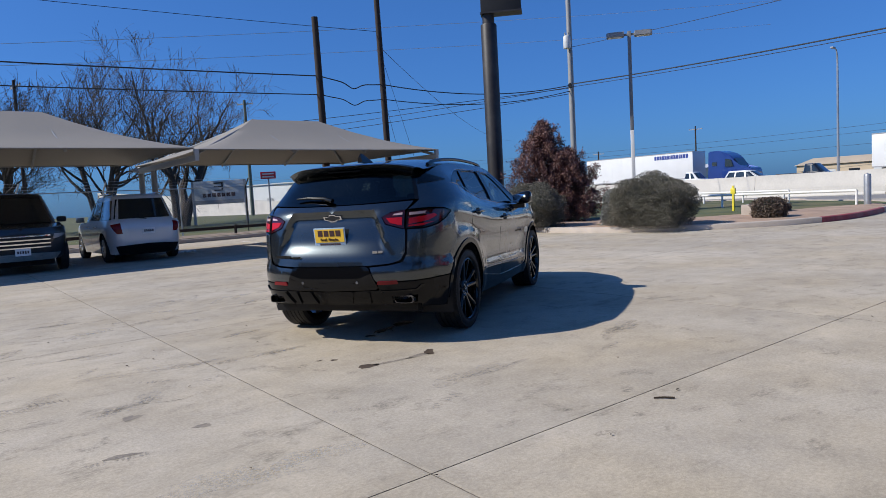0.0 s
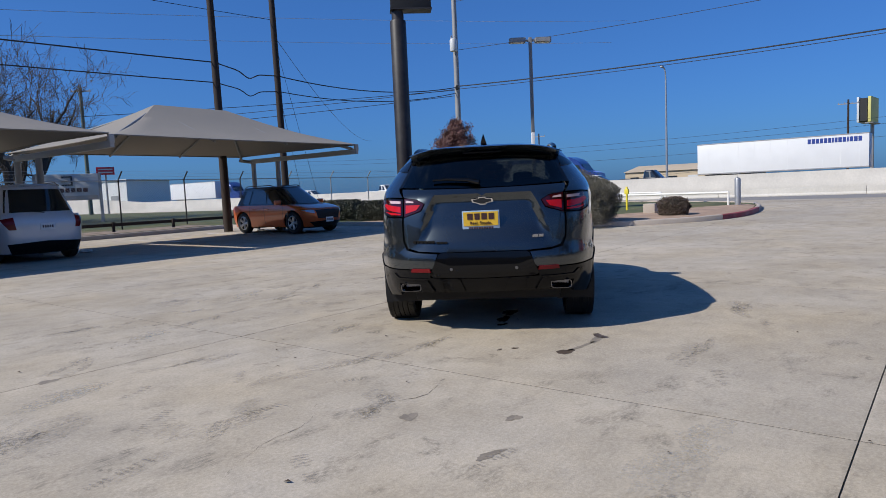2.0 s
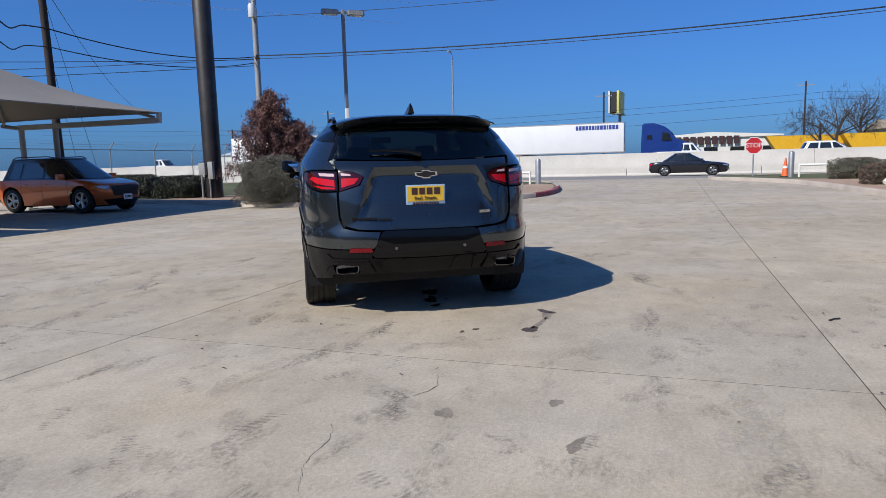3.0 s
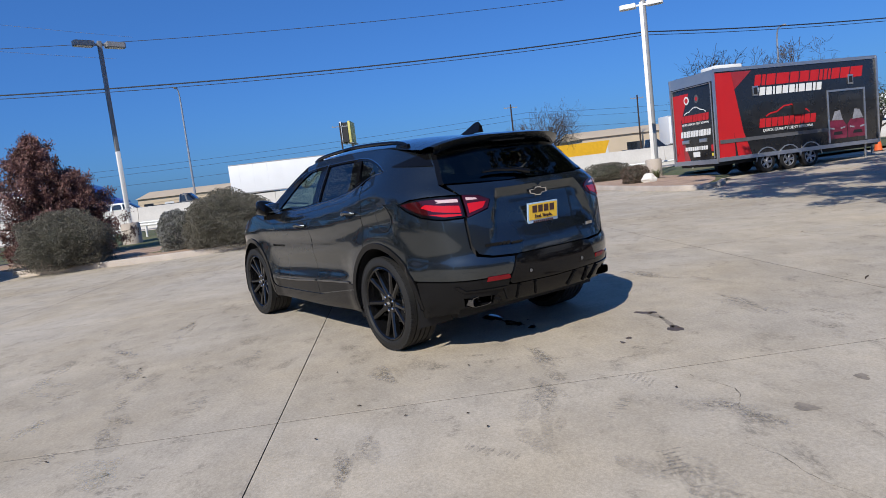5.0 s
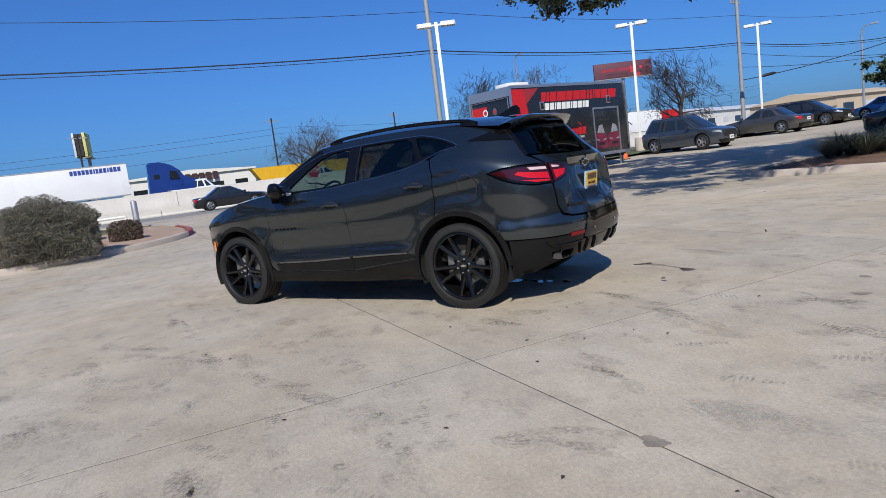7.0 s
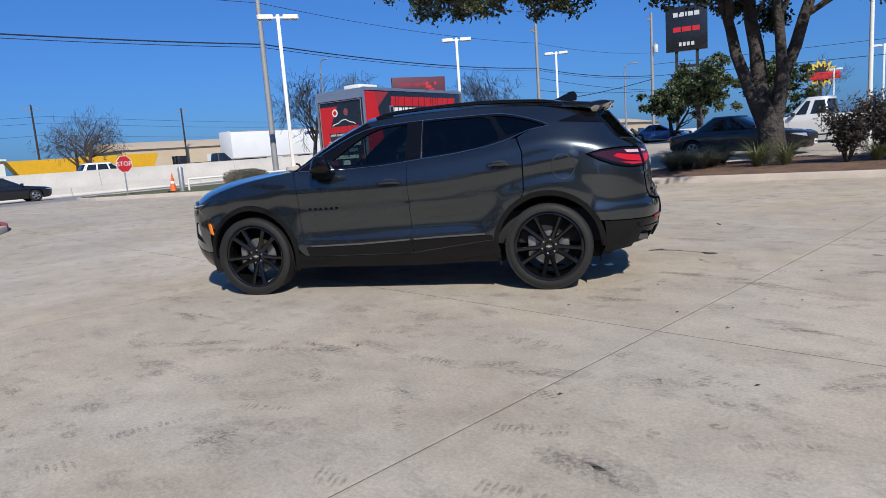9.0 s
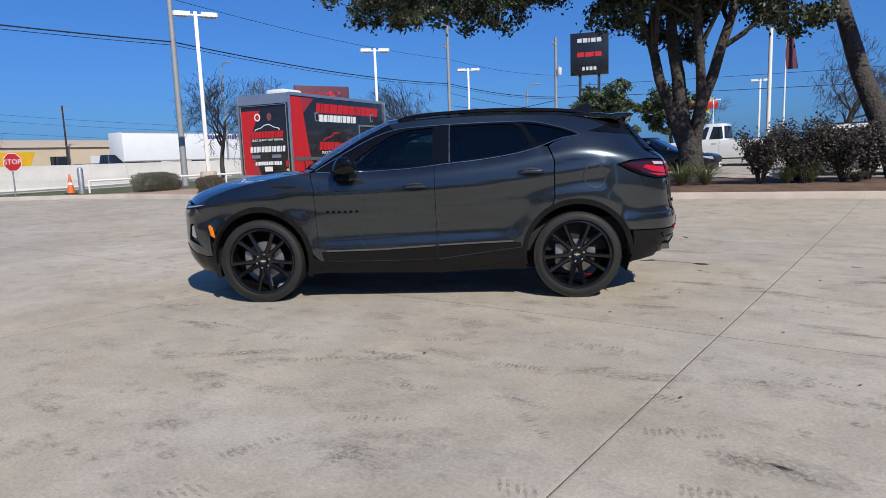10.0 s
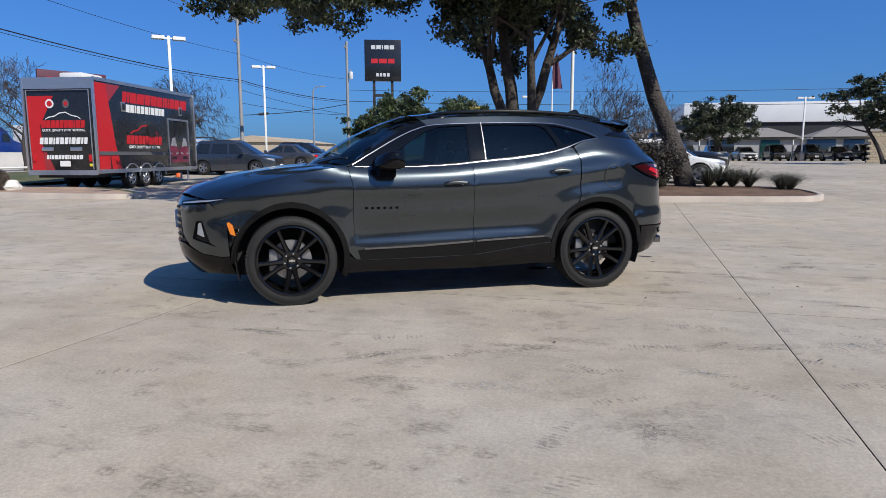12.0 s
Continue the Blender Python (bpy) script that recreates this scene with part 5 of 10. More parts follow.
bare_tree(78.0, -13.5, 7.6, 26, "distant leafless tree across the highway", 0.25, z=0.7)
bare_tree(4.2, -38.0, 7.0, 27, "leafless tree beyond the oak bed", 0.17, kids=(11, 7, 6, 5))
bare_tree(0.5, -46.0, 5.4, 28, "leafless tree beyond the oak bed", 0.15)
bare_tree(19.5, -66.0, 6.0, 29, "leafless tree by the dealer signs", 0.17)
bare_tree(76.0, -12.0, 6.5, 30, "distant leafless tree across the highway", 0.2, z=0.7)


def oak(name, x, y, stems, h, seed, label, n_leaf, clumps, z=None, leaf=None, size=0.08, start=0.45, bole=0.0):
    """Evergreen oak: several leaning stems, limbs, leaf clumps hung on the limb ends."""
    rand = np.random.default_rng(seed)
    z = oak_bed_z(x, y) if z is None else z
    top = thing(name, label, "tree", pose(x, y, z))
    out, tips = [], []
    split = {"levels": 2, "kids": [4, 4], "from": start, "angle": 0.85, "ratio": 0.5, "lift": 0.05}
    for (dx, dy, dz), ln, r in stems:
        grow(rand, (dx * 0.12 + (0.25 * dx if bole else 0), dy * 0.12, bole - 0.15), (dx, dy, dz), ln - bole, r, 0, out, tips, 0.085, split, 0.0)
    if bole:
        out.append((0, [Vector((0.0, 0.0, -0.2)), Vector((0.0, 0.0, 0.1)), Vector((0.02, 0.0, 0.7)), Vector((0.03, 0.0, bole)), Vector((0.06, 0.02, bole + 0.5))], [0.54, 0.42, 0.34, 0.31, 0.16]))
    for lv in (0, 1, 2):
        bm = bmesh.new()
        for l2, pts, rad in out:
            if l2 == lv:
                add_tube(bm, pts, rad, 12 if lv == 0 else 6)
        part(("trunk", "limb", "branch")[lv], bm, M_BARK, top, ("rough dark bark trunk", "crooked limbs", "")[lv])
    cs = []
    for c, r in clumps:
        cs.append((np.array(c, float), np.array(r, float)))
    for t in tips:
        if t.z > h * 0.5:
            cs.append((np.array(t), np.array((0.75, 0.75, 0.5)) * rand.uniform(0.7, 1.2)))
    tot = sum(float(np.prod(r)) ** 0.8 for _, r in cs)
    pts = []
    for i, (c, r) in enumerate(cs):
        k = int(n_leaf * float(np.prod(r)) ** 0.8 / tot)
        sub = max(3, k // 110)
        centres = blob_points(rand, sub, c, r, 0.75, 0.35, 1.9, i * 3.1)
        for q in centres:
            pts.append(q + rand.normal(size=(max(4, k // max(1, len(centres))), 3)) * np.array((0.16, 0.16, 0.12)))
    pts = np.concatenate(pts)
    ob = new("crown", leaves_mesh("crown", pts, size, leaf or M_LEAF_OAK, rand, 1.8))
    ob.parent = top
    tagged(ob, "dark green leathery leaves in loose clumps", kind="stuff")
    return top


# crown low edge toward the lot, open sky between the clumps
oak("oak_tree", 5.95, -8.05, [((0.46, 0.10, 1.0), 6.2, 0.19), ((0.15, 0.02, 1.0), 6.2, 0.24), ((-0.06, -0.08, 1.0), 6.2, 0.20), ((-0.22, 0.04, 1.0), 6.0, 0.17)], 7.0, 41,
    "old evergreen oak with several dark stems in the mulch bed", 122000,
    [((5.0, 6.9, 5.2), (1.9, 1.5, 0.9)), ((6.9, 5.2, 5.4), (1.6, 1.5, 0.9)), ((5.4, 1.4, 5.9), (2.1, 1.7, 1.0)), ((3.2, 3.6, 5.9), (1.8, 1.6, 0.9)), ((7.8, 2.4, 5.9), (1.5, 1.4, 0.9)), ((0.6, 2.6, 6.2), (2.2, 1.6, 1.0)), ((-0.6, 1.0, 5.8), (1.0, 1.0, 0.9)),
     ((0.8, -1.5, 7.2), (3.0, 2.2, 1.2)), ((3.6, -1.0, 7.1), (2.4, 2.0, 1.2)), ((1.6, 4.8, 6.1), (1.7, 1.3, 0.8)), ((7.6, -0.6, 6.1), (1.6, 1.4, 1.0)), ((1.0, 1.2, 6.7), (1.9, 1.0, 1.0)), ((3.0, 1.0, 6.6), (1.7, 1.2, 0.9)), ((-0.9, 0.9, 6.7), (1.4, 1.1, 0.9)),
     # outlying high clumps, added for the shade they cast on the ground
     ((-2.0, 8.4, 5.9), (1.7, 1.4, 0.9)), ((1.0, 8.6, 5.9), (1.8, 1.4, 0.9)), ((3.0, 7.6, 6.0), (1.6, 1.5, 0.9)), ((-3.6, 6.4, 6.1), (1.6, 1.5, 0.9)), ((0.0, 6.2, 6.6), (1.9, 1.5, 1.0)), ((-1.8, 4.2, 6.8), (1.7, 1.5, 1.0)), ((2.6, 6.0, 6.6), (1.6, 1.3, 0.9)), ((-4.0, 3.6, 6.6), (1.5, 1.5, 0.9))], bole=1.05)
oak("oak_tree", 0.95, -9.25, [((0.26, 0.0, 1.0), 7.4, 0.31)], 9.0, 42,
    "leaning evergreen oak with one dark stem in the mulch bed", 24000,
    [((-1.2, 0.9, 6.0), (1.2, 1.0, 0.45)), ((-2.9, 0.6, 6.7), (1.4, 1.1, 0.6)), ((0.6, 1.2, 7.6), (1.6, 1.3, 0.8)), ((2.4, 0.4, 7.9), (1.8, 1.5, 0.9))], start=0.86)

# ---- vehicle bodies: one curved skin, cut into panels ----
from mathutils.geometry import delaunay_2d_cdt


def ring_resample(poly, step):
    out = []
    n = len(poly)
    for i in range(n):
        a, b = poly[i], poly[(i + 1) % n]
        d = math.hypot(b[0] - a[0], b[1] - a[1])
        k = max(1, int(math.ceil(d / step)))
        for j in range(k):
            out.append((a[0] + (b[0] - a[0]) * j / k, a[1] + (b[1] - a[1]) * j / k))
    return out


def fill_flat(polys, step):
    """Triangles that fill the first outline less the others (holes), with inner points on a grid."""
    rings = [ring_resample(p, step) for p in polys]
    pts, edges = [], []
    for r in rings:
        b = len(pts)
        pts += r
        edges += [(b + i, b + (i + 1) % len(r)) for i in range(len(r))]
    x0, x1 = min(p[0] for p in rings[0]), max(p[0] for p in rings[0])
    y0, y1 = min(p[1] for p in rings[0]), max(p[1] for p in rings[0])
    bp = np.array(pts)
    nx, ny = int((x1 - x0) / step), int((y1 - y0) / step)
    for i in range(1, nx + 1):
        for j in range(1, ny + 1):
            x, y = x0 + i * step + (0.5 * step if j % 2 else 0.0), y0 + j * step
            if inside(rings[0], x, y) and not any(inside(r, x, y) for r in rings[1:]):
                if np.min((bp[:, 0] - x) ** 2 + (bp[:, 1] - y) ** 2) > (0.45 * step) ** 2:
                    pts.append((x, y))
    vs, _, fs, _, _, _ = delaunay_2d_cdt([Vector(p) for p in pts], edges, [], 0, 1e-5)
    keep = []
    for f in fs:
        cx = sum(vs[i].x for i in f) / len(f)
        cy = sum(vs[i].y for i in f) / len(f)
        if inside(rings[0], cx, cy) and not any(inside(r, cx, cy) for r in rings[1:]):
            keep.append(f)
    return [(v.x, v.y) for v in vs], keep


class Skin:
    """The outer skin of a vehicle: u runs along its left side (u = x) and on round both ends, z up."""

    def __init__(self, lower, belt, roof, w_belt, w_roof, rear, front, xr, xf, nr=3.6, nf=3.0, sculpt=None):
        self.lower, self.belt, self.roof, self.wb, self.wr = lower, belt, roof, w_belt, w_roof
        self.rear, self.front, self.xr, self.xf, self.nr, self.nf = rear, front, xr, xf, nr, nf
        self.sculpt = sculpt
        self.tab_r = self.table(nr, lower, abs(min(v for _, v in rear) - xr))
        self.tab_f = self.table(nf, lower, max(v for _, v in front) - xf)
        self.u_rear = xr - self.tab_r[-1][0]
        self.u_front = xf + self.tab_f[-1][0]

    def table(self, n, lower, a):
        w = max(v for _, v in lower)
        out, s, last = [], 0.0, None
        for k in range(401):
            t = (math.pi / 2) * (k / 400)
            x, y = a * math.sin(t) ** (2 / n), w * math.cos(t) ** (2 / n)
            if last:
                s += math.hypot(x - last[0], y - last[1])
            last = (x, y)
            out.append((s, t))
        return out

    def width(self, x, z):
        zb, ze = smooth_table(self.belt, x), smooth_table(self.roof, x)
        zs = zb - 0.12
        if z <= zs:
            return smooth_table(self.lower, z)
        ws = smooth_table(self.lower, zs)
        if z <= zb:
            t = (z - zs) / (zb - zs)
            return ws + (self.wb - ws) * t * t
        t = (z - zb) / max(0.05, ze - zb)
        return self.wb + (self.wr - self.wb) * (0.8 * t + 0.2 * t * t)

    def raw(self, u, z):
        if u < self.xr:
            t = lerp_table(self.tab_r, self.xr - u)
            a = self.xr - smooth_table(self.rear, z)
            x = self.xr - a * math.sin(t) ** (2 / self.nr)
            return Vector((x, self.width(x, z) * max(0.0, math.cos(t)) ** (2 / self.nr), z))
        if u > self.xf:
            t = lerp_table(self.tab_f, u - self.xf)
            a = smooth_table(self.front, z) - self.xf
            x = self.xf + a * math.sin(t) ** (2 / self.nf)
            return Vector((x, self.width(x, z) * max(0.0, math.cos(t)) ** (2 / self.nf), z))
        return Vector((u, self.width(u, z), z))

    def normal(self, u, z):
        e = 0.01
        a = self.raw(u + e, z) - self.raw(u - e, z)
        b = self.raw(u, z + e) - self.raw(u, z - e)
        n = b.cross(a)
        if n.length < 1e-9:
            return Vector((0, 1, 0))
        return n.normalized()

    def at(self, u, z, off=0.0):
        p = self.raw(u, z)
        d = off + (self.sculpt(u, z, p) if self.sculpt else 0.0)
        if d:
            y = p.y
            p = p + self.normal(u, z) * d
            if y < 1e-4:
                p.y = 0.0
        return p

    def ur(self, y, z):
        """u of the place on the rear where the half width is y."""
        x = self.xr - 0.9
        c = min(1.0, max(0.0, y / self.width(x, z)))
        t = math.acos(c ** (self.nr / 2))
        return self.xr - lerp_table([(b, a) for a, b in self.tab_r], t)

    def uf(self, y, z):
        c = min(1.0, max(0.0, y / self.width(self.xf + 0.5, z)))
        t = math.acos(c ** (self.nf / 2))
        return self.xf + lerp_table([(b, a) for a, b in self.tab_f], t)

    def ux(self, x, z):
        """u of the place where the skin has that x."""
        if x < self.xr:
            q = min(1.0, (self.xr - x) / (self.xr - smooth_table(self.rear, z)))
            return self.xr - lerp_table([(b, a) for a, b in self.tab_r], math.asin(q ** (self.nr / 2)))
        if x > self.xf:
            q = min(1.0, (x - self.xf) / (smooth_table(self.front, z) - self.xf))
            return self.xf + lerp_table([(b, a) for a, b in self.tab_f], math.asin(q ** (self.nf / 2)))
        return x


def skin_bm(skin, polys, step=0.045, off=0.0, thick=0.02, sides=(1,), weld=False, shrink=0.0):
    """Panel(s) of the skin within the outline(s) of (u, z), with turned-in edges."""
    vs, fs = fill_flat(polys, step)
    bm = bmesh.new()
    for s in sides:
        new_v = []
        for u, z in vs:
            p = skin.at(u, z, off)
            new_v.append(bm.verts.new((p.x, p.y * s, p.z)))
        made = []
        for f in fs:
            q = [new_v[i] for i in f]
            try:
                made.append(bm.faces.new(q if s > 0 else list(reversed(q))))
            except ValueError:
                pass
    if weld:
        bmesh.ops.remove_doubles(bm, verts=[v for v in bm.verts if abs(v.co.y) < 0.004], dist=0.006)
    bm.normal_update()
    if thick:
        c = Vector((0, 0, 0))
        be = [e for e in bm.edges if len(e.link_faces) == 1]
        bv = {v for e in be for v in e.verts}
        nm = {v: v.normal.copy() for v in bv}
        flip = {}
        for v in bv:
            out = Vector((v.co.x * 0.3, v.co.y, max(0.0, v.co.z - 0.8) * 0.6))
            n = nm[v]
            flip[v] = -1 if n.dot(out) > 0 else 1
        dup = {v: bm.verts.new(v.co + nm[v] * flip[v] * thick) for v in bv}
        for e in be:
            a, b = e.verts
            try:
                bm.faces.new((a, b, dup[b], dup[a]))
            except ValueError:
                pass
    return bm


def mirror_parts(name, skin, polys, material, parent, label="", **kw):
    """The same panel on the left and on the right, each a part of its own."""
    obs = []
    for s in (1, -1):
        obs.append(part(name, skin_bm(skin, polys, sides=(s,), **kw), material, parent, label))
    return obs


def arc(cx, cz, r, a0, a1, n=16):
    return [(cx + r * math.cos(radians(a0 + (a1 - a0) * k / n)), cz + r * math.sin(radians(a0 + (a1 - a0) * k / n))) for k in range(n + 1)]


def strip(pts, w):
    """Outline of a narrow band along a line of (u, z)."""
    l, r = [], []
    for i, p in enumerate(pts):
        a, b = pts[max(0, i - 1)], pts[min(len(pts) - 1, i + 1)]
        dx, dz = b[0] - a[0], b[1] - a[1]
        k = math.hypot(dx, dz)
        nx, nz = -dz / k * w / 2, dx / k * w / 2
        l.append((p[0] + nx, p[1] + nz))
        r.append((p[0] - nx, p[1] - nz))
    return l + r[::-1]


def spline2(pts, n=6):
    """Smooth outline through points."""
    out = []
    P = [Vector((*p, 0)) for p in pts]
    for i in range(len(P) - 1):
        p0, p1, p2, p3 = P[max(i - 1, 0)], P[i], P[i + 1], P[min(i + 2, len(P) - 1)]
        for j in range(n):
            t = j / n
            v = 0.5 * ((2 * p1) + (p2 - p0) * t + (2 * p0 - 5 * p1 + 4 * p2 - p3) * t * t + (3 * p1 - p0 - 3 * p2 + p3) * t**3)
            out.append((v.x, v.y))
    out.append(tuple(pts[-1]))
    return out


def paint(name, color, metal=0.55, rough=0.32, flake=0.05):
    """Metallic car paint under clear coat, with faint dust."""
    m = mat(name, color, rough, metal, vary=flake, scale=1.2, fine=900, coat=1.0, dirt=(0.24, 0.22, 0.19), dirt_amount=0.012)
    return m


M_PAINT = paint("shadow_grey_paint", (0.057, 0.067, 0.073), 0.92, 0.26)
M_GLOSSBLACK = mat("gloss_black", (0.004, 0.004, 0.0045), 0.07, vary=0.05, spec=0.3)
M_CLAD = mat("black_cladding", (0.007, 0.007, 0.0075), 0.1, vary=0.12, spec=0.2, fine=200)
M_INNER = mat("dark_interior", (0.010, 0.010, 0.011), 0.85, vary=0.2)
M_SEAT = mat("dark_leather", (0.025, 0.024, 0.024), 0.5, vary=0.15)
M_GLASS_DARK = tint_glass("privacy_glass", (0.045, 0.047, 0.046))
M_GLASS_FRONT = tint_glass("tinted_glass", (0.20, 0.28, 0.265))
M_TAILRED = mat("red_lamp_plastic", (0.46, 0.006, 0.012), 0.22, vary=0.06, coat=0.3, spec=0.3)
M_TAILDARK = mat("dark_red_lamp_plastic", (0.035, 0.002, 0.003), 0.08, vary=0.1, coat=0.3)
M_TAILPALE = mat("pale_lamp_plastic", (0.55, 0.40, 0.40), 0.15, vary=0.1, coat=1.0)
M_AMBER = mat("amber_lamp_plastic", (0.80, 0.22, 0.02), 0.2, vary=0.05, coat=1.0)
M_LAMPGLASS = mat("headlamp", (0.45, 0.47, 0.5), 0.12, 0.4, vary=0.2, coat=1.0)
M_BLACKRIM = mat("gloss_black_wheel", (0.005, 0.005, 0.0055), 0.07, vary=0.08, spec=0.5)
M_BRAKE = mat("brake_iron", (0.32, 0.31, 0.30), 0.4, 0.8, vary=0.15)
M_PLATE_YELLOW = mat("yellow_plate", (0.75, 0.47, 0.04), 0.45, vary=0.04)
M_PLATE_BLUE = mat("pale_blue_plate_frame", (0.32, 0.45, 0.62), 0.4, vary=0.05)
M_INK = mat("dark_ink", (0.05, 0.02, 0.02), 0.5, vary=0.05)
M_REFLECT = mat("red_reflector", (0.16, 0.005, 0.008), 0.15, vary=0.05, spec=0.3)
M_RSRED = mat("red_badge", (0.5, 0.02, 0.03), 0.3, vary=0.05)


def tyre(parent, x, y, r, w, side, groove=True):
    """Tyre with ribbed tread and a moulded sidewall. side +1: outer face to +y."""
    m = Matrix.Translation((x, y, r)) @ Matrix.Rotation(radians(-90 * side), 4, "X")
    h = w / 2
    ri = 0.765 * r
    prof = [(ri, h * 0.70), (ri + 0.010, h * 0.86), (ri + 0.022, h * 0.985), (ri + 0.038, h), (r * 0.90, h * 0.985), (r * 0.925, h * 0.955), (r * 0.965, h * 0.92), (r * 0.988, h * 0.84)]
    for a, b in ((0.84, 0.56), (0.49, 0.20), (0.13, -0.13), (-0.20, -0.49), (-0.56, -0.84)):
        prof += [(r * (0.9995 if abs(a) < 0.8 else 0.99), h * a), (r * (0.9995 if abs(b) < 0.8 else 0.99), h * b), (r - 0.009, h * (b - 0.005))]
        if b > -0.8:
            prof += [(r - 0.009, h * (b - 0.065))]
    prof += [(r * 0.965, -h * 0.92), (r * 0.9, -h * 0.985), (ri + 0.038, -h), (ri, -h * 0.7)]
    bm = bmesh.new()
    add_lathe(bm, prof, 72, m)
    t = part("tyre", bm, M_TYRE, parent, "black low-profile tyre with ribbed tread")
    bm = bmesh.new()
    # tread blocks: shallow bars across the shoulders
    for k in range(72):
        a = 2 * math.pi * k / 72
        for z0, z1 in ((h * 0.58, h * 0.93), (-h * 0.93, -h * 0.58)):
            c, s = math.cos(a), math.sin(a)
            pm = m @ Matrix.Rotation(a, 4, "Z")
            add_box(bm, (r * 0.966, 0, (z0 + z1) / 2), (0.024, 0.024, z1 - z0), m=pm)
    tagged(part("tread", bm, M_TYRE, t, smooth=False), kind="stuff")
    return t


def ten_spoke_wheel(car, x, y, r, w, side):
    wheel = new("wheel")
    wheel.parent = car
    tyre(wheel, x, y, r, w, side)
    m = Matrix.Translation((x, y, r)) @ Matrix.Rotation(radians(-90 * side), 4, "X")
    h = w / 2
    R = 0.77 * r
    bm = bmesh.new()
    add_lathe(bm, [(R + 0.004, h * 0.74), (R + 0.006, h * 0.90), (R - 0.004, h * 0.93), (R - 0.014, h * 0.86), (R - 0.022, h * 0.55), (R - 0.03, -h * 0.8)], 64, m)
    part("rim", bm, M_BLACKRIM, wheel, "gloss black rim")
    for k in range(5):
        base = 2 * math.pi * k / 5 + math.pi / 2
        for d in (-1, 1):
            bm = bmesh.new()
            a0, a1 = base + d * 0.20, base + d * 0.235
            # inner and outer ends of one spoke, a tapered bar with a raised spine
            def P(rr, ang, z):
                return m @ Vector((rr * math.cos(ang), rr * math.sin(ang), z))
            rings = []
            for f, wd, zt in ((0.16, 0.030, h * 0.60), (0.45, 0.021, h * 0.68), (0.8, 0.019, h * 0.80), (1.0, 0.026, h * 0.86)):
                rr = R * f if f > 0.2 else 0.065
                ang = a0 + (a1 - a0) * f
                dd = wd / rr
                rings.append([bm.verts.new(q) for q in (P(rr, ang - dd, zt - 0.012), P(rr, ang - dd * 0.45, zt), P(rr, ang + dd * 0.45, zt), P(rr, ang + dd, zt - 0.012), P(rr, ang + dd * 0.8, zt - 0.05), P(rr, ang - dd * 0.8, zt - 0.05))])
            for q0, q1 in zip(rings, rings[1:]):
                for i in range(6):
                    bm.faces.new((q0[i], q0[(i + 1) % 6], q1[(i + 1) % 6], q1[i]))
            bm.faces.new(rings[0])
            bm.faces.new(rings[-1])
            part("spoke", bm, M_BLACKRIM, wheel, angle=28)
    bm = bmesh.new()
    add_lathe(bm, [(0.088, h * 0.1), (0.088, h * 0.56), (0.075, h * 0.63), (0.05, h * 0.62), (0.036, h * 0.58), (0.034, h * 0.66), (0.0, h * 0.67)], 32, m)
    part("hub", bm, M_BLACKRIM, wheel)
    bm = bmesh.new()
    add_prism(bm, [(-0.026, -0.004), (-0.009, -0.008), (-0.009, -0.011), (0.009, -0.011), (0.009, -0.008), (0.026, -0.004), (0.026, 0.006), (0.009, 0.006), (0.009, 0.011), (-0.009, 0.011), (-0.009, 0.006), (-0.026, 0.006)], h * 0.67, h * 0.67 + 0.003, m)
    part("badge", bm, M_CHROME, wheel, smooth=False)
    for k in range(6):
        a = 2 * math.pi * k / 6 + 0.3
        bm = bmesh.new()
        add_lathe(bm, [(0.011, h * 0.52), (0.011, h * 0.66), (0.008, h * 0.69), (0.0, h * 0.695)], 8, m @ Matrix.Translation((0.062 * math.cos(a), 0.062 * math.sin(a), 0)))
        part("lug_nut", bm, M_CHROME, wheel)
    bm = bmesh.new()
    add_lathe(bm, [(0.0, -h * 0.02), (0.17, -h * 0.02), (0.17, h * 0.08), (0.10, h * 0.1), (0.0, h * 0.1)], 36, m)
    part("brake_disc", bm, M_BRAKE, wheel, "grey brake disc")
    bm = bmesh.new()
    add_box(bm, (0.15, 0.0, h * 0.06), (0.07, 0.18, 0.07), bevel=0.012, m=m)
    part("caliper", bm, M_BRAKE, wheel)
    return wheel


def wheel_well(car, x, r, y_in, y_out, side):
    bm = bmesh.new()
    n = 20
    inner, outer = [], []
    for k in range(n + 1):
        a = math.pi * (-0.12 + 1.24 * k / n)
        inner.append(bm.verts.new((x + r * math.cos(a), side * y_in, 0.39 + r * math.sin(a))))
        outer.append(bm.verts.new((x + r * math.cos(a), side * y_out, 0.39 + r * math.sin(a))))
    for k in range(n):
        bm.faces.new((inner[k], inner[k + 1], outer[k + 1], outer[k]))
    bm.faces.new(inner)
    part("wheel_well", bm, M_INNER, car)


def loft(bm, A, B, n, bulge=0.0, up=Vector((0, 0, 1))):
    """A sheet between two lines with the same number of points."""
    rows = []
    for k in range(n + 1):
        t = k / n
        rows.append([bm.verts.new(a.lerp(b, t) + up * bulge * 4 * t * (1 - t)) for a, b in zip(A, B)])
    for r0, r1 in zip(rows, rows[1:]):
        for i in range(len(A) - 1):
            bm.faces.new((r0[i], r0[i + 1], r1[i + 1], r1[i]))

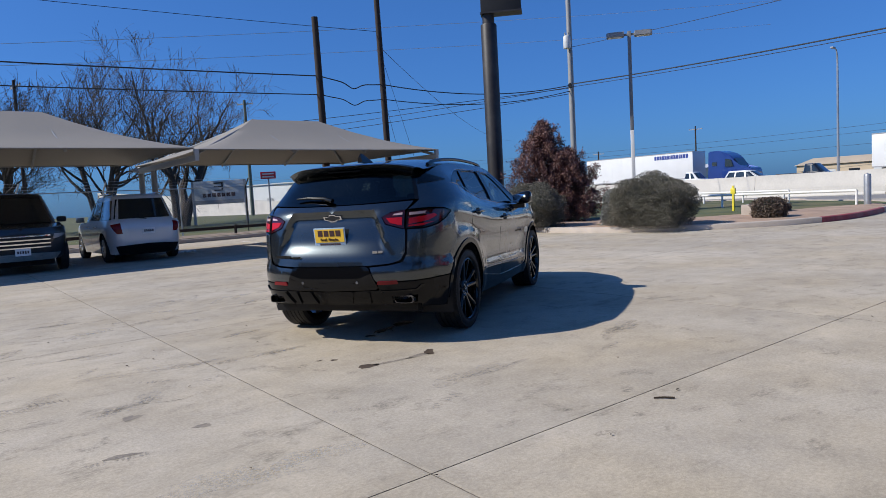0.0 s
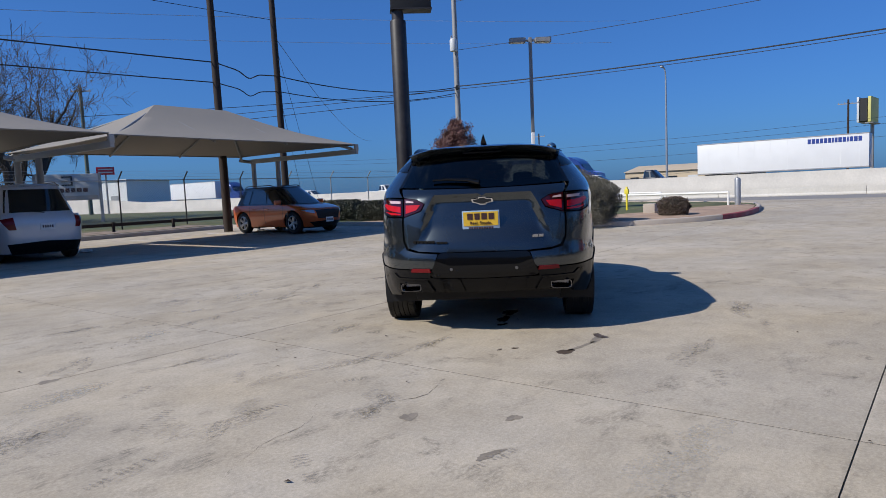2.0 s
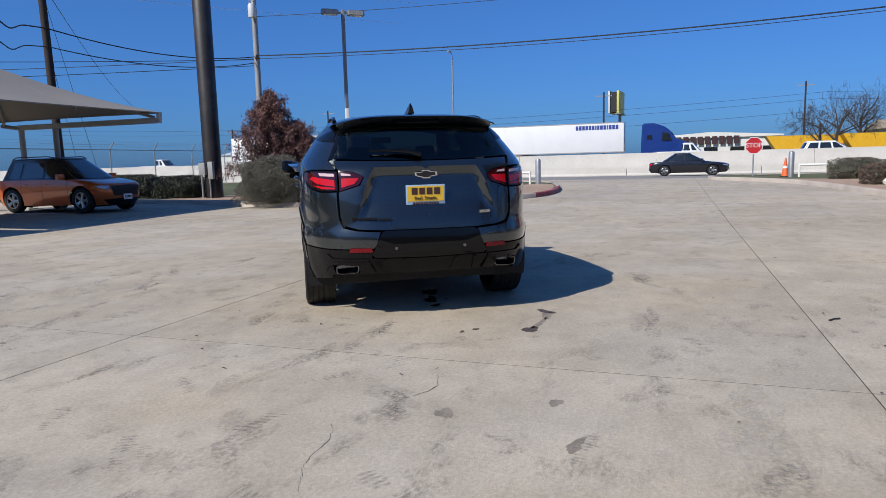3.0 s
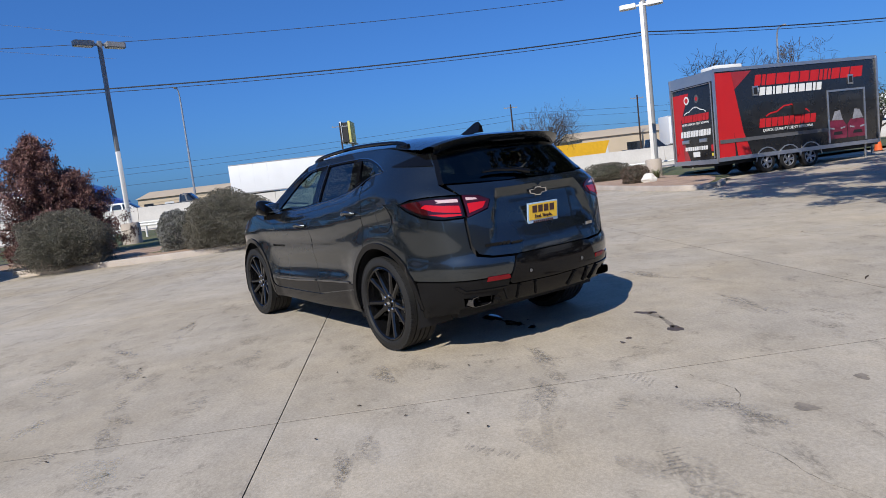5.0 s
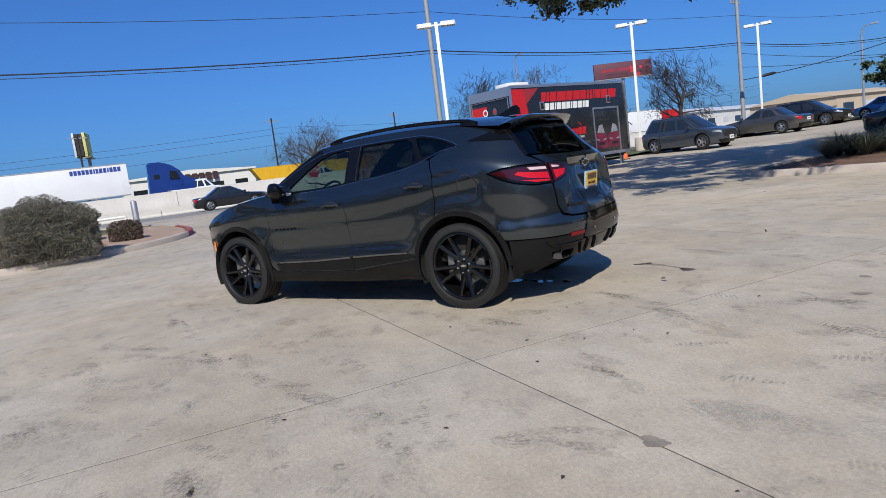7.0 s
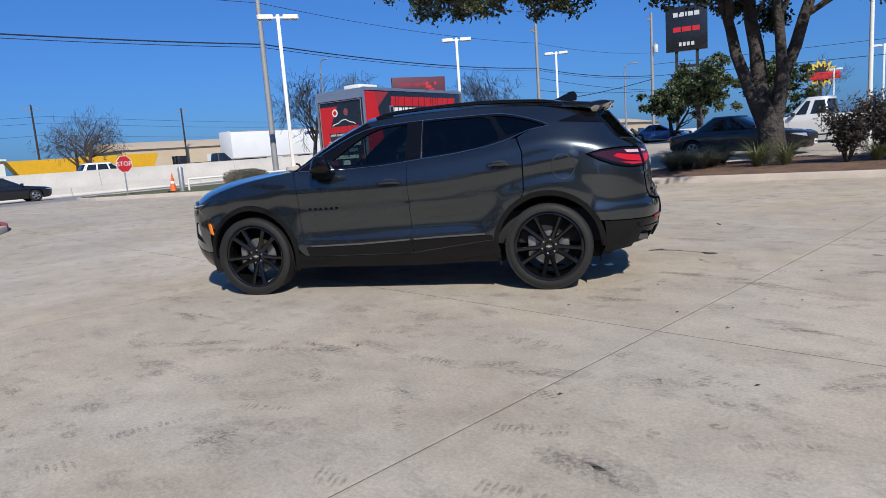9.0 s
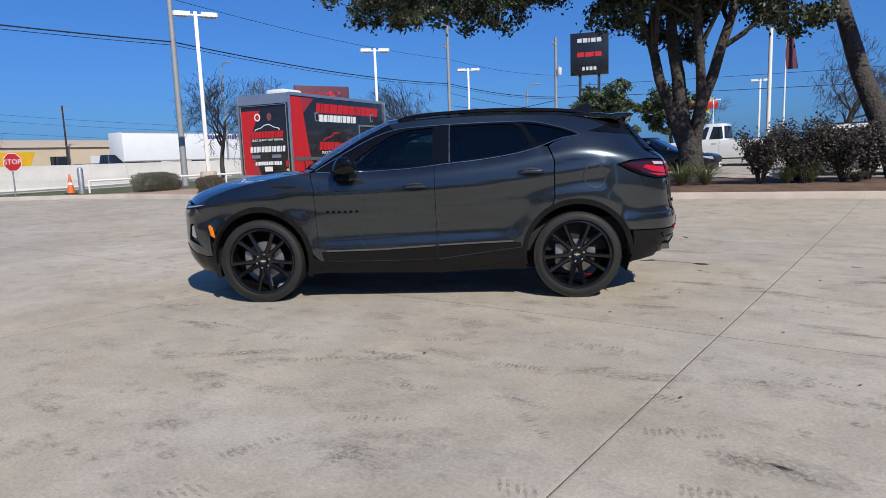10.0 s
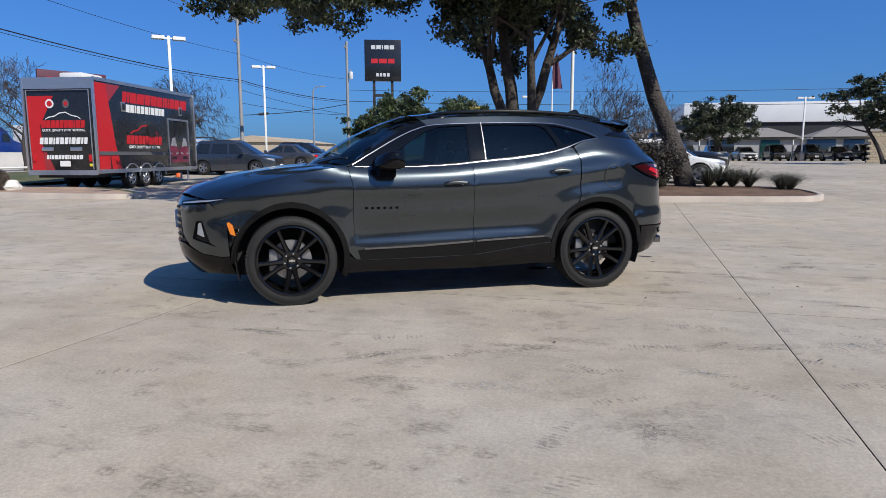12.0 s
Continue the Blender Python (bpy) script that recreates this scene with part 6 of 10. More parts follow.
# ---- the grey sport utility vehicle ----
def sculpt_suv(u, z, p):
    def bump(v, c, w):
        t = abs(v - c) / w
        return 0.0 if t >= 1 else (1 - t * t) ** 2
    d = 0.0
    # flared arches
    for ax in (1.41, -1.41):
        q = math.hypot(p.x - ax, z - 0.39)
        d += 0.016 * bump(q, 0.47, 0.17) if abs(u - p.x) < 0.3 else 0.0
    # hollow lower doors
    if -0.95 < u < 1.0:
        e = min(1.0, (u + 0.95) / 0.25, (1.0 - u) / 0.25)
        d -= 0.022 * e * bump(z, 0.62 - 0.03 * u, 0.16)
        d += 0.010 * e * bump(z, 0.50 - 0.035 * u, 0.05)
    # shoulder line along the side, rising over the rear wheel
    if -1.7 < u < 2.1:
        zl = smooth_table([(-1.7, 1.14), (-1.0, 1.06), (-0.3, 0.98), (0.6, 0.96), (1.4, 0.95), (2.1, 0.86)], u)
        d += 0.010 * bump(z, zl, 0.07)
        d -= 0.008 * bump(z, zl - 0.11, 0.09)
    # tailgate hollow round the number plate
    if u < -2.2 and 0.74 < z < 1.22:
        y = p.y
        half = 0.44 + (1.17 - z) * 0.36
        t = max(0.0, min(1.0, (half - y) / 0.05)) * max(0.0, min(1.0, (1.19 - z) / 0.035)) * max(0.0, min(1.0, (z - 0.76) / 0.2))
        d -= 0.052 * t * t * (3 - 2 * t)
    # bumper corner roll
    if u < -1.8:
        d += 0.014 * bump(z, 0.66, 0.11) * (1.0 if p.y > 0.42 else max(0.0, (p.y - 0.3) / 0.12))
    return d


suv_skin = Skin(
    lower=[(0.20, 0.885), (0.30, 0.925), (0.42, 0.948), (0.55, 0.955), (0.70, 0.955), (0.85, 0.965), (0.98, 0.972), (1.10, 0.965), (1.3, 0.955)],
    belt=[(-2.4, 1.245), (-2.0, 1.27), (-1.42, 1.33), (-1.08, 1.285), (-0.78, 1.235), (-0.28, 1.185), (0.2, 1.155), (0.7, 1.145), (1.2, 1.20), (2.4, 1.20)],
    roof=[(-2.4, 1.52), (-1.8, 1.545), (-1.3, 1.60), (-0.7, 1.62), (-0.08, 1.605), (0.24, 1.575), (0.9, 1.55)],
    w_belt=0.905, w_roof=0.69,
    rear=[(0.20, -2.13), (0.34, -2.27), (0.45, -2.34), (0.58, -2.38), (0.72, -2.365), (0.95, -2.335), (1.08, -2.31), (1.18, -2.275), (1.245, -2.205), (1.30, -2.14), (1.40, -2.055), (1.50, -1.975), (1.60, -1.88)],
    front=[(0.20, 2.18), (0.30, 2.29), (0.42, 2.36), (0.60, 2.385), (0.78, 2.385), (0.90, 2.35), (0.97, 2.28), (1.04, 2.12), (1.1, 1.95), (1.2, 1.7)],
    xr=-1.30, xf=1.10, nr=3.4, nf=2.9, sculpt=sculpt_suv)


def build_suv():
    S = suv_skin
    car = thing("sport_utility_vehicle", "dark grey metallic five-door sport utility vehicle with black wheels", "car", pose(4.757, 6.259, 0, 0, 0, 30.8))
    G = 0.0018
    ux, ur, uf = S.ux, S.ur, S.uf
    AF, AR, RA = 1.41, -1.41, 0.475
    ft_tab = [(0.93, 1.165), (1.15, 1.135), (1.48, 1.08), (1.84, 0.985), (2.06, 0.885)]
    def X(pts):
        return [(ux(x, z), z) for x, z in pts]
    fender_top = [(ux(x, smooth_table(ft_tab, x)), smooth_table(ft_tab, x)) for x in [2.06 - 1.13 * k / 16 for k in range(17)]]
    a_pillar = spline2([(0.93, 1.165), (0.72, 1.30), (0.48, 1.445), (0.24, 1.565)])
    roof_edge = spline2([(0.24, 1.565), (-0.08, 1.595), (-0.7, 1.61), (-1.3, 1.59), (-1.62, 1.555), (-1.80, 1.535)])
    # arches cut with an outer black ring
    def cut_f(a0, a1):
        return X(arc(AF, 0.39, RA, a0, a1, 20))
    def cut_r(a0, a1):
        return X(arc(AR, 0.39, RA, a0, a1, 20))
    rock = 0.345
    # front fender: from the bumper seam to the door
    fender = [(0.868 + G, 0.37)] + [(0.888 + G, 0.72), (0.889 + G, 1.0), (0.93, 1.165)] + fender_top[::-1][1:] + X([(1.97, 0.80), (1.915, 0.66)])
    fender += [q for q in cut_f(34, 173) if q[0] > 0.89]
    mirror_parts("front_fender", S, [fender], M_PAINT, car, "dark grey metallic fender")
    # doors, with window openings above the belt left to the frames
    belt = spline2([(0.70, 1.155), (0.2, 1.155), (-0.28, 1.195), (-0.78, 1.243), (-1.08, 1.31), (-1.205, 1.345)])
    def belt_z(x):
        return smooth_table([(-1.42, 1.395), (-1.205, 1.345), (-1.08, 1.31), (-0.78, 1.243), (-0.28, 1.195), (0.2, 1.155), (0.70, 1.15), (0.93, 1.155)], x)
    fd = [(0.86, 0.43), (0.885, 0.72), (0.885, 1.0), (0.90, 1.15)]
    front_door = [(0.870 - G, rock)] + [(0.888 - G, 0.72), (0.888 - G, 1.0), (0.922, 1.156)] + [(x, belt_z(x)) for x in (0.7, 0.45, 0.2, 0.0, -0.1, -0.185 + G)] + [(-0.185 + G, 1.0), (-0.19 + G, rock)]
    fdo = mirror_parts("front_door", S, [front_door], M_PAINT, car, "dark grey metallic front door")
    rear_door = [(-0.19 - G, rock), (-0.185 - G, 1.0), (-0.185 - G, belt_z(-0.185))] + [(x, belt_z(x)) for x in (-0.4, -0.6, -0.8, -1.0, -1.12)] + [(-1.165, 1.32), (-1.215, 1.20), (-1.215, 0.87)]
    arc_r = X(arc(AR, 0.39, RA, 62, 6, 16))
    rear_door += arc_r
    rdo = mirror_parts("rear_door", S, [rear_door], M_PAINT, car, "dark grey metallic rear door")
    # quarter panel wrapping round to the tailgate seam
    gate_y = 0.685
    lamp_side = [(ux(-1.76, 1.15), 1.15), (ux(-1.86, 1.10), 1.097), (ux(-1.97, 1.05), 1.052), (ux(-2.07, 1.03), 1.028), (ur(0.80, 1.02), 1.02), (ur(gate_y, 1.022), 1.022), (ur(gate_y, 1.165), 1.168), (ur(0.80, 1.175), 1.178), (ux(-2.0, 1.175), 1.178), (ux(-1.87, 1.17), 1.170)]
    q_top = X([(-1.225, 1.355), (-1.30, 1.385), (-1.42, 1.412), (-1.55, 1.445), (-1.68, 1.48), (-1.80, 1.53)])
    glass_edge = [(ur(0.615, 1.50), 1.505), (ur(0.665, 1.40), 1.40), (ur(0.715, 1.30), 1.30), (ur(0.735, 1.265), 1.262)]
    quarter = [(-1.225, 0.875), (-1.225, 1.20), (-1.18, 1.325)] + q_top + glass_edge
    quarter += [(ur(gate_y + 0.012, 1.17), 1.185), (ur(0.80, 1.175), 1.190), (ux(-2.0, 1.175), 1.190), (ux(-1.87, 1.17), 1.182), (ux(-1.74, 1.15), 1.150), (ux(-1.855, 1.09), 1.085), (ux(-1.965, 1.04), 1.040), (ux(-2.07, 1.02), 1.016), (ur(0.80, 1.01), 1.008), (ur(gate_y + 0.012, 1.01), 1.010)]
    quarter += [(ur(gate_y + 0.012, 0.90), 0.90), (ur(gate_y + 0.005, 0.80), 0.80), (ur(0.66, 0.735), 0.735), (ur(0.56, 0.712), 0.712), (ur(0.385, 0.70), 0.70), (ur(0.42, 0.60), 0.60), (ur(0.44, 0.578), 0.578)]
    quarter += [(ur(0.75, 0.575), 0.575), (ux(-2.1, 0.575), 0.578), (ux(-1.885, 0.585), 0.585)]
    quarter += X(arc(AR, 0.39, RA, 155, 64, 18))
    mirror_parts("quarter_panel", S, [quarter], M_PAINT, car, "dark grey metallic rear quarter", step=0.035)
    # fuel flap
    flap = [(ux(-1.56, 1.06) + 0.098 * math.cos(a * math.pi / 16), 1.06 + 0.100 * math.sin(a * math.pi / 16)) for a in range(32)]
    part("fuel_flap", skin_bm(S, [flap], 0.03, 0.004, 0.006, (1,)), M_PAINT, car, "round fuel flap")
    rim = [(ux(-1.56, 1.06) + 0.104 * math.cos(a * math.pi / 16), 1.06 + 0.106 * math.sin(a * math.pi / 16)) for a in range(32)]
    part("flap_seam", skin_bm(S, [rim, flap], 0.03, 0.005, 0.0, (1,)), M_BLACK, car)
    # upper frames: A pillar and roof side, B and C pillars
    dlo_front = [(0.645, 1.178), (0.50, 1.275), (0.36, 1.375), (0.22, 1.458), (0.08, 1.505), (-0.165, 1.522), (-0.165, 1.207), (0.1, 1.182), (0.4, 1.176)]
    dlo_rear = [(-0.325, 1.526), (-0.53, 1.532), (-0.86, 1.532), (-0.93, 1.50), (-1.00, 1.38), (-1.02, 1.325), (-0.85, 1.272), (-0.6, 1.243), (-0.325, 1.215)]
    dlo_quart = [(-0.955, 1.53), (-1.08, 1.518), (-1.22, 1.485), (-1.36, 1.437), (-1.43, 1.408), (-1.30, 1.385), (-1.16, 1.362), (-1.085, 1.352)]
    chrome_top = [(0.885, 1.172), (0.66, 1.302), (0.45, 1.415), (0.28, 1.486), (0.10, 1.524), (-0.4, 1.545), (-0.93, 1.548), (-1.08, 1.535), (-1.22, 1.502), (-1.37, 1.452), (-1.45, 1.414)]
    belt_pts = [(0.885, 1.160)] + [(x, belt_z(x) + 0.004) for x in (0.6, 0.3, 0.0, -0.28, -0.6, -0.9, -1.1)] + [(-1.22, 1.363), (-1.30, 1.388), (-1.44, 1.408)]
    mirror_parts("window_frame", S, [X(belt_pts + chrome_top[::-1]), X(dlo_front), X(dlo_rear), X(dlo_quart)], M_GLOSSBLACK, car, "gloss black window frames", step=0.04)
    mirror_parts("pillar_trim", S, [X(a_pillar + [(0.20, 1.53)] + chrome_top[:4][::-1])], M_GLOSSBLACK, car, "gloss black front pillar", step=0.04)
    mirror_parts("roof_side", S, [X([(0.205, 1.525)] + chrome_top[4:] + [(-1.55, 1.448), (-1.68, 1.485), (-1.79, 1.53)] + roof_edge[::-1])], M_PAINT_ROOF, car, "dark grey metallic roof side", step=0.04)
    for nm, outline, gm, lb in (("front_window", dlo_front, M_GLASS_FRONT, "tinted front door glass"), ("rear_window", dlo_rear, M_GLASS_DARK, "black privacy glass"), ("quarter_window", dlo_quart, M_GLASS_DARK, "black privacy glass")):
        mirror_parts(nm, S, [X(outline)], gm, car, lb, off=-0.008, thick=0.0, step=0.06)
    # bright strip along the belt and over the windows
    mirror_parts("bright_strip", S, [strip(X(spline2(belt_pts, 3)), 0.0045)], M_BRIGHT, car, "satin bright window strip", off=0.004, thick=0.004, step=0.05)
    mirror_parts("bright_strip", S, [strip(X(spline2(chrome_top, 3)), 0.0055)], M_BRIGHT, car, "satin bright window strip", off=0.004, thick=0.004, step=0.05)
    mirror_parts("door_pillar_trim", S, [[(-0.178, 1.212), (-0.178, 1.525), (-0.312, 1.528), (-0.312, 1.218)]], M_GLOSSBLACK, car, off=0.004, thick=0.004)
    mirror_parts("door_pillar_trim", S, [[(-0.93, 1.528), (-0.945, 1.50), (-1.03, 1.335), (-1.07, 1.352), (-0.975, 1.52)]], M_GLOSSBLACK, car, off=0.003, thick=0.004)
    mirror_parts("bright_strip", S, [[(-0.312, 1.212), (-0.312, 1.545), (-0.317, 1.545), (-0.317, 1.212)]], M_BRIGHTDARK, car, "dull bright pillar strip", off=0.009, thick=0.004)
    # inner dark shell closes the seams
    shell = [(2.0, 0.30), (1.9, 0.66), (1.97, 0.8)] + [(1.98, 0.88)] + [(1.84, 0.97), (1.48, 1.06), (1.15, 1.12)] + [(0.90, 1.15)] + [(x, belt_z(x)) for x in (0.6, 0.2, -0.2, -0.6, -1.0)] + [(-1.25, 1.34), (-1.5, 1.40), (-1.75, 1.45)]
    shell += [(ur(0.72, 1.25), 1.25), (ur(0.66, 1.0), 1.0), (ur(0.66, 0.6), 0.6), (ur(0.66, 0.42), 0.42), (-1.95, 0.42)]
    shell = [(ux(x, z), z) if x > 1.1 else (x, z) for x, z in shell]
    shell += X(arc(AR, 0.39, 0.50, 165, 5, 18)) + X(arc(AF, 0.39, 0.50, 175, 15, 18))
    mirror_parts("inner_shell", S, [shell], M_INNER, car, off=-0.028, thick=0.0, step=0.08)
    # black lower trim: arch rings, rocker, lower bumper
    ring_f = arc(AF, 0.39, RA + 0.006, 200, -2, 26) + arc(AF, 0.39, 0.436, -2, 198, 26)
    ring_r = arc(AR, 0.39, RA + 0.006, 182, -12, 26) + arc(AR, 0.39, 0.436, -10, 182, 26)
    mirror_parts("wheel_arch_trim", S, [X(ring_f)], M_CLAD, car, "black wheel arch trim", off=0.010, step=0.035)
    mirror_parts("wheel_arch_trim", S, [X(ring_r)], M_CLAD, car, "black wheel arch trim", off=0.010, step=0.035)
    rocker = [(1.00, 0.26), (0.93, 0.30), (0.955, 0.428), (0.88, 0.375), (0.80, 0.356), (0.2, 0.356), (-0.22, 0.362), (-0.93, 0.455), (-0.955, 0.47), (-0.965, 0.30), (-1.0, 0.27), (-0.2, 0.245)]
    mirror_parts("rocker_trim", S, [rocker], M_GLOSSBLACK, car, "gloss black lower sill trim", off=0.008)
    lower_skirt = [(0.83, 0.362), (0.855, 0.45), (0.80, 0.455), (0.3, 0.461), (-0.17, 0.485), (-0.186, 0.485), (-0.186, 0.368)]
    mirror_parts("door_skirt", S, [lower_skirt], M_CLAD, car, "gloss black lower door skirt", off=0.004, thick=0.004, step=0.05)
    lower_skirt = [(-0.194, 0.369), (-0.194, 0.487), (-0.5, 0.499), (-0.86, 0.508), (-0.925, 0.50), (-0.93, 0.462)]
    mirror_parts("door_skirt", S, [lower_skirt], M_CLAD, car, "gloss black lower door skirt", off=0.004, thick=0.004, step=0.05)
    mirror_parts("sill_strip", S, [strip([(0.80, 0.462), (0.3, 0.468), (-0.17, 0.492)], 0.014)], M_BRIGHTDARK, car, "dull bright sill strip", off=0.012, thick=0.006)
    mirror_parts("sill_strip", S, [strip([(-0.21, 0.494), (-0.5, 0.506), (-0.86, 0.515)], 0.014)], M_BRIGHTDARK, car, "dull bright sill strip", off=0.012, thick=0.006)
    # tailgate
    uc = S.u_rear
    gate = [(uc, 0.716), (ur(0.36, 0.715), 0.716), (ur(0.55, 0.727), 0.727), (ur(0.64, 0.752), 0.752), (ur(gate_y - 0.008, 0.82), 0.82), (ur(gate_y - 0.006, 0.9), 0.9), (ur(gate_y - 0.006, 1.01), 1.010), (ur(0.52, 1.06), 1.06), (ur(0.485, 1.125), 1.125), (ur(0.56, 1.16), 1.165), (ur(gate_y - 0.006, 1.18), 1.182), (ur(0.70, 1.255), 1.255), (ur(0.5, 1.25), 1.246), (ur(0.25, 1.24), 1.240), (uc, 1.238)]
    tg = part("tailgate", skin_bm(S, [gate], 0.03, 0.0, 0.02, (1, -1), True), M_PAINT, car, "dark grey metallic tailgate")
    rg = [(uc, 1.246), (ur(0.25, 1.247), 1.247), (ur(0.5, 1.256), 1.256), (ur(0.705, 1.268), 1.268), (ur(0.675, 1.33), 1.33), (ur(0.64, 1.40), 1.40), (ur(0.592, 1.50), 1.50), (ur(0.3, 1.515), 1.515), (uc, 1.52)]
    part("rear_glass", skin_bm(S, [rg], 0.05, 0.002, 0.0, (1, -1), True), M_GLASS_DARK, tg, "black privacy rear glass")
    # dark frame between rear glass and quarter
    fr = [(ur(0.705, 1.268), 1.268), (ur(0.735, 1.262), 1.262), (ur(0.715, 1.30), 1.30), (ur(0.665, 1.40), 1.40), (ur(0.615, 1.505), 1.505), (ur(0.592, 1.50), 1.50), (ur(0.64, 1.40), 1.40), (ur(0.675, 1.33), 1.33)]
    mirror_parts("glass_frame", S, [fr], M_GLOSSBLACK, car, off=0.002, thick=0.01, step=0.04)
    fin_side = [(ux(-1.53, 1.438), 1.438), (ux(-1.68, 1.478), 1.478), (ux(-1.79, 1.526), 1.526), (ur(0.63, 1.50), 1.50), (ur(0.668, 1.405), 1.405), (ux(-1.78, 1.415), 1.415)]
    mirror_parts("pillar_fin", S, [fin_side], M_GLOSSBLACK, car, "gloss black fin between spoiler and rear glass", off=0.005, thick=0.006, step=0.04)
    # tail lamps
    for s in (1, -1):
        lamp = new("tail_lamp")
        lamp.parent = car
        tagged(lamp, "red wrap-round tail lamp with dark lower edge")
        part("housing", skin_bm(S, [lamp_side], 0.03, 0.004, 0.02, (s,)), M_GLOSSBLACK, lamp, "gloss black lamp rim")
        lens = [(ux(-1.79, 1.147), 1.147), (ux(-1.88, 1.112), 1.108), (ux(-1.98, 1.068), 1.068), (ux(-2.07, 1.046), 1.044), (ur(0.80, 1.036), 1.034), (ur(gate_y + 0.012, 1.036), 1.034), (ur(gate_y + 0.012, 1.157), 1.158), (ur(0.80, 1.163), 1.166), (ux(-2.0, 1.165), 1.166), (ux(-1.88, 1.16), 1.160)]
        part("lens", skin_bm(S, [lens], 0.03, 0.006, 0.003, (s,)), M_TAILDARK, lamp, "dark red lens")
        glow = [(ux(-1.97, 1.12), 1.115), (ux(-2.06, 1.085), 1.08), (ur(0.80, 1.07), 1.07), (ur(gate_y + 0.02, 1.055), 1.055), (ur(gate_y + 0.02, 1.105), 1.105), (ur(0.8, 1.118), 1.118), (ux(-2.0, 1.135), 1.135)]
        part("reflector", skin_bm(S, [glow], 0.03, 0.008, 0.004, (s,)), M_TAILRED, lamp, "bright red reflector")
        low = [(ux(-2.02, 1.07), 1.064), (ux(-2.09, 1.05), 1.046), (ur(0.8, 1.038), 1.036), (ur(gate_y + 0.02, 1.035), 1.034), (ur(gate_y + 0.02, 1.045), 1.046), (ur(0.8, 1.055), 1.056)]
        part("reflector", skin_bm(S, [low], 0.03, 0.008, 0.004, (s,)), M_TAILRED, lamp, "bright red reflector")
        pale = [(ux(-2.08, 1.145), 1.143), (ur(0.82, 1.138), 1.138), (ur(gate_y + 0.02, 1.130), 1.130), (ur(gate_y + 0.02, 1.150), 1.152), (ur(0.82, 1.157), 1.160), (ux(-2.06, 1.16), 1.160)]
        part("clear_strip", skin_bm(S, [pale], 0.03, 0.009, 0.004, (s,)), M_TAILPALE, lamp, "pale reversing strip")
        inner = [(ur(gate_y - 0.014, 1.018), 1.018), (ur(0.525, 1.067), 1.067), (ur(0.493, 1.124), 1.124), (ur(0.56, 1.156), 1.158), (ur(gate_y - 0.014, 1.172), 1.174)]
        part("inner_lamp", skin_bm(S, [inner], 0.03, 0.006, 0.02, (s,)), M_TAILDARK, lamp, "inner lamp on the tailgate")
        g2 = [(ur(gate_y - 0.03, 1.045), 1.045), (ur(0.56, 1.075), 1.072), (ur(0.525, 1.115), 1.115), (ur(gate_y - 0.03, 1.115), 1.115)]
        part("inner_reflector", skin_bm(S, [g2], 0.03, 0.010, 0.004, (s,)), M_TAILRED, lamp, "bright red reflector")
        g3 = [(ur(gate_y - 0.03, 1.136), 1.136), (ur(0.58, 1.134), 1.134), (ur(0.59, 1.146), 1.146), (ur(gate_y - 0.03, 1.156), 1.156)]
        part("inner_clear_strip", skin_bm(S, [g3], 0.03, 0.010, 0.004, (s,)), M_TAILPALE, lamp)
        # rear reflector in the bumper
        rf = [(ur(0.445, 0.562), 0.552), (ur(0.62, 0.562), 0.552), (ur(0.61, 0.585), 0.58), (ur(0.455, 0.585), 0.58)]
        part("bumper_reflector", skin_bm(S, [rf], 0.03, 0.012, 0.01, (s,)), M_REFLECT, car, "red bumper reflector")
    # gloss black pad under the tailgate and lower bumper
    pad = [(uc, 0.50), (ur(0.43, 0.51), 0.51), (ur(0.452, 0.53), 0.53), (ur(0.375, 0.695), 0.695), (ur(0.35, 0.708), 0.710), (uc, 0.708)]
    pd = part("bumper_pad", skin_bm(S, [pad], 0.035, 0.012, 0.03, (1, -1), True), M_GLOSSBLACK, car, "gloss black bumper pad")
    for s in (1, -1):
        c = S.at(ur(0.27, 0.585), 0.575, 0.014)
        bm = bmesh.new()
        add_lathe(bm, [(0.0, 0.004), (0.011, 0.004), (0.013, 0.0)], 14, Matrix.Translation((c.x, c.y * s, c.z)) @ Matrix.Rotation(radians(-90), 4, "Y"))
        part("parking_sensor", bm, M_BRIGHTDARK, pd)
    low = [(uc, 0.37), (ur(0.45, 0.375), 0.375), (ur(0.75, 0.36), 0.36), (ux(-2.1, 0.33), 0.33), (ux(-1.86, 0.31), 0.31), (ux(-1.885, 0.39), 0.39), (ux(-1.88, 0.575), 0.575), (ux(-2.1, 0.57), 0.568), (ur(0.75, 0.565), 0.565), (ur(0.45, 0.568), 0.566), (ur(0.455, 0.50), 0.50), (uc, 0.49)]
    exh = [(ur(0.545, 0.40), 0.376), (ur(0.73, 0.40), 0.378), (ur(0.745, 0.44), 0.444), (ur(0.55, 0.44), 0.444)]
    part("lower_bumper", skin_bm(S, [low, exh], 0.035, 0.006, 0.04, (1, -1), True), M_CLAD, car, "black lower rear bumper")
    # raised ribs of the diffuser
    for y0, y1 in ((0.42, 0.50), (0.16, 0.22), (0.34, 0.37)):
        mirror_parts("diffuser_rib", S, [[(ur(y0, 0.385), 0.385), (ur(y0 + 0.02, 0.385), 0.385), (ur(y1, 0.488), 0.488), (ur(y1 - 0.02, 0.488), 0.488)]], M_CLAD, car, off=0.022, thick=0.025, step=0.04)
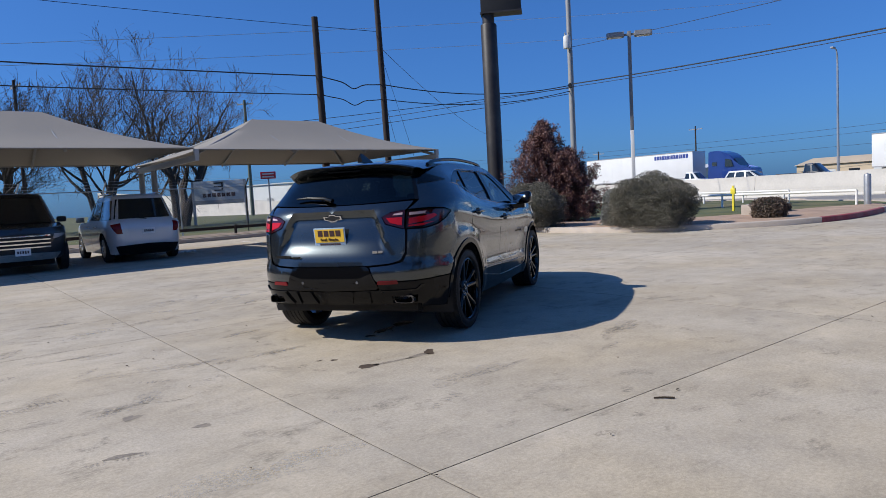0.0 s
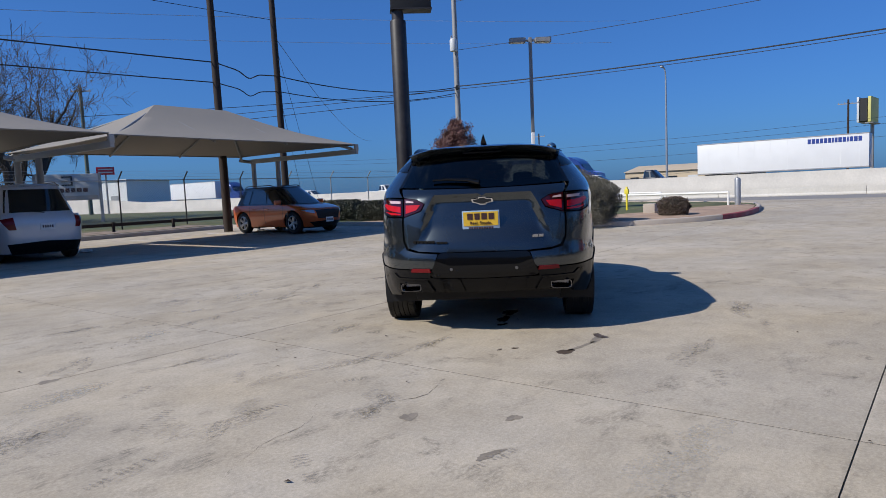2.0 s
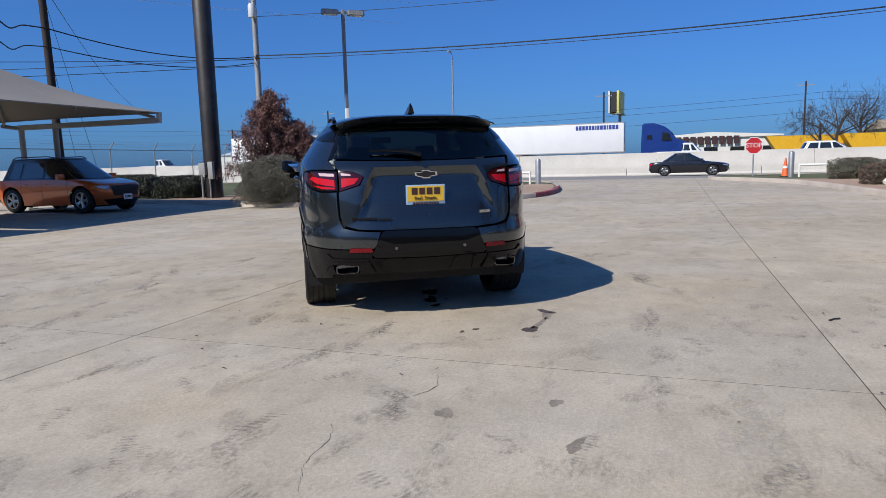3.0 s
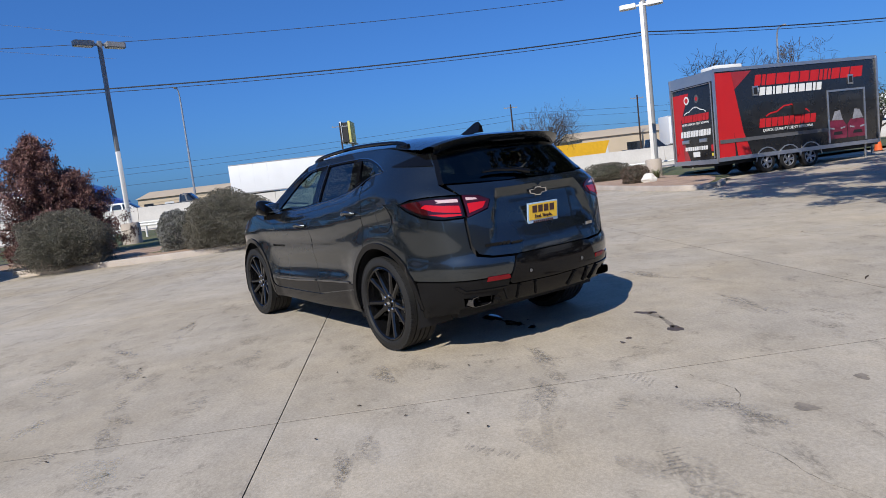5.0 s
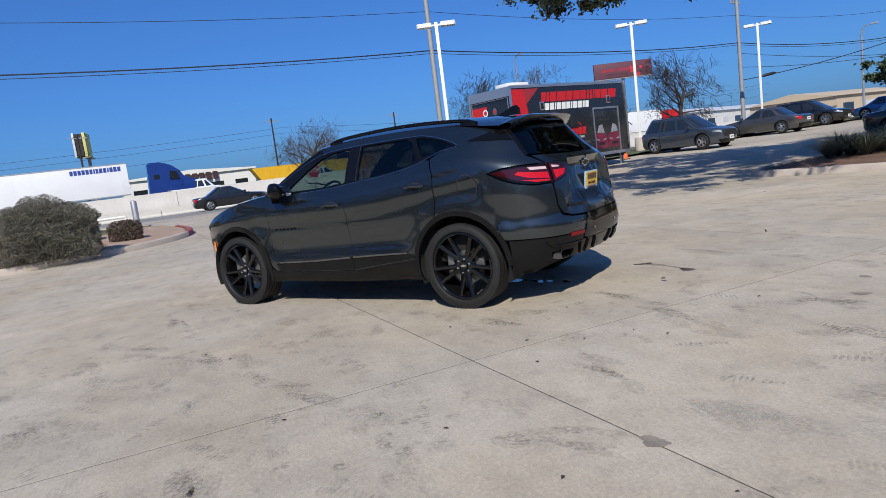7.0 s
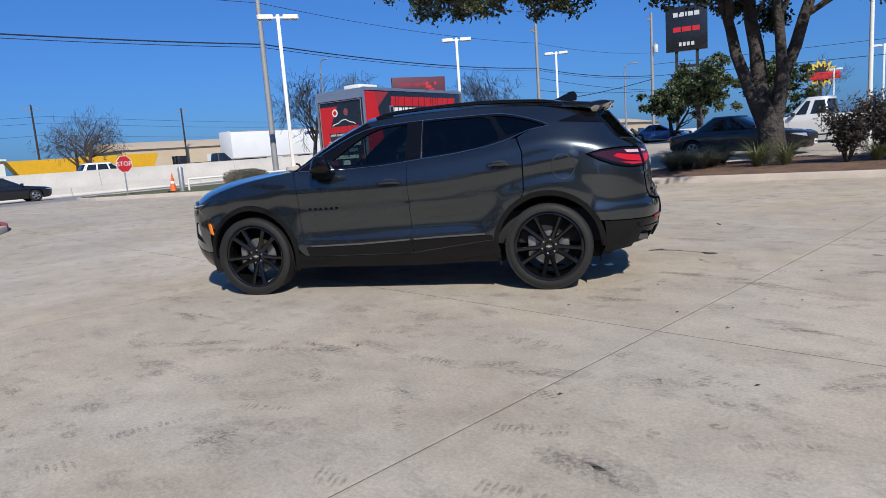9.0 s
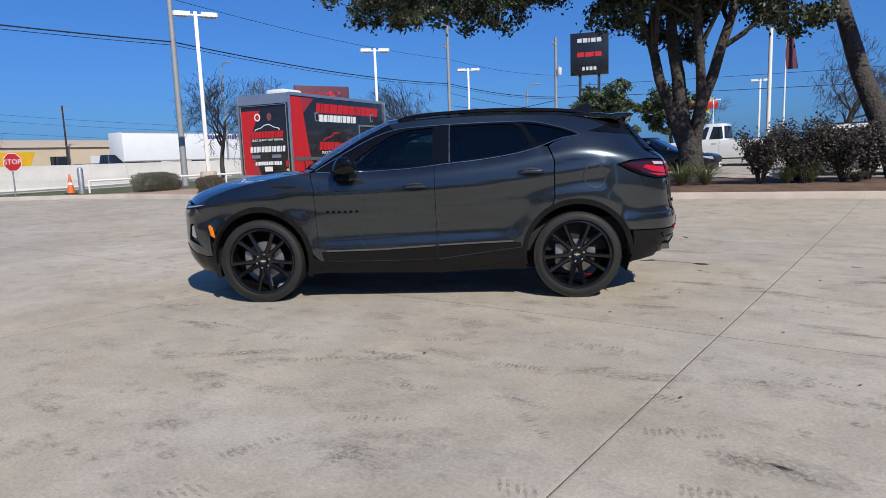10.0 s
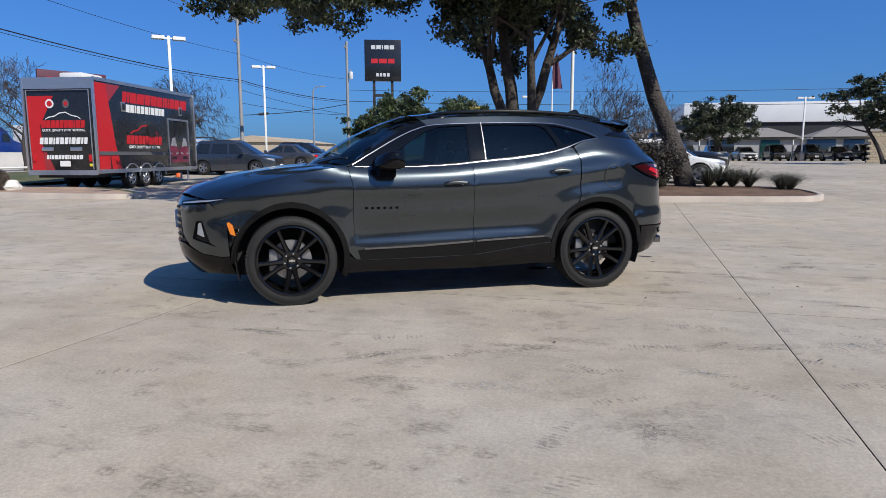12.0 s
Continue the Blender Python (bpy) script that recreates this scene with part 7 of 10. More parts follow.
    mirror_parts("bumper_edge", S, [[(ur(0.47, 0.495), 0.488), (ur(0.75, 0.495), 0.488), (ur(0.80, 0.54), 0.53), (ur(0.78, 0.54), 0.536), (ur(0.74, 0.502), 0.50), (ur(0.47, 0.502), 0.500)]], M_GLOSSBLACK, car, off=0.016, thick=0.015, step=0.03)
    for s in (1, -1):
        bm = bmesh.new()
        e0 = S.at(ur(0.64, 0.41), 0.41, 0.0)
        prof = []
        for k in range(20):
            a = 2 * math.pi * k / 20
            cx, cz = math.cos(a), math.sin(a)
            prof.append((0.088 * abs(cx) ** 0.45 * (1 if cx > 0 else -1), 0.036 * abs(cz) ** 0.45 * (1 if cz > 0 else -1)))
        def loop(dx, f):
            return [bm.verts.new((e0.x + dx, (e0.y + py * f) * s, 0.41 + pz * f)) for py, pz in prof]
        r0, r1, r2, r3 = loop(0.12, 1.0), loop(-0.012, 1.0), loop(-0.012, 0.92), loop(0.12, 0.90)
        for a, b in ((r0, r1), (r1, r2), (r2, r3)):
            for k in range(20):
                bm.faces.new((a[k], a[(k + 1) % 20], b[(k + 1) % 20], b[k]))
        bm.faces.new(r3)
        part("exhaust_tip", bm, M_EXHAUST, car, "dark chrome exhaust tip")
    # roof, spoiler, rails
    n = 22
    def roof_pt(a, b):
        x = 0.24 + (-1.80 - 0.24) * b
        ze = smooth_table([(-1.80, 1.535), (-1.62, 1.555), (-1.3, 1.59), (-0.7, 1.61), (-0.08, 1.595), (0.24, 1.565)], x)
        ye = S.at(x, ze).y
        zc = smooth_table([(-1.80, 1.615), (-1.5, 1.648), (-1.14, 1.675), (-0.6, 1.69), (-0.2, 1.685), (0.24, 1.63)], x)
        t = 2 * a - 1
        f = 1 - abs(t) ** 3.2
        return Vector((x + (0.05 * f if b < 0.02 else 0.0), ye * t, ze + (zc - ze) * f))
    bm = bmesh.new()
    add_grid(bm, 28, n, roof_pt)
    part("roof", bm, M_PAINT_ROOF, car, "dark grey metallic roof")
    bm = bmesh.new()
    def spoil(a, b):
        t = 2 * a - 1
        f = 1 - abs(t) ** 4.5
        base = roof_pt(a, 1.0)
        tip = Vector((-1.88 - 0.13 * f, 0.65 * t, 1.545 + 0.055 * f))
        return base.lerp(tip, b) + Vector((0, 0, 0.012 * math.sin(math.pi * b)))
    top_rows = add_grid(bm, 28, 5, spoil)
    low_rows = add_grid(bm, 28, 5, lambda a, b: spoil(a, 1.0).lerp(Vector((-1.80 - 0.06 * (1 - abs(2 * a - 1) ** 4.5), 0.61 * (2 * a - 1), 1.49 + 0.035 * (1 - abs(2 * a - 1) ** 4.5))), b) + Vector((0, 0, -0.022 * min(1, 4 * b))))
    part("spoiler", bm, M_PAINT, car, "dark grey roof spoiler with gloss black underside")
    bm = bmesh.new()
    add_box(bm, (-1.985, 0, 1.55), (0.012, 0.34, 0.012))
    part("brake_lamp", bm, M_GLOSSBLACK, car, "unlit high brake lamp")
    for s in (1, -1):
        bm = bmesh.new()
        pts = []
        for k in range(21):
            x = 0.16 - 1.72 * k / 20
            e = math.sin(math.pi * k / 20) ** 0.35
            pts.append((x, s * (S.at(x, smooth_table([(-1.62, 1.555), (-1.3, 1.59), (-0.7, 1.61), (-0.08, 1.595), (0.24, 1.565)], x)).y - 0.055), smooth_table([(-1.62, 1.575), (-1.3, 1.61), (-0.7, 1.63), (-0.08, 1.615), (0.24, 1.585)], x) + 0.008 + 0.022 * e))
        add_tube(bm, pts, [0.012] + [0.017] * 19 + [0.012], 8)
        for k in (1, 19):
            p = pts[k]
            add_box(bm, (p[0], p[1], p[2] - 0.03), (0.16, 0.035, 0.05), bevel=0.01)
        part("roof_rail", bm, M_GLOSSBLACK, car, "gloss black roof rail")
    # shark fin aerial
    bm = bmesh.new()
    fin = [(-1.40, 0.0), (-1.66, 0.0), (-1.665, 0.05), (-1.64, 0.088), (-1.60, 0.085), (-1.50, 0.04)]
    a = [bm.verts.new((x, 0.028 * (1 - z / 0.1), 1.645 + z)) for x, z in fin]
    b = [bm.verts.new((x, -0.028 * (1 - z / 0.1), 1.645 + z)) for x, z in fin]
    bm.faces.new(a)
    bm.faces.new(list(reversed(b)))
    for i in range(len(fin)):
        bm.faces.new((a[i], a[(i + 1) % len(fin)], b[(i + 1) % len(fin)], b[i]))
    part("aerial", bm, M_GLOSSBLACK, car, "black shark-fin aerial")
    # windscreen with pillars and cowl
    us = [k / 20 * 2 - 1 for k in range(21)]
    base = [Vector((1.20 - 0.30 * abs(t) ** 2.2, 0.79 * t, 1.165 - 0.005 * abs(t))) for t in us]
    head = [Vector((0.29 - 0.05 * abs(t) ** 2.2, 0.60 * t, 1.632 - 0.052 * abs(t) ** 2.6)) for t in us]
    bm = bmesh.new()
    loft(bm, base, head, 14, 0.045, Vector((0.6, 0, 0.8)))
    part("windscreen", bm, M_GLASS_WIND, car, "clear windscreen")
    for s in (0, -1):
        bm = bmesh.new()
        sg = 1 if s else -1
        e_in = [base[s].lerp(head[s], k / 18) + Vector((0.6, 0, 0.8)) * 0.045 * 4 * (k / 18) * (1 - k / 18) for k in range(19)]
        e_out = []
        for k in range(19):
            q = a_pillar[int(round(k / 18 * (len(a_pillar) - 1)))]
            p = S.at(*q)
            e_out.append(Vector((p.x, sg * p.y, p.z)))
        loft(bm, e_in, e_out, 3)
        part("windscreen_pillar", bm, M_GLOSSBLACK, car, "black windscreen pillar")
    # bonnet
    zc_tab = [(1.22, 1.162), (1.45, 1.148), (1.87, 1.098), (2.12, 1.035), (2.26, 0.985), (2.335, 0.935)]
    def bonnet(a, b):
        t = 2 * a - 1
        xs = 0.93 + (2.05 - 0.93) * b
        xc = 1.24 + (2.335 - 1.24) * b
        zf = smooth_table(ft_tab, xs)
        f = 1 - abs(t) ** 2.4
        y = S.at(ux(xs, zf), zf).y
        crease = 0.014 * math.exp(-(((abs(t) - 0.58) / 0.09) ** 2)) * (1 - 0.5 * b)
        return Vector((xs + (xc - xs) * f, (y - 0.002) * t, zf + (smooth_table(zc_tab, xc) - zf) * (1 - abs(t) ** 3.2) + crease))
    bm = bmesh.new()
    add_grid(bm, 36, 24, bonnet)
    part("bonnet", bm, M_PAINT, car, "dark grey metallic bonnet with raised creases")
    bm = bmesh.new()
    edge = [bonnet(k / 20, 0.0) + Vector((0, 0, -0.012)) for k in range(21)]
    loft(bm, [p + Vector((0, 0, 0.0)) for p in edge], [v + Vector((0.02, 0, -0.004)) for v in base], 2)
    part("cowl", bm, M_BLACK, car)
    for y in (0.35, -0.25):
        bm = bmesh.new()
        add_tube(bm, [(1.12, y, 1.185), (1.0, y + 0.28, 1.225), (0.92, y + 0.5, 1.235)], 0.009, 6)
        part("front_wiper", bm, M_BLACK, car)
    # front end
    ucf = S.u_front
    nose_top = [(ux(2.06, 0.885), 0.885), (uf(0.70, 0.90), 0.902), (uf(0.45, 0.92), 0.922), (uf(0.2, 0.93), 0.930), (ucf, 0.932)]
    headlamp = [(ux(1.86, 0.905), 0.915), (ux(2.04, 0.865), 0.873), (uf(0.72, 0.86), 0.862), (uf(0.52, 0.84), 0.842), (uf(0.52, 0.872), 0.872), (uf(0.72, 0.897), 0.895), (ux(2.05, 0.885), 0.896)]
    fascia = [(ux(1.915, 0.655), 0.655), (ux(1.968, 0.80), 0.80), (ux(2.055, 0.86), 0.862), (uf(0.72, 0.85), 0.852), (uf(0.5, 0.835), 0.835), (uf(0.54, 0.6), 0.60), (uf(0.62, 0.50), 0.50), (uf(0.72, 0.44), 0.44), (ux(1.97, 0.42), 0.42), (ux(1.90, 0.43), 0.43)]
    fog = [(ux(2.12, 0.70), 0.72), (uf(0.70, 0.70), 0.71), (uf(0.66, 0.56), 0.56), (ux(2.0, 0.50), 0.50), (ux(2.06, 0.53), 0.53)]
    mirror_parts("front_bumper", S, [fascia, fog], M_PAINT, car, "dark grey metallic front bumper", step=0.035)
    mirror_parts("lamp_pocket", S, [fog], M_CLAD, car, off=-0.02, thick=0.0)
    fl = [(ux(2.14, 0.68), 0.70), (uf(0.71, 0.67), 0.69), (uf(0.70, 0.60), 0.60), (ux(2.12, 0.58), 0.58)]
    mirror_parts("headlamp", S, [fl], M_LAMPGLASS, car, "headlamp in the bumper", off=-0.008, thick=0.01)
    for s in (1, -1):
        part("running_lamp", skin_bm(S, [headlamp], 0.03, 0.004, 0.02, (s,)), M_GLOSSBLACK, car, "slim dark running lamp")
        hl = [(ux(1.93, 0.895), 0.90), (ux(2.04, 0.875), 0.879), (uf(0.72, 0.868), 0.868), (uf(0.56, 0.85), 0.851), (uf(0.56, 0.862), 0.862), (uf(0.72, 0.886), 0.884), (ux(2.05, 0.888), 0.89)]
        part("light_strip", skin_bm(S, [hl], 0.03, 0.008, 0.003, (s,)), M_LAMPGLASS, car, "pale lamp strip")
        sg = X([(1.845, 0.60), (1.885, 0.615), (1.915, 0.70), (1.90, 0.715), (1.87, 0.69)])
        part("side_marker", skin_bm(S, [sg], 0.02, 0.016, 0.01, (s,)), M_AMBER, car, "amber side marker")
    grille = [(ucf, 0.52), (uf(0.55, 0.52), 0.52), (uf(0.54, 0.6), 0.60), (uf(0.5, 0.835), 0.833), (ucf, 0.86)]
    part("grille", skin_bm(S, [grille], 0.04, -0.015, 0.02, (1, -1), True), M_BLACK, car, "black grille")
    lip = [(uf(0.5, 0.84), 0.838), (uf(0.72, 0.9), 0.90), (uf(0.45, 0.92), 0.918), (ucf, 0.93), (ucf, 0.865)]
    part("nose_panel", skin_bm(S, [lip], 0.03, 0.0, 0.02, (1, -1), True), M_PAINT, car)
    flo = [(ucf, 0.25), (uf(0.5, 0.25), 0.25), (ux(2.0, 0.27), 0.27), (ux(1.855, 0.28), 0.28), (ux(1.90, 0.425), 0.425), (ux(1.97, 0.415), 0.415), (uf(0.72, 0.435), 0.435), (uf(0.55, 0.515), 0.515), (ucf, 0.515)]
    part("lower_front_bumper", skin_bm(S, [flo], 0.04, 0.004, 0.03, (1, -1), True), M_CLAD, car, "black lower front bumper")
    for k in range(5):
        z = 0.56 + k * 0.06
        ln = [(uf(0.50 * q / 8, z), z) for q in range(9)]
        part("grille_bar", skin_bm(S, [strip(ln, 0.022)], 0.05, -0.004, 0.01, (1, -1), True), M_GLOSSBLACK, car)
    bm = bmesh.new()
    add_box(bm, (2.385, 0, 0.69), (0.03, 0.31, 0.16), bevel=0.005)
    part("front_plate", bm, M_PLATE_BLUE, car, "front plate in a blue frame")
    # mirrors, handles, wipers, badges
    for s in (1, -1):
        mirror_h = new("door_mirror")
        mirror_h.parent = car
        bm = bmesh.new()
        bmesh.ops.create_uvsphere(bm, u_segments=20, v_segments=12, radius=1.0)
        for v in bm.verts:
            q = v.co.copy()
            q = Vector([abs(c) ** 0.6 * (1 if c > 0 else -1) for c in q])
            v.co = Vector((0.60 + q.x * (0.095 - 0.035 * q.z) - 0.05 * q.y, s * (1.04 + q.y * 0.125), 1.205 + q.z * (0.072 + 0.014 * q.y) + 0.014 * q.y))
        part("mirror_cap", bm, M_GLOSSBLACK, mirror_h, "gloss black mirror cap")
        bm = bmesh.new()
        add_box(bm, (0.512, s * 1.04, 1.20), (0.02, 0.18, 0.10), bevel=0.008)
        part("mirror_glass", bm, M_CHROME, mirror_h)
        bm = bmesh.new()
        add_prism(bm, [(0.50, s * 0.90), (0.70, s * 0.90), (0.68, s * 1.06), (0.54, s * 1.08)], 1.085, 1.135)
        part("mirror_foot", bm, M_GLOSSBLACK, mirror_h)
        for hx, hz in ((-0.02, 1.012), (-1.02, 1.108)):
            u0 = hx
            p = S.at(u0, hz)
            bm = bmesh.new()
            pts = [S.at(u0 + d, hz + 0.006 * math.cos(d * 20), o) for d, o in ((0.105, 0.004), (0.08, 0.03), (0.0, 0.036), (-0.08, 0.03), (-0.105, 0.004))]
            add_tube(bm, [(q.x, s * q.y, q.z) for q in pts], [0.012, 0.016, 0.017, 0.016, 0.012], 10)
            part("door_handle", bm, M_PAINT, car, "dark painted door handle")
            # flat black patch paints the shade of the hollow behind the handle
            bm = skin_bm(S, [[(u0 + 0.085 * math.cos(a * math.pi / 8), hz + 0.036 * math.sin(a * math.pi / 8)) for a in range(16)]], 0.03, 0.003, 0.0, (s,))
            part("handle_recess", bm, M_BLACK, car)
    bm = bmesh.new()
    wp = [S.at(ur(y, z), z, 0.03) for y, z in ((0.02, 1.262), (0.12, 1.29), (0.3, 1.305), (0.42, 1.30))]
    add_tube(bm, wp, [0.022, 0.016, 0.012, 0.008], 8)
    part("rear_wiper", bm, M_GLOSSBLACK, tg, "black rear wiper")
    # number plate, company plate with letters drawn as marks
    c = S.at(uc, 0.97, 0.0)
    pm = Matrix.Translation((c.x - 0.02, 0.015, 0.972)) @ Matrix.Rotation(radians(-6), 4, "Y") @ Matrix(((0, 0, -1, 0), (-1, 0, 0, 0), (0, 1, 0, 0), (0, 0, 0, 1)))
    bm = bmesh.new()
    add_box(bm, (0, 0, 0.0), (0.312, 0.162, 0.012), bevel=0.004, m=pm)
    pl = part("plate", bm, M_PLATE_BLUE, tg, "pale blue plate frame")
    bm = bmesh.new()
    add_box(bm, (0, 0.012, 0.007), (0.29, 0.118, 0.004), m=pm)
    part("plate_face", bm, M_PLATE_YELLOW, pl, "yellow plate face", smooth=False)
    blocks([0.046, 0.044, 0.046, 0.046], 0.052, 0.014, M_INK, pl, pm @ Matrix.Translation((0, 0.033, 0.0095)), label="dark red dealer name", depth=0.002)
    lettering("Real. Simple.", 0.036, M_INK, pl, pm @ Matrix.Translation((0, -0.022, 0.011)))
    blocks([0.016] * 10, 0.016, 0.005, M_INK, pl, pm @ Matrix.Translation((0, -0.063, 0.0065)), label="dark web name", depth=0.002)
    # emblem
    c = S.at(uc, 1.13, 0.006)
    em = Matrix.Translation((c.x, 0.0, 1.135)) @ Matrix.Rotation(radians(-10), 4, "Y") @ Matrix(((0, 0, -1, 0), (-1, 0, 0, 0), (0, 1, 0, 0), (0, 0, 0, 1)))
    tie = [(-0.085, -0.012), (-0.03, -0.026), (-0.026, -0.034), (0.034, -0.034), (0.036, -0.02), (0.092, -0.012), (0.085, 0.018), (0.03, 0.02), (0.028, 0.032), (-0.032, 0.032), (-0.034, 0.018), (-0.092, 0.014)]
    bm = bmesh.new()
    add_prism(bm, tie, 0.0, 0.008, em)
    bt = part("emblem", bm, M_CHROME, tg, "chrome edged black emblem", smooth=False)
    bm = bmesh.new()
    add_prism(bm, [(x * 0.84, y * 0.76) for x, y in tie], 0.008, 0.010, em)
    part("emblem_inset", bm, M_BLACK, bt, smooth=False)
    # model marks
    def marks(y, z, ws, h, m_, lb, name="badge"):
        c = S.at(ur(abs(y), z), z, 0.004)
        sg = 1 if y > 0 else -1
        nrm = S.normal(ur(abs(y), z), z)
        ang = math.atan2(nrm.y * sg, -nrm.x)
        mm = Matrix.Translation((c.x - 0.004, c.y * sg, z)) @ Matrix.Rotation(-ang, 4, "Z") @ Matrix(((0, 0, -1, 0), (-1, 0, 0, 0), (0, 1, 0, 0), (0, 0, 0, 1)))
        blocks(ws, h, 0.006, m_, tg, mm, name, lb, 0.15, 0.006)
    marks(0.50, 0.805, [0.028, 0.024, 0.028, 0.028, 0.026, 0.03], 0.022, M_GLOSSBLACK, "black model name")
    marks(0.345, 0.797, [0.026, 0.028, 0.026], 0.017, M_GLOSSBLACK, "black drive mark")
    marks(-0.455, 0.83, [0.045, 0.04], 0.022, M_BRIGHT, "silver trim mark")
    for s in (1, -1):
        for k in range(6):
            u0 = 0.79 - k * 0.053
            bm = skin_bm(S, [[(u0, 0.799), (u0 - 0.024, 0.800), (u0 - 0.024, 0.818), (u0, 0.817)]], 0.03, 0.004, 0.004, (s,))
            part("badge", bm, M_GLOSSBLACK, car, "black model letter mark", smooth=False)
    # underside, wells, wheels
    bm = bmesh.new()
    add_box(bm, (0.0, 0, 0.33), (3.9, 1.30, 0.18), bevel=0.04)
    add_box(bm, (-0.05, 0, 0.36), (1.7, 1.74, 0.2), bevel=0.04)
    add_box(bm, (-1.88, 0, 0.44), (0.5, 1.1, 0.14), bevel=0.04)
    part("underbody", bm, M_INNER, car)
    for ax in (AF, AR):
        for s in (1, -1):
            wheel_well(car, ax, 0.455, 0.62, 0.945, s)
            ten_spoke_wheel(car, ax, s * 0.838, 0.377, 0.262, s)
    # cabin
    cabin = new("cabin")
    cabin.parent = car
    bm = bmesh.new()
    add_box(bm, (-0.55, 0, 0.55), (3.0, 1.7, 0.3), bevel=0.03)
    part("cabin_floor", bm, M_INNER, cabin)
    bm = bmesh.new()
    add_box(bm, (0.86, 0, 1.0), (0.5, 1.56, 0.3), bevel=0.08)
    part("dashboard", bm, M_SEAT, cabin)
    bm = bmesh.new()
    add_lathe(bm, [(0.17, -0.012), (0.185, -0.012), (0.19, 0.0), (0.185, 0.012), (0.17, 0.012)], 28, Matrix.Translation((0.52, 0.36, 1.07)) @ Matrix.Rotation(radians(62), 4, "Y"), True)
    part("steering_wheel", bm, M_SEAT, cabin)
    for x, ys in ((0.0, (0.36, -0.36)), (-0.95, (0.42, 0.0, -0.42))):
        for y in ys:
            seat = part("seat", (lambda b: (add_box(b, (x + 0.12, y, 0.78), (0.52, 0.46, 0.18), bevel=0.06), b)[1])(bmesh.new()), M_SEAT, cabin, "dark leather seat")
            bm = bmesh.new()
            add_box(bm, (0, 0, 0.3), (0.15, 0.46, 0.62), bevel=0.06, m=Matrix.Translation((x - 0.17, y, 0.70)) @ Matrix.Rotation(radians(-14), 4, "Y"))
            part("backrest", bm, M_SEAT, seat)
            bm = bmesh.new()
            add_box(bm, (x - 0.33, y, 1.345 if x > -0.5 else 1.27), (0.09, 0.22, 0.12), bevel=0.045)
            part("headrest", bm, M_SEAT, seat)
    bm = bmesh.new()
    add_box(bm, (0.55, 0, 1.50), (0.03, 0.24, 0.07), bevel=0.012)
    part("rear_view_mirror", bm, M_BLACK, cabin)
    bm = bmesh.new()
    add_grid(bm, 12, 12, lambda a, b: roof_pt(0.03 + 0.94 * a, 0.02 + 0.96 * b) + Vector((0, 0, -0.05)))
    part("headliner", bm, M_INNER, cabin)
    return car


M_PAINT_ROOF = M_PAINT
M_BRIGHT = mat("satin_bright_trim", (0.48, 0.48, 0.49), 0.2, 1.0, vary=0.04)
M_BRIGHTDARK = mat("dull_bright_trim", (0.26, 0.26, 0.27), 0.3, 1.0, vary=0.06)
M_EXHAUST = mat("dark_chrome", (0.20, 0.20, 0.21), 0.18, 1.0, vary=0.05)
M_GLASS_WIND = tint_glass("windscreen_glass", (0.62, 0.68, 0.64))
build_suv()

# ---- parked and passing vehicles ----
def outline_ring(xr, xf, w, z, n=48, p=4.5):
    out = []
    for k in range(n):
        a = 2 * math.pi * k / n
        c, s = math.cos(a), math.sin(a)
        out.append(Vector(((xf + xr) / 2 + (xf - xr) / 2 * abs(c) ** (2 / p) * (1 if c > 0 else -1), w * abs(s) ** (2 / p) * (1 if s > 0 else -1), z)))
    return out


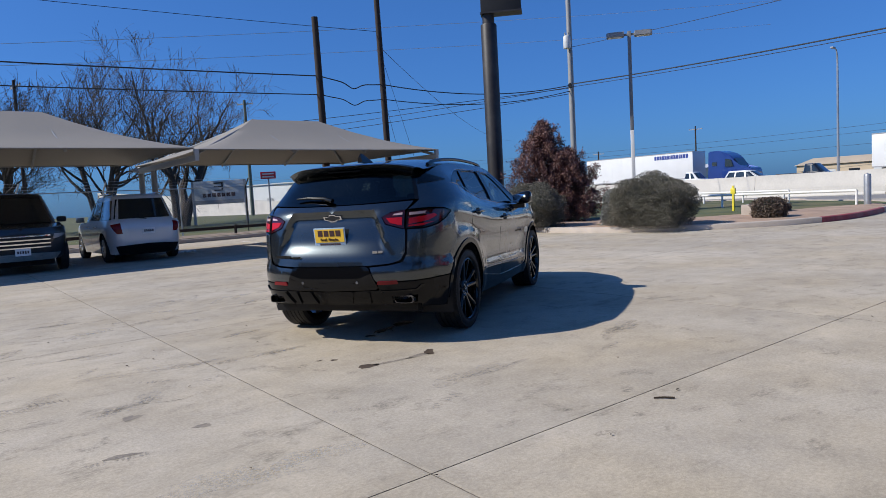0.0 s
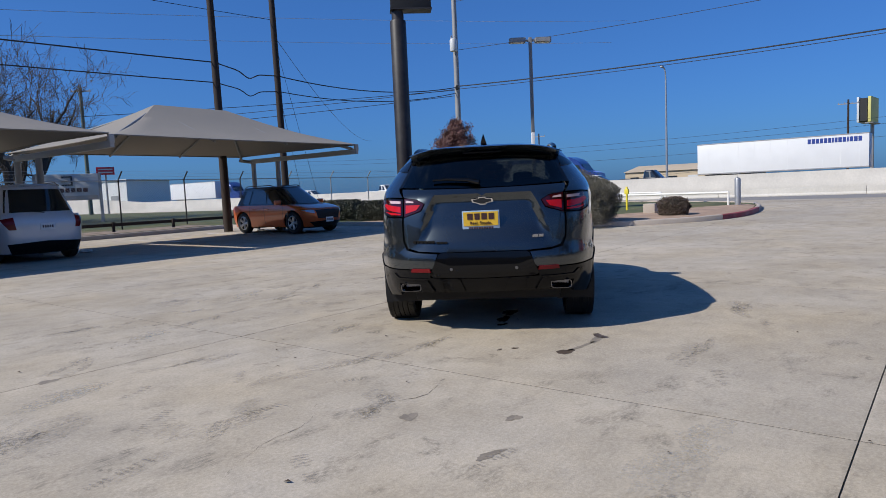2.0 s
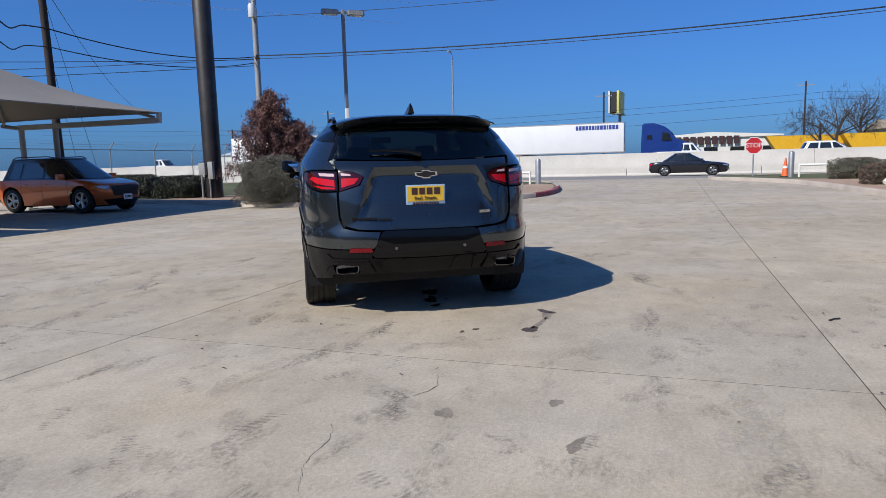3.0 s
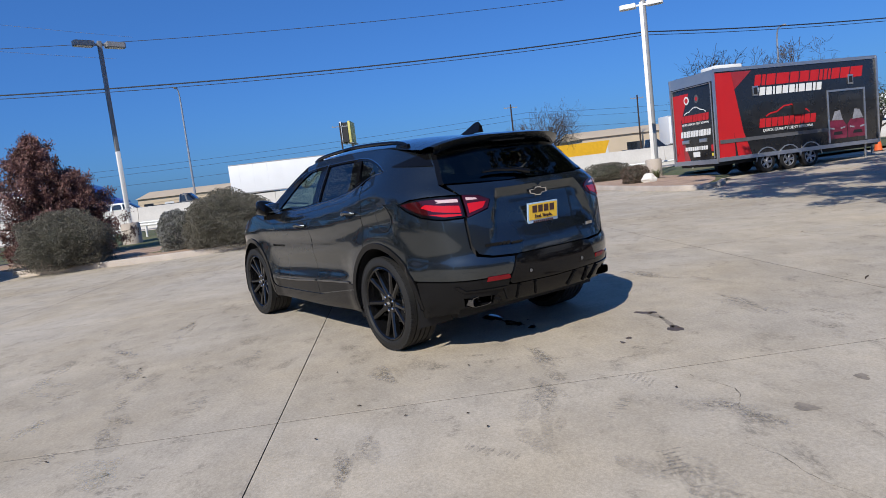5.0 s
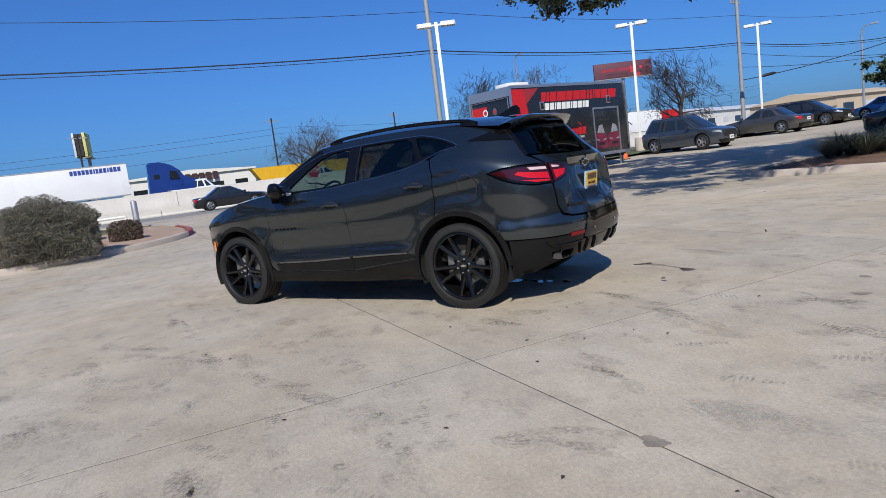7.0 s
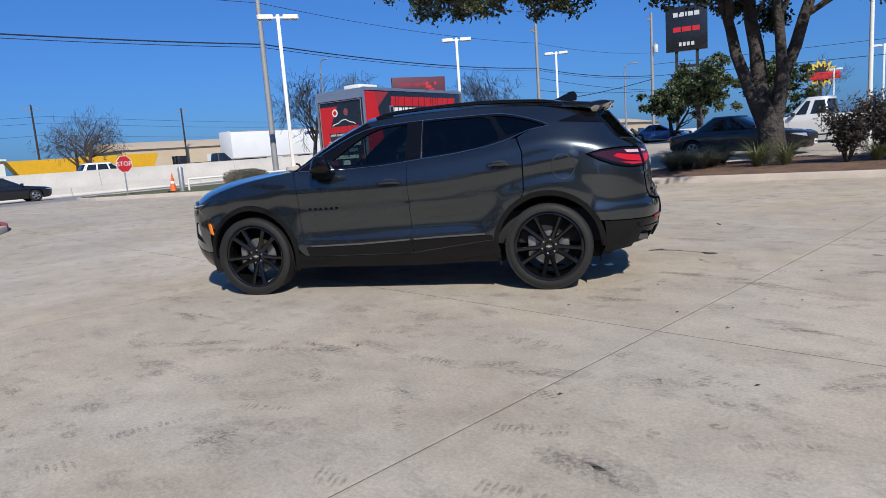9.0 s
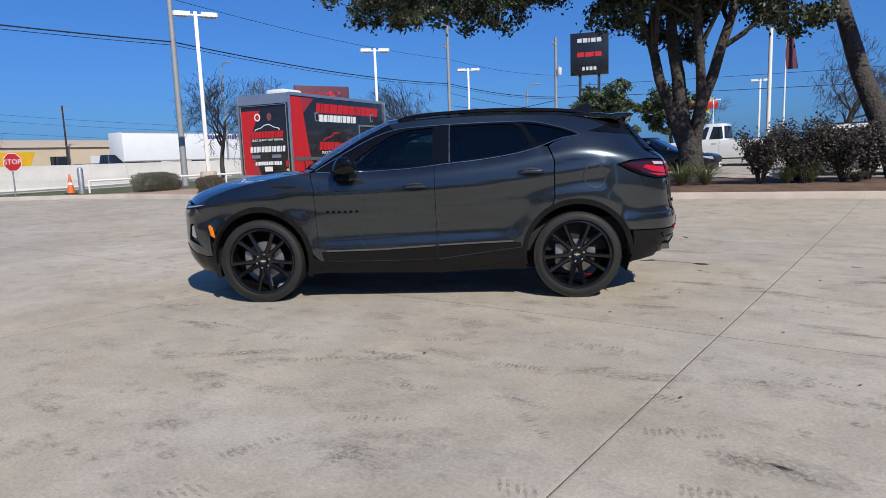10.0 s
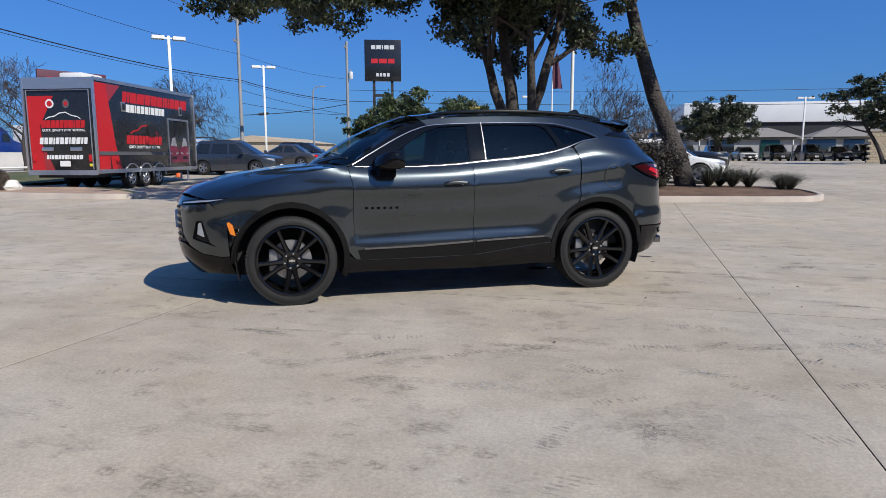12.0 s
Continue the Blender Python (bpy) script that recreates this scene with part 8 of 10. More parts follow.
def vehicle(name, label, category, at, color_mat, L, W, H, wb, kind="suv", rim=None, roof_mat=None, glass=None, tail=None, detail=2, group="", trim=None, wheel_r=None, front_face=None):
    """A road vehicle: wrapped body with arches, glazed cabin with pillars, lamps, plates, mirrors and wheels."""
    car = thing(name, label, category, at, group=group)
    r = wheel_r or (0.37 if kind != "sedan" else 0.335)
    hb = {"suv": 0.60, "sedan": 0.64, "pickup": 0.60}[kind] * H
    z0 = 0.22 if kind != "pickup" else 0.32
    w = W / 2
    lower = [(z0, w * 0.93), (0.35 * H, w * 0.99), (0.5 * H, w), (0.6 * H, w * 0.97), (H, w * 0.9)]
    h = L / 2
    if kind == "suv":
        rear = [(z0, -h * 0.94), (0.28 * H, -h * 0.995), (0.5 * H, -h), (hb, -h * 0.965)]
        front = [(z0, h * 0.92), (0.25 * H, h * 0.985), (0.42 * H, h), (0.50 * H, h * 0.975), (0.545 * H, h * 0.88), (0.575 * H, h * 0.72), (hb, h * 0.56)]
        base, roof = (-h * 0.955, h * 0.58, w * 0.93), (-h * 0.80, h * 0.15, w * 0.72)
        pil = [(0.42, 0.09), (0.0, -0.05), (-0.44, -0.40), (-0.84, -0.70)]
    elif kind == "sedan":
        rear = [(z0, -h * 0.93), (0.3 * H, -h * 0.995), (0.52 * H, -h), (0.60 * H, -h * 0.95), (0.625 * H, -h * 0.80), (hb, -h * 0.62)]
        front = [(z0, h * 0.93), (0.25 * H, h * 0.985), (0.42 * H, h), (0.52 * H, h * 0.96), (0.57 * H, h * 0.80), (0.61 * H, h * 0.58), (hb, h * 0.40)]
        base, roof = (-h * 0.66, h * 0.43, w * 0.92), (-h * 0.36, h * 0.06, w * 0.68)
        pil = [(0.33, 0.03), (-0.10, -0.11), (-0.50, -0.32)]
    else:
        rear = [(z0, -h * 0.97), (0.3 * H, -h), (0.5 * H, -h), (hb, -h * 0.995)]
        front = [(z0, h * 0.95), (0.25 * H, h * 0.99), (0.45 * H, h), (0.54 * H, h * 0.99), (0.575 * H, h * 0.92), (0.59 * H, h * 0.62), (hb, h * 0.46)]
        base, roof = (-h * 0.16, h * 0.47, w * 0.94), (-h * 0.12, h * 0.22, w * 0.74)
        pil = [(0.36, 0.18), (0.14, 0.08), (-0.13, -0.09)]
    S = Skin(lower, [(-h, H * 2), (h, H * 2)], [(-h, H * 3), (h, H * 3)], w * 0.9, w * 0.7, rear, front, -h * 0.5, h * 0.45, 4.5, 3.4)
    ux, ur, uf = S.ux, S.ur, S.uf
    af, ar = wb / 2, -wb / 2
    if kind == "pickup":
        af, ar = wb / 2 + 0.12, -wb / 2 + 0.12
    ra = r * 1.16
    uc, vc = S.u_rear, S.u_front
    bottom = [(uc, z0 + 0.02)] + [(ux(-h * 0.9, z0), z0)]
    for a in (ar, af):
        bottom += [(ux(x, z), z) for x, z in arc(a, r, ra, 200, -20, 14) if z >= z0 - 0.02]
    bottom += [(ux(h * 0.88, z0), z0), (vc, z0 + 0.03)]
    body_poly = bottom + [(vc, hb)] + [(ux(h * 0.3, hb), hb), (0, hb), (ux(-h * 0.6, hb), hb), (uc, hb)]
    step = 0.075 if detail > 1 else 0.12
    part("body", skin_bm(S, [body_poly], step, 0.0, 0.0, (1, -1), True), color_mat, car)
    for s in (1, -1):
        for a in (ar, af):
            simple_wheel(car, a, s * (w - 0.13), r, 0.22, s, rim or M_STEELRIM)
    bm = bmesh.new()
    add_box(bm, (0, 0, z0 + 0.1), (L * 0.86, W * 0.62, 0.22))
    add_box(bm, (0, 0, z0 + 0.18), (wb - 2.4 * ra, W * 0.9, 0.2))
    for a in (ar, af):
        add_box(bm, (a, 0, r + 0.12), (ra * 1.9, W * 0.66, ra * 1.5))
    part("underbody", bm, M_INNER, car)
    # cabin shell, its panes set a little proud, and the roof
    lo, hi = outline_ring(*base, hb - 0.01), outline_ring(*roof, H - 0.06, p=4.0)
    bm = bmesh.new()
    loft(bm, lo + lo[:1], hi + hi[:1], 5)
    part("cabin_shell", bm, roof_mat or color_mat, car)

    def ring_at(t):
        return [q + (k - q) * t for q, k in zip(base, roof)] + [hb - 0.01 + (H - 0.05 - hb) * t, 4.5 - 0.5 * t]

    def on_side(x, t, s):
        xr, xf, wy, z, pw = ring_at(t)
        f = min(0.999, abs(2 * (x - (xr + xf) / 2) / (xf - xr)))
        return Vector((x, s * (wy * (1 - f**pw) ** (1 / pw) + 0.012), z))

    def on_end(y, t, s):
        xr, xf, wy, z, pw = ring_at(t)
        f = min(0.999, abs(y / wy))
        return Vector(((xr + xf) / 2 + s * ((xf - xr) / 2 * (1 - f**pw) ** (1 / pw) + 0.012), y, z))

    pane = glass or M_CARPANE
    for (b0, t0), (b1, t1) in zip(pil, pil[1:]):
        for s in (1, -1):
            bm = bmesh.new()
            m_ = 0.028
            add_grid(bm, 8, 5, lambda u, v: on_side(h * ((b0 - m_) + (b1 - b0 + 2 * m_) * u) * (1 - (0.1 + 0.76 * v)) + h * ((t0 - m_) + (t1 - t0 + 2 * m_) * u) * (0.1 + 0.76 * v), 0.1 + 0.76 * v, s))
            part("side_window", bm, pane, car, "dark window glass")
    for s, nm, k0, k1 in ((1, "windscreen", 0.05, 0.93), (-1, "rear_window", 0.12, 0.9)):
        bm = bmesh.new()
        add_grid(bm, 12, 6, lambda u, v: on_end((2 * u - 1) * 0.86 * ring_at(k0 + (k1 - k0) * v)[2], k0 + (k1 - k0) * v, s))
        part(nm, bm, pane, car, "dark window glass")
    bm = bmesh.new()
    rings = [hi, [Vector((p.x * 0.985, p.y * 0.95, H - 0.03)) for p in hi], [Vector((p.x * 0.9 + 0.1 * (roof[0] + roof[1]) / 2, p.y * 0.75, H - 0.006)) for p in hi]]
    vr = [[bm.verts.new(p + Vector((0, 0, 0.003))) for p in rg] for rg in rings]
    for q0, q1 in zip(vr, vr[1:]):
        for k in range(len(q0)):
            bm.faces.new((q0[k], q0[(k + 1) % len(q0)], q1[(k + 1) % len(q0)], q1[k]))
    bm.faces.new(vr[-1])
    part("roof", bm, roof_mat or color_mat, car)
    # lamps
    for s in (1, -1):
        zt = 0.50 * H if kind != "pickup" else 0.47 * H
        tall = 0.14 if kind == "suv" else 0.09
        tl = [(ur(w * 0.66, zt), zt - tall), (ux(-h * 0.955, zt), zt - tall), (ux(-h * 0.89, zt), zt + tall * 0.7), (ur(w * 0.7, zt), zt + tall)]
        part("tail_lamp", skin_bm(S, [tl], 0.05, 0.008, 0.02, (s,)), tail or M_TAILRED, car, "red tail lamp")
        zh = 0.44 * H
        hl = [(uf(w * 0.62, zh), zh - 0.06), (ux(h * 0.93, zh), zh - 0.03), (ux(h * 0.80, zh), zh + 0.06), (uf(w * 0.64, zh), zh + 0.06)]
        part("headlamp", skin_bm(S, [hl], 0.05, 0.006, 0.02, (s,)), M_LAMPGLASS, car, "clear headlamp")
        if detail > 1:
            for x, wd2 in ((h * 0.40, 0), (-h * 0.05, 0), (-h * 0.42, 0)):
                ln = [(x, z0 + 0.12), (x, hb - 0.03)]
                if math.hypot(x - ar, 0) > ra or True:
                    part("door_seam", skin_bm(S, [strip(ln, 0.012)], 0.1, 0.002, 0.0, (s,)), M_BLACK, car)
            for x in (h * 0.02, -h * 0.36):
                p = S.at(x, hb - 0.13, 0.02)
                bm = bmesh.new()
                add_box(bm, (p.x, p.y * s, p.z), (0.2, 0.03, 0.035), bevel=0.01)
                part("door_handle", bm, M_CHROME if trim else color_mat, car)
            p = S.at(h * 0.33, hb, 0.0)
            bm = bmesh.new()
            add_box(bm, (p.x, (p.y + 0.09) * s, hb + 0.08), (0.14, 0.22, 0.15), bevel=0.04)
            part("door_mirror", bm, color_mat if kind != "pickup" else M_BLACK, car)
        sk = [(ux(-h * 0.86, z0 + 0.1), z0 + 0.02), (ux(-h * 0.86, z0 + 0.2), z0 + 0.2)]
    # dark lower trim, grille, plates
    low = [(uc, z0), (ux(-h * 0.9, z0), z0 - 0.01), (ux(-h * 0.88, z0), z0 + 0.22), (uc, z0 + 0.26)]
    part("rear_bumper_trim", skin_bm(S, [low], 0.08, 0.01, 0.02, (1, -1), True), M_CHROME if kind == "pickup" and trim else M_CLAD, car)
    gr = [(vc, 0.30 * H), (uf(w * 0.5, 0.30 * H), 0.30 * H), (uf(w * 0.6, 0.47 * H), 0.47 * H), (vc, 0.48 * H)]
    part("grille", skin_bm(S, [gr], 0.07, 0.008, 0.02, (1, -1), True), M_BLACK, car, "dark grille")
    if trim:
        for k in range(4):
            z = 0.32 * H + k * 0.045 * H
            part("grille_bar", skin_bm(S, [strip([(uf(w * 0.55 * q / 6, z), z) for q in range(7)], 0.03)], 0.1, 0.02, 0.01, (1, -1), True), M_CHROME, car)
    lf = [(vc, z0), (ux(h * 0.9, z0), z0), (ux(h * 0.9, z0 + 0.16), z0 + 0.15), (vc, z0 + 0.18)]
    part("front_bumper_trim", skin_bm(S, [lf], 0.08, 0.01, 0.02, (1, -1), True), M_CHROME if kind == "pickup" and trim else M_CLAD, car)
    for x, z in ((-h - 0.012, 0.45 * H), (h + 0.015, 0.27 * H)):
        bm = bmesh.new()
        add_box(bm, (x, 0, z), (0.02, 0.31, 0.16))
        pl = part("number_plate", bm, M_WHITE, car, "white number plate")
        bm = bmesh.new()
        for k in range(5):
            add_box(bm, (x + (0.012 if x > 0 else -0.012), -0.1 + k * 0.05, z), (0.004, 0.032, 0.06))
        part("number_mark", bm, M_INK, pl)
    if kind == "suv" and detail > 1:
        for s in (1, -1):
            bm = bmesh.new()
            add_tube(bm, [(-h * 0.70, s * roof[2] * 0.9, H - 0.04), (-h * 0.6, s * roof[2] * 0.92, H + 0.03), (h * -0.02, s * roof[2] * 0.92, H + 0.03), (h * 0.06, s * roof[2] * 0.9, H - 0.03)], 0.016, 6)
            part("roof_rail", bm, M_CHROME if trim else M_BLACK, car)
        bm = bmesh.new()
        p = S.at(uc, hb + 0.0, 0.03)
        add_tube(bm, [(-h * 0.955, 0.0, hb + 0.05), (-h * 0.945, 0.3, hb + 0.09)], 0.012, 6)
        part("rear_wiper", bm, M_BLACK, car)
    if kind == "pickup":
        bm = bmesh.new()
        add_box(bm, (-h * 0.57, 0, hb - 0.035), (h * 0.82, W * 0.86, 0.03), bevel=0.01)
        part("bed_cover", bm, M_BLACK, car, "black bed cover")
    return car


M_CARPANE = mat("dark_car_glass", (0.014, 0.017, 0.018), 0.05, vary=0.1, coat=1.0)
M_PT_WHITE = paint("white_car_paint", (0.72, 0.72, 0.70), 0.0, 0.35)
M_PT_SILVERWHITE = paint("pale_silver_paint", (0.62, 0.63, 0.64), 0.2, 0.35)
M_PT_DARK = paint("charcoal_paint", (0.03, 0.03, 0.033), 0.6, 0.35)
M_PT_BLACK = paint("black_car_paint", (0.008, 0.008, 0.01), 0.2, 0.3)
M_PT_ORANGE = paint("orange_car_paint", (0.60, 0.11, 0.015), 0.25, 0.3)
M_PT_GREY = paint("steel_grey_paint", (0.060, 0.075, 0.098), 0.6, 0.32)
M_PT_GREY2 = paint("warm_grey_paint", (0.085, 0.082, 0.082), 0.6, 0.32)
M_PT_BLUE = paint("blue_car_paint", (0.03, 0.11, 0.30), 0.5, 0.35)


def put(x, y, a, z=None):
    return pose(x, y, ground_z(x, y) if z is None else z, 0, 0, a)


vehicle("sport_utility_vehicle", "older white sport utility vehicle parked nose-in under the canopy", "car", put(4.72, 20.85, 90.5), M_PT_SILVERWHITE, 4.78, 1.91, 1.80, 2.915, "suv", tail=M_REFLECT, trim=True)
vehicle("pickup_truck", "dark grey pickup truck with a chrome barred grille", "pickup truck", put(1.85, 20.7, -91), M_PT_DARK, 5.82, 2.08, 1.95, 3.57, "pickup", trim=True, wheel_r=0.41)
vehicle("compact_crossover", "burnt orange compact crossover with a black roof under the canopy", "car", put(13.2, 20.3, -90), M_PT_ORANGE, 4.3, 1.76, 1.60, 2.62, "suv", roof_mat=M_PT_BLACK, wheel_r=0.36)
vehicle("crossover", "steel grey crossover parked behind the trailer", "car", put(21.6, -16.5, 186), M_PT_GREY, 4.63, 1.84, 1.66, 2.725, "suv", wheel_r=0.35)
vehicle("sedan", "warm grey sedan parked behind the crossover", "car", put(23.3, -24.3, 8), M_PT_GREY2, 4.85, 1.83, 1.45, 2.78, "sedan")
vehicle("crossover", "black crossover at the far end of the row", "car", put(25.2, -31.0, 188), M_PT_BLACK, 4.7, 1.85, 1.6, 2.75, "suv")
vehicle("coupe", "low blue coupe beyond the parked row", "car", put(23.2, -36.5, 195), M_PT_BLUE, 4.5, 1.9, 1.3, 2.7, "sedan", detail=1)
vehicle("sedan", "black sedan parked behind the oak", "car", put(9.1, -14.3, 180), M_PT_BLACK, 5.0, 1.86, 1.48, 2.84, "sedan")
vehicle("pickup_truck", "white crew-cab pickup parked beyond the oak bed", "pickup truck", put(8.2, -21.5, 0), M_PT_WHITE, 5.8, 2.03, 1.95, 3.6, "pickup", wheel_r=0.41)
vehicle("crossover", "white crossover parked behind the leaning oak", "car", put(1.6, -13.9, 180), M_PT_WHITE, 4.65, 1.84, 1.66, 2.7, "suv")
vehicle("pickup_truck", "black pickup truck parked beside the white crossover", "pickup truck", put(1.6, -17.4, 180), M_PT_BLACK, 5.8, 2.03, 1.92, 3.6, "pickup", wheel_r=0.41)
vehicle("sedan", "black sedan on the frontage street", "car", put(43.6, 1.9, -90), M_PT_BLACK, 4.86, 1.85, 1.45, 2.88, "sedan")
for x, y, a, k, mm, lb in ((-6.0, -62, 95, "suv", M_PT_WHITE, "white crossover under a far shade canopy"), (-8.9, -62, 95, "sedan", M_PT_WHITE, "white sedan under a far shade canopy"), (-12.0, -62.5, 95, "suv", M_PT_BLACK, "black crossover under a far shade canopy"), (-15.0, -62.5, 95, "suv", M_PT_DARK, "dark grey crossover under a far shade canopy"), (-17.8, -63, 95, "sedan", M_PT_GREY, "grey sedan under a far shade canopy"), (-20.4, -63, 95, "suv", M_PT_BLACK, "black crossover beside the far wall"), (-3.0, -60, 95, "suv", M_PT_GREY2, "warm grey crossover in the far lot")):
    vehicle("parked_car", lb, "car", put(x, y, a), mm, 4.6, 1.84, 1.66 if k == "suv" else 1.45, 2.7, k, detail=1, group="cars in the far lot")
DECK = 0.5
for x, y, k, mm, lb in ((62.0, 30.5, "suv", M_PT_WHITE, "white crossover on the highway"), (62.0, 36.5, "pickup", M_PT_WHITE, "white pickup on the highway"), (62.0, 25.0, "pickup", M_PT_BLACK, "black pickup on the highway"), (62.5, 1.5, "pickup", M_PT_WHITE, "white pickup on the highway beside a lorry"), (62.0, -20.5, "pickup", M_PT_DARK, "dark pickup on the highway"), (62.0, 60.0, "pickup", M_PT_WHITE, "white pickup on the highway"), (62.0, 74.0, "suv", M_PT_WHITE, "white crossover on the highway"), (63.0, -45.0, "suv", M_PT_BLACK, "black crossover on the highway"), (62.0, -10.0, "suv", M_PT_WHITE, "white crossover on the highway")):
    vehicle("highway_car", lb, "car", pose(x, y, DECK, 0, 0, -90), mm, 5.6 if k == "pickup" else 4.8, 1.95, 1.9 if k == "pickup" else 1.7, 3.5 if k == "pickup" else 2.8, k, detail=1, group="cars on the highway")

M_CAB_BLUE = paint("blue_cab_paint", (0.015, 0.05, 0.24), 0.3, 0.3)
M_BOX_WHITE = mat("white_trailer_panel", (0.72, 0.72, 0.71), 0.45, vary=0.05, scale=0.7)
M_BLUE_INK = mat("blue_lettering", (0.02, 0.05, 0.25), 0.5, vary=0.05)


def lorry(x, y, cab_mat, label, text=True, sleeper=True):
    """Articulated lorry heading along -y: box trailer and sleeper cab."""
    top = thing("articulated_lorry", label, "lorry", pose(x, y, DECK, 0, 0, -90), group="lorries on the highway")
    # local: +x forwards, side to the lot at -y... the lot lies on the right-hand side
    bm = bmesh.new()
    add_box(bm, (-7.15, 0, 2.72), (14.3, 2.6, 2.95), bevel=0.03)
    box = part("box_trailer", bm, M_BOX_WHITE, top, "white box trailer")
    bm = bmesh.new()
    for s in (1, -1):
        add_box(bm, (-7.15, s * 1.305, 1.28), (14.3, 0.02, 0.1))
        add_box(bm, (-7.15, s * 1.305, 4.15), (14.3, 0.02, 0.08))
    part("rail", bm, M_GREY_POLE, box)
    for k in range(10):
        for s in (1, -1):
            bm = bmesh.new()
            add_box(bm, (-0.7 - k * 1.4, s * 1.302, 2.7), (0.035, 0.014, 2.8))
            part("panel_joint", bm, M_BOX_WHITE, box)
    if text:
        m = Matrix.Translation((-2.6, -1.312, 3.72)) @ Matrix(((1, 0, 0, 0), (0, 0, -1, 0), (0, 1, 0, 0), (0, 0, 0, 1)))
        blocks([0.26, 0.26, 0.26, 0.26, 0.26, 0.24, 0.14, 0.22, 0.27, 0.26, 0.14, 0.26, 0.27, 0.26], 0.42, 0.06, M_BLUE_INK, box, m, label="blue company name")
    bm = bmesh.new()
    prof = [(0.5, 0.9), (6.3, 0.6), (6.45, 1.0), (6.35, 1.9), (6.1, 2.05), (4.9, 2.25), (4.4, 3.1), (3.9, 3.55), (2.9, 3.95), (1.7, 3.95), (1.6, 0.95)]
    a = [bm.verts.new((px, 1.2 if px < 4.8 else 1.05, pz)) for px, pz in prof[1:]]
    b = [bm.verts.new((px, -1.2 if px < 4.8 else -1.05, pz)) for px, pz in prof[1:]]
    bm.faces.new(a)
    bm.faces.new(b[::-1])
    for i in range(len(a)):
        bm.faces.new((a[i], a[(i + 1) % len(a)], b[(i + 1) % len(a)], b[i]))
    bmesh.ops.bevel(bm, geom=[e for e in bm.edges if e.calc_length() > 0.3], offset=0.12, segments=3, affect="EDGES")
    cab = part("cab", bm, cab_mat, top, "sleeper cab")
    for s in (1, -1):
        bm = bmesh.new()
        add_prism(bm, [(3.55, 2.25), (4.45, 2.25), (4.2, 2.95), (3.6, 3.05)], 0, 0.02, Matrix.Translation((0, s * 1.21, 0)) @ Matrix.Rotation(radians(90), 4, "X"))
        part("cab_window", bm, M_WINDOWDARK, cab)
        bm = bmesh.new()
        add_box(bm, (2.4, s * 1.205, 2.6), (0.5, 0.03, 0.4))
        part("sleeper_window", bm, M_WINDOWDARK, cab)
    bm = bmesh.new()
    add_prism(bm, [(-1.0, 0.0), (1.0, 0.0), (0.92, 0.95), (-0.92, 0.95)], 0, 0.03, Matrix.Translation((4.93, 0, 2.28)) @ Matrix.Rotation(radians(-32), 4, "Y") @ Matrix(((0, 0, 1, 0), (1, 0, 0, 0), (0, 1, 0, 0), (0, 0, 0, 1))))
    part("windscreen", bm, M_WINDOWDARK, cab)
    bm = bmesh.new()
    add_box(bm, (1.0, 0, 0.95), (11.0, 0.9, 0.3))
    add_box(bm, (-11.8, 0, 1.05), (4.0, 1.0, 0.3))
    add_box(bm, (-6.5, -1.2, 0.75), (6.0, 0.05, 0.75))
    part("chassis", bm, M_BLACK, top)
    for wx in (5.4, 1.9, 0.6, -11.6, -12.9):
        for s in (1, -1):
            simple_wheel(top, wx, s * 1.0, 0.5, 0.3, s)
    return top


lorry(67.0, 7.2, M_CAB_BLUE, "white box lorry with a blue sleeper cab on the highway")
lorry(67.0, 38.5, M_CAB_BLUE, "white box lorry with a blue sleeper cab on the highway")
lorry(67.0, -38.5, M_CAB_BLUE, "white box lorry with a blue sleeper cab on the highway")
lorry(67.0, 103.0, M_CAB_BLUE, "white box lorry with a blue sleeper cab on the highway", False)
lorry(70.0, -62.5, M_TRAILER_RED, "white box lorry with a red sleeper cab on the highway", False)

# ---- signs, far buildings and the rest ----
top = thing("dealer_sign", "tall black dealer sign with white and red marks on two posts", "sign", pose(22.6, -40.0, ground_z(22.6, -40), 0, 0, 20))
bm = bmesh.new()
add_box(bm, (0, 0, 8.4), (0.5, 3.0, 3.3), bevel=0.03)
panel = part("sign_panel", bm, M_TRAILER_BLACK, top, "black sign panel with a grey edge")
for y in (-0.75, 0.75):
    bm = bmesh.new()
    add_box(bm, (0, y, 3.35), (0.22, 0.22, 6.8))
    part("post", bm, M_DARKPOLE, top)
bm = bmesh.new()
add_box(bm, (0, 0, 5.6), (0.18, 1.28, 0.22))
part("crossbar", bm, M_DARKPOLE, top)


def sign_row(z, ws, h, m_, lb):
    for sgn in (1,):
        blocks(ws, h, 0.09, m_, panel, Matrix.Translation((-0.255, 0, z)) @ Matrix(((0, 0, -1, 0), (-1, 0, 0, 0), (0, 1, 0, 0), (0, 0, 0, 1))), label=lb)


sign_row(9.45, [0.34, 0.36, 0.1, 0.36, 0.36], 0.32, M_GREY_LIGHT, "white maker name")
sign_row(8.35, [0.56, 0.66, 0.52], 0.36, M_RED, "red maker name with a white rim")
sign_row(7.25, [0.2, 0.2, 0.22, 0.22], 0.28, M_GREY_LIGHT, "white dealer name")
top.rotation_euler = (0, 0, radians(-70))

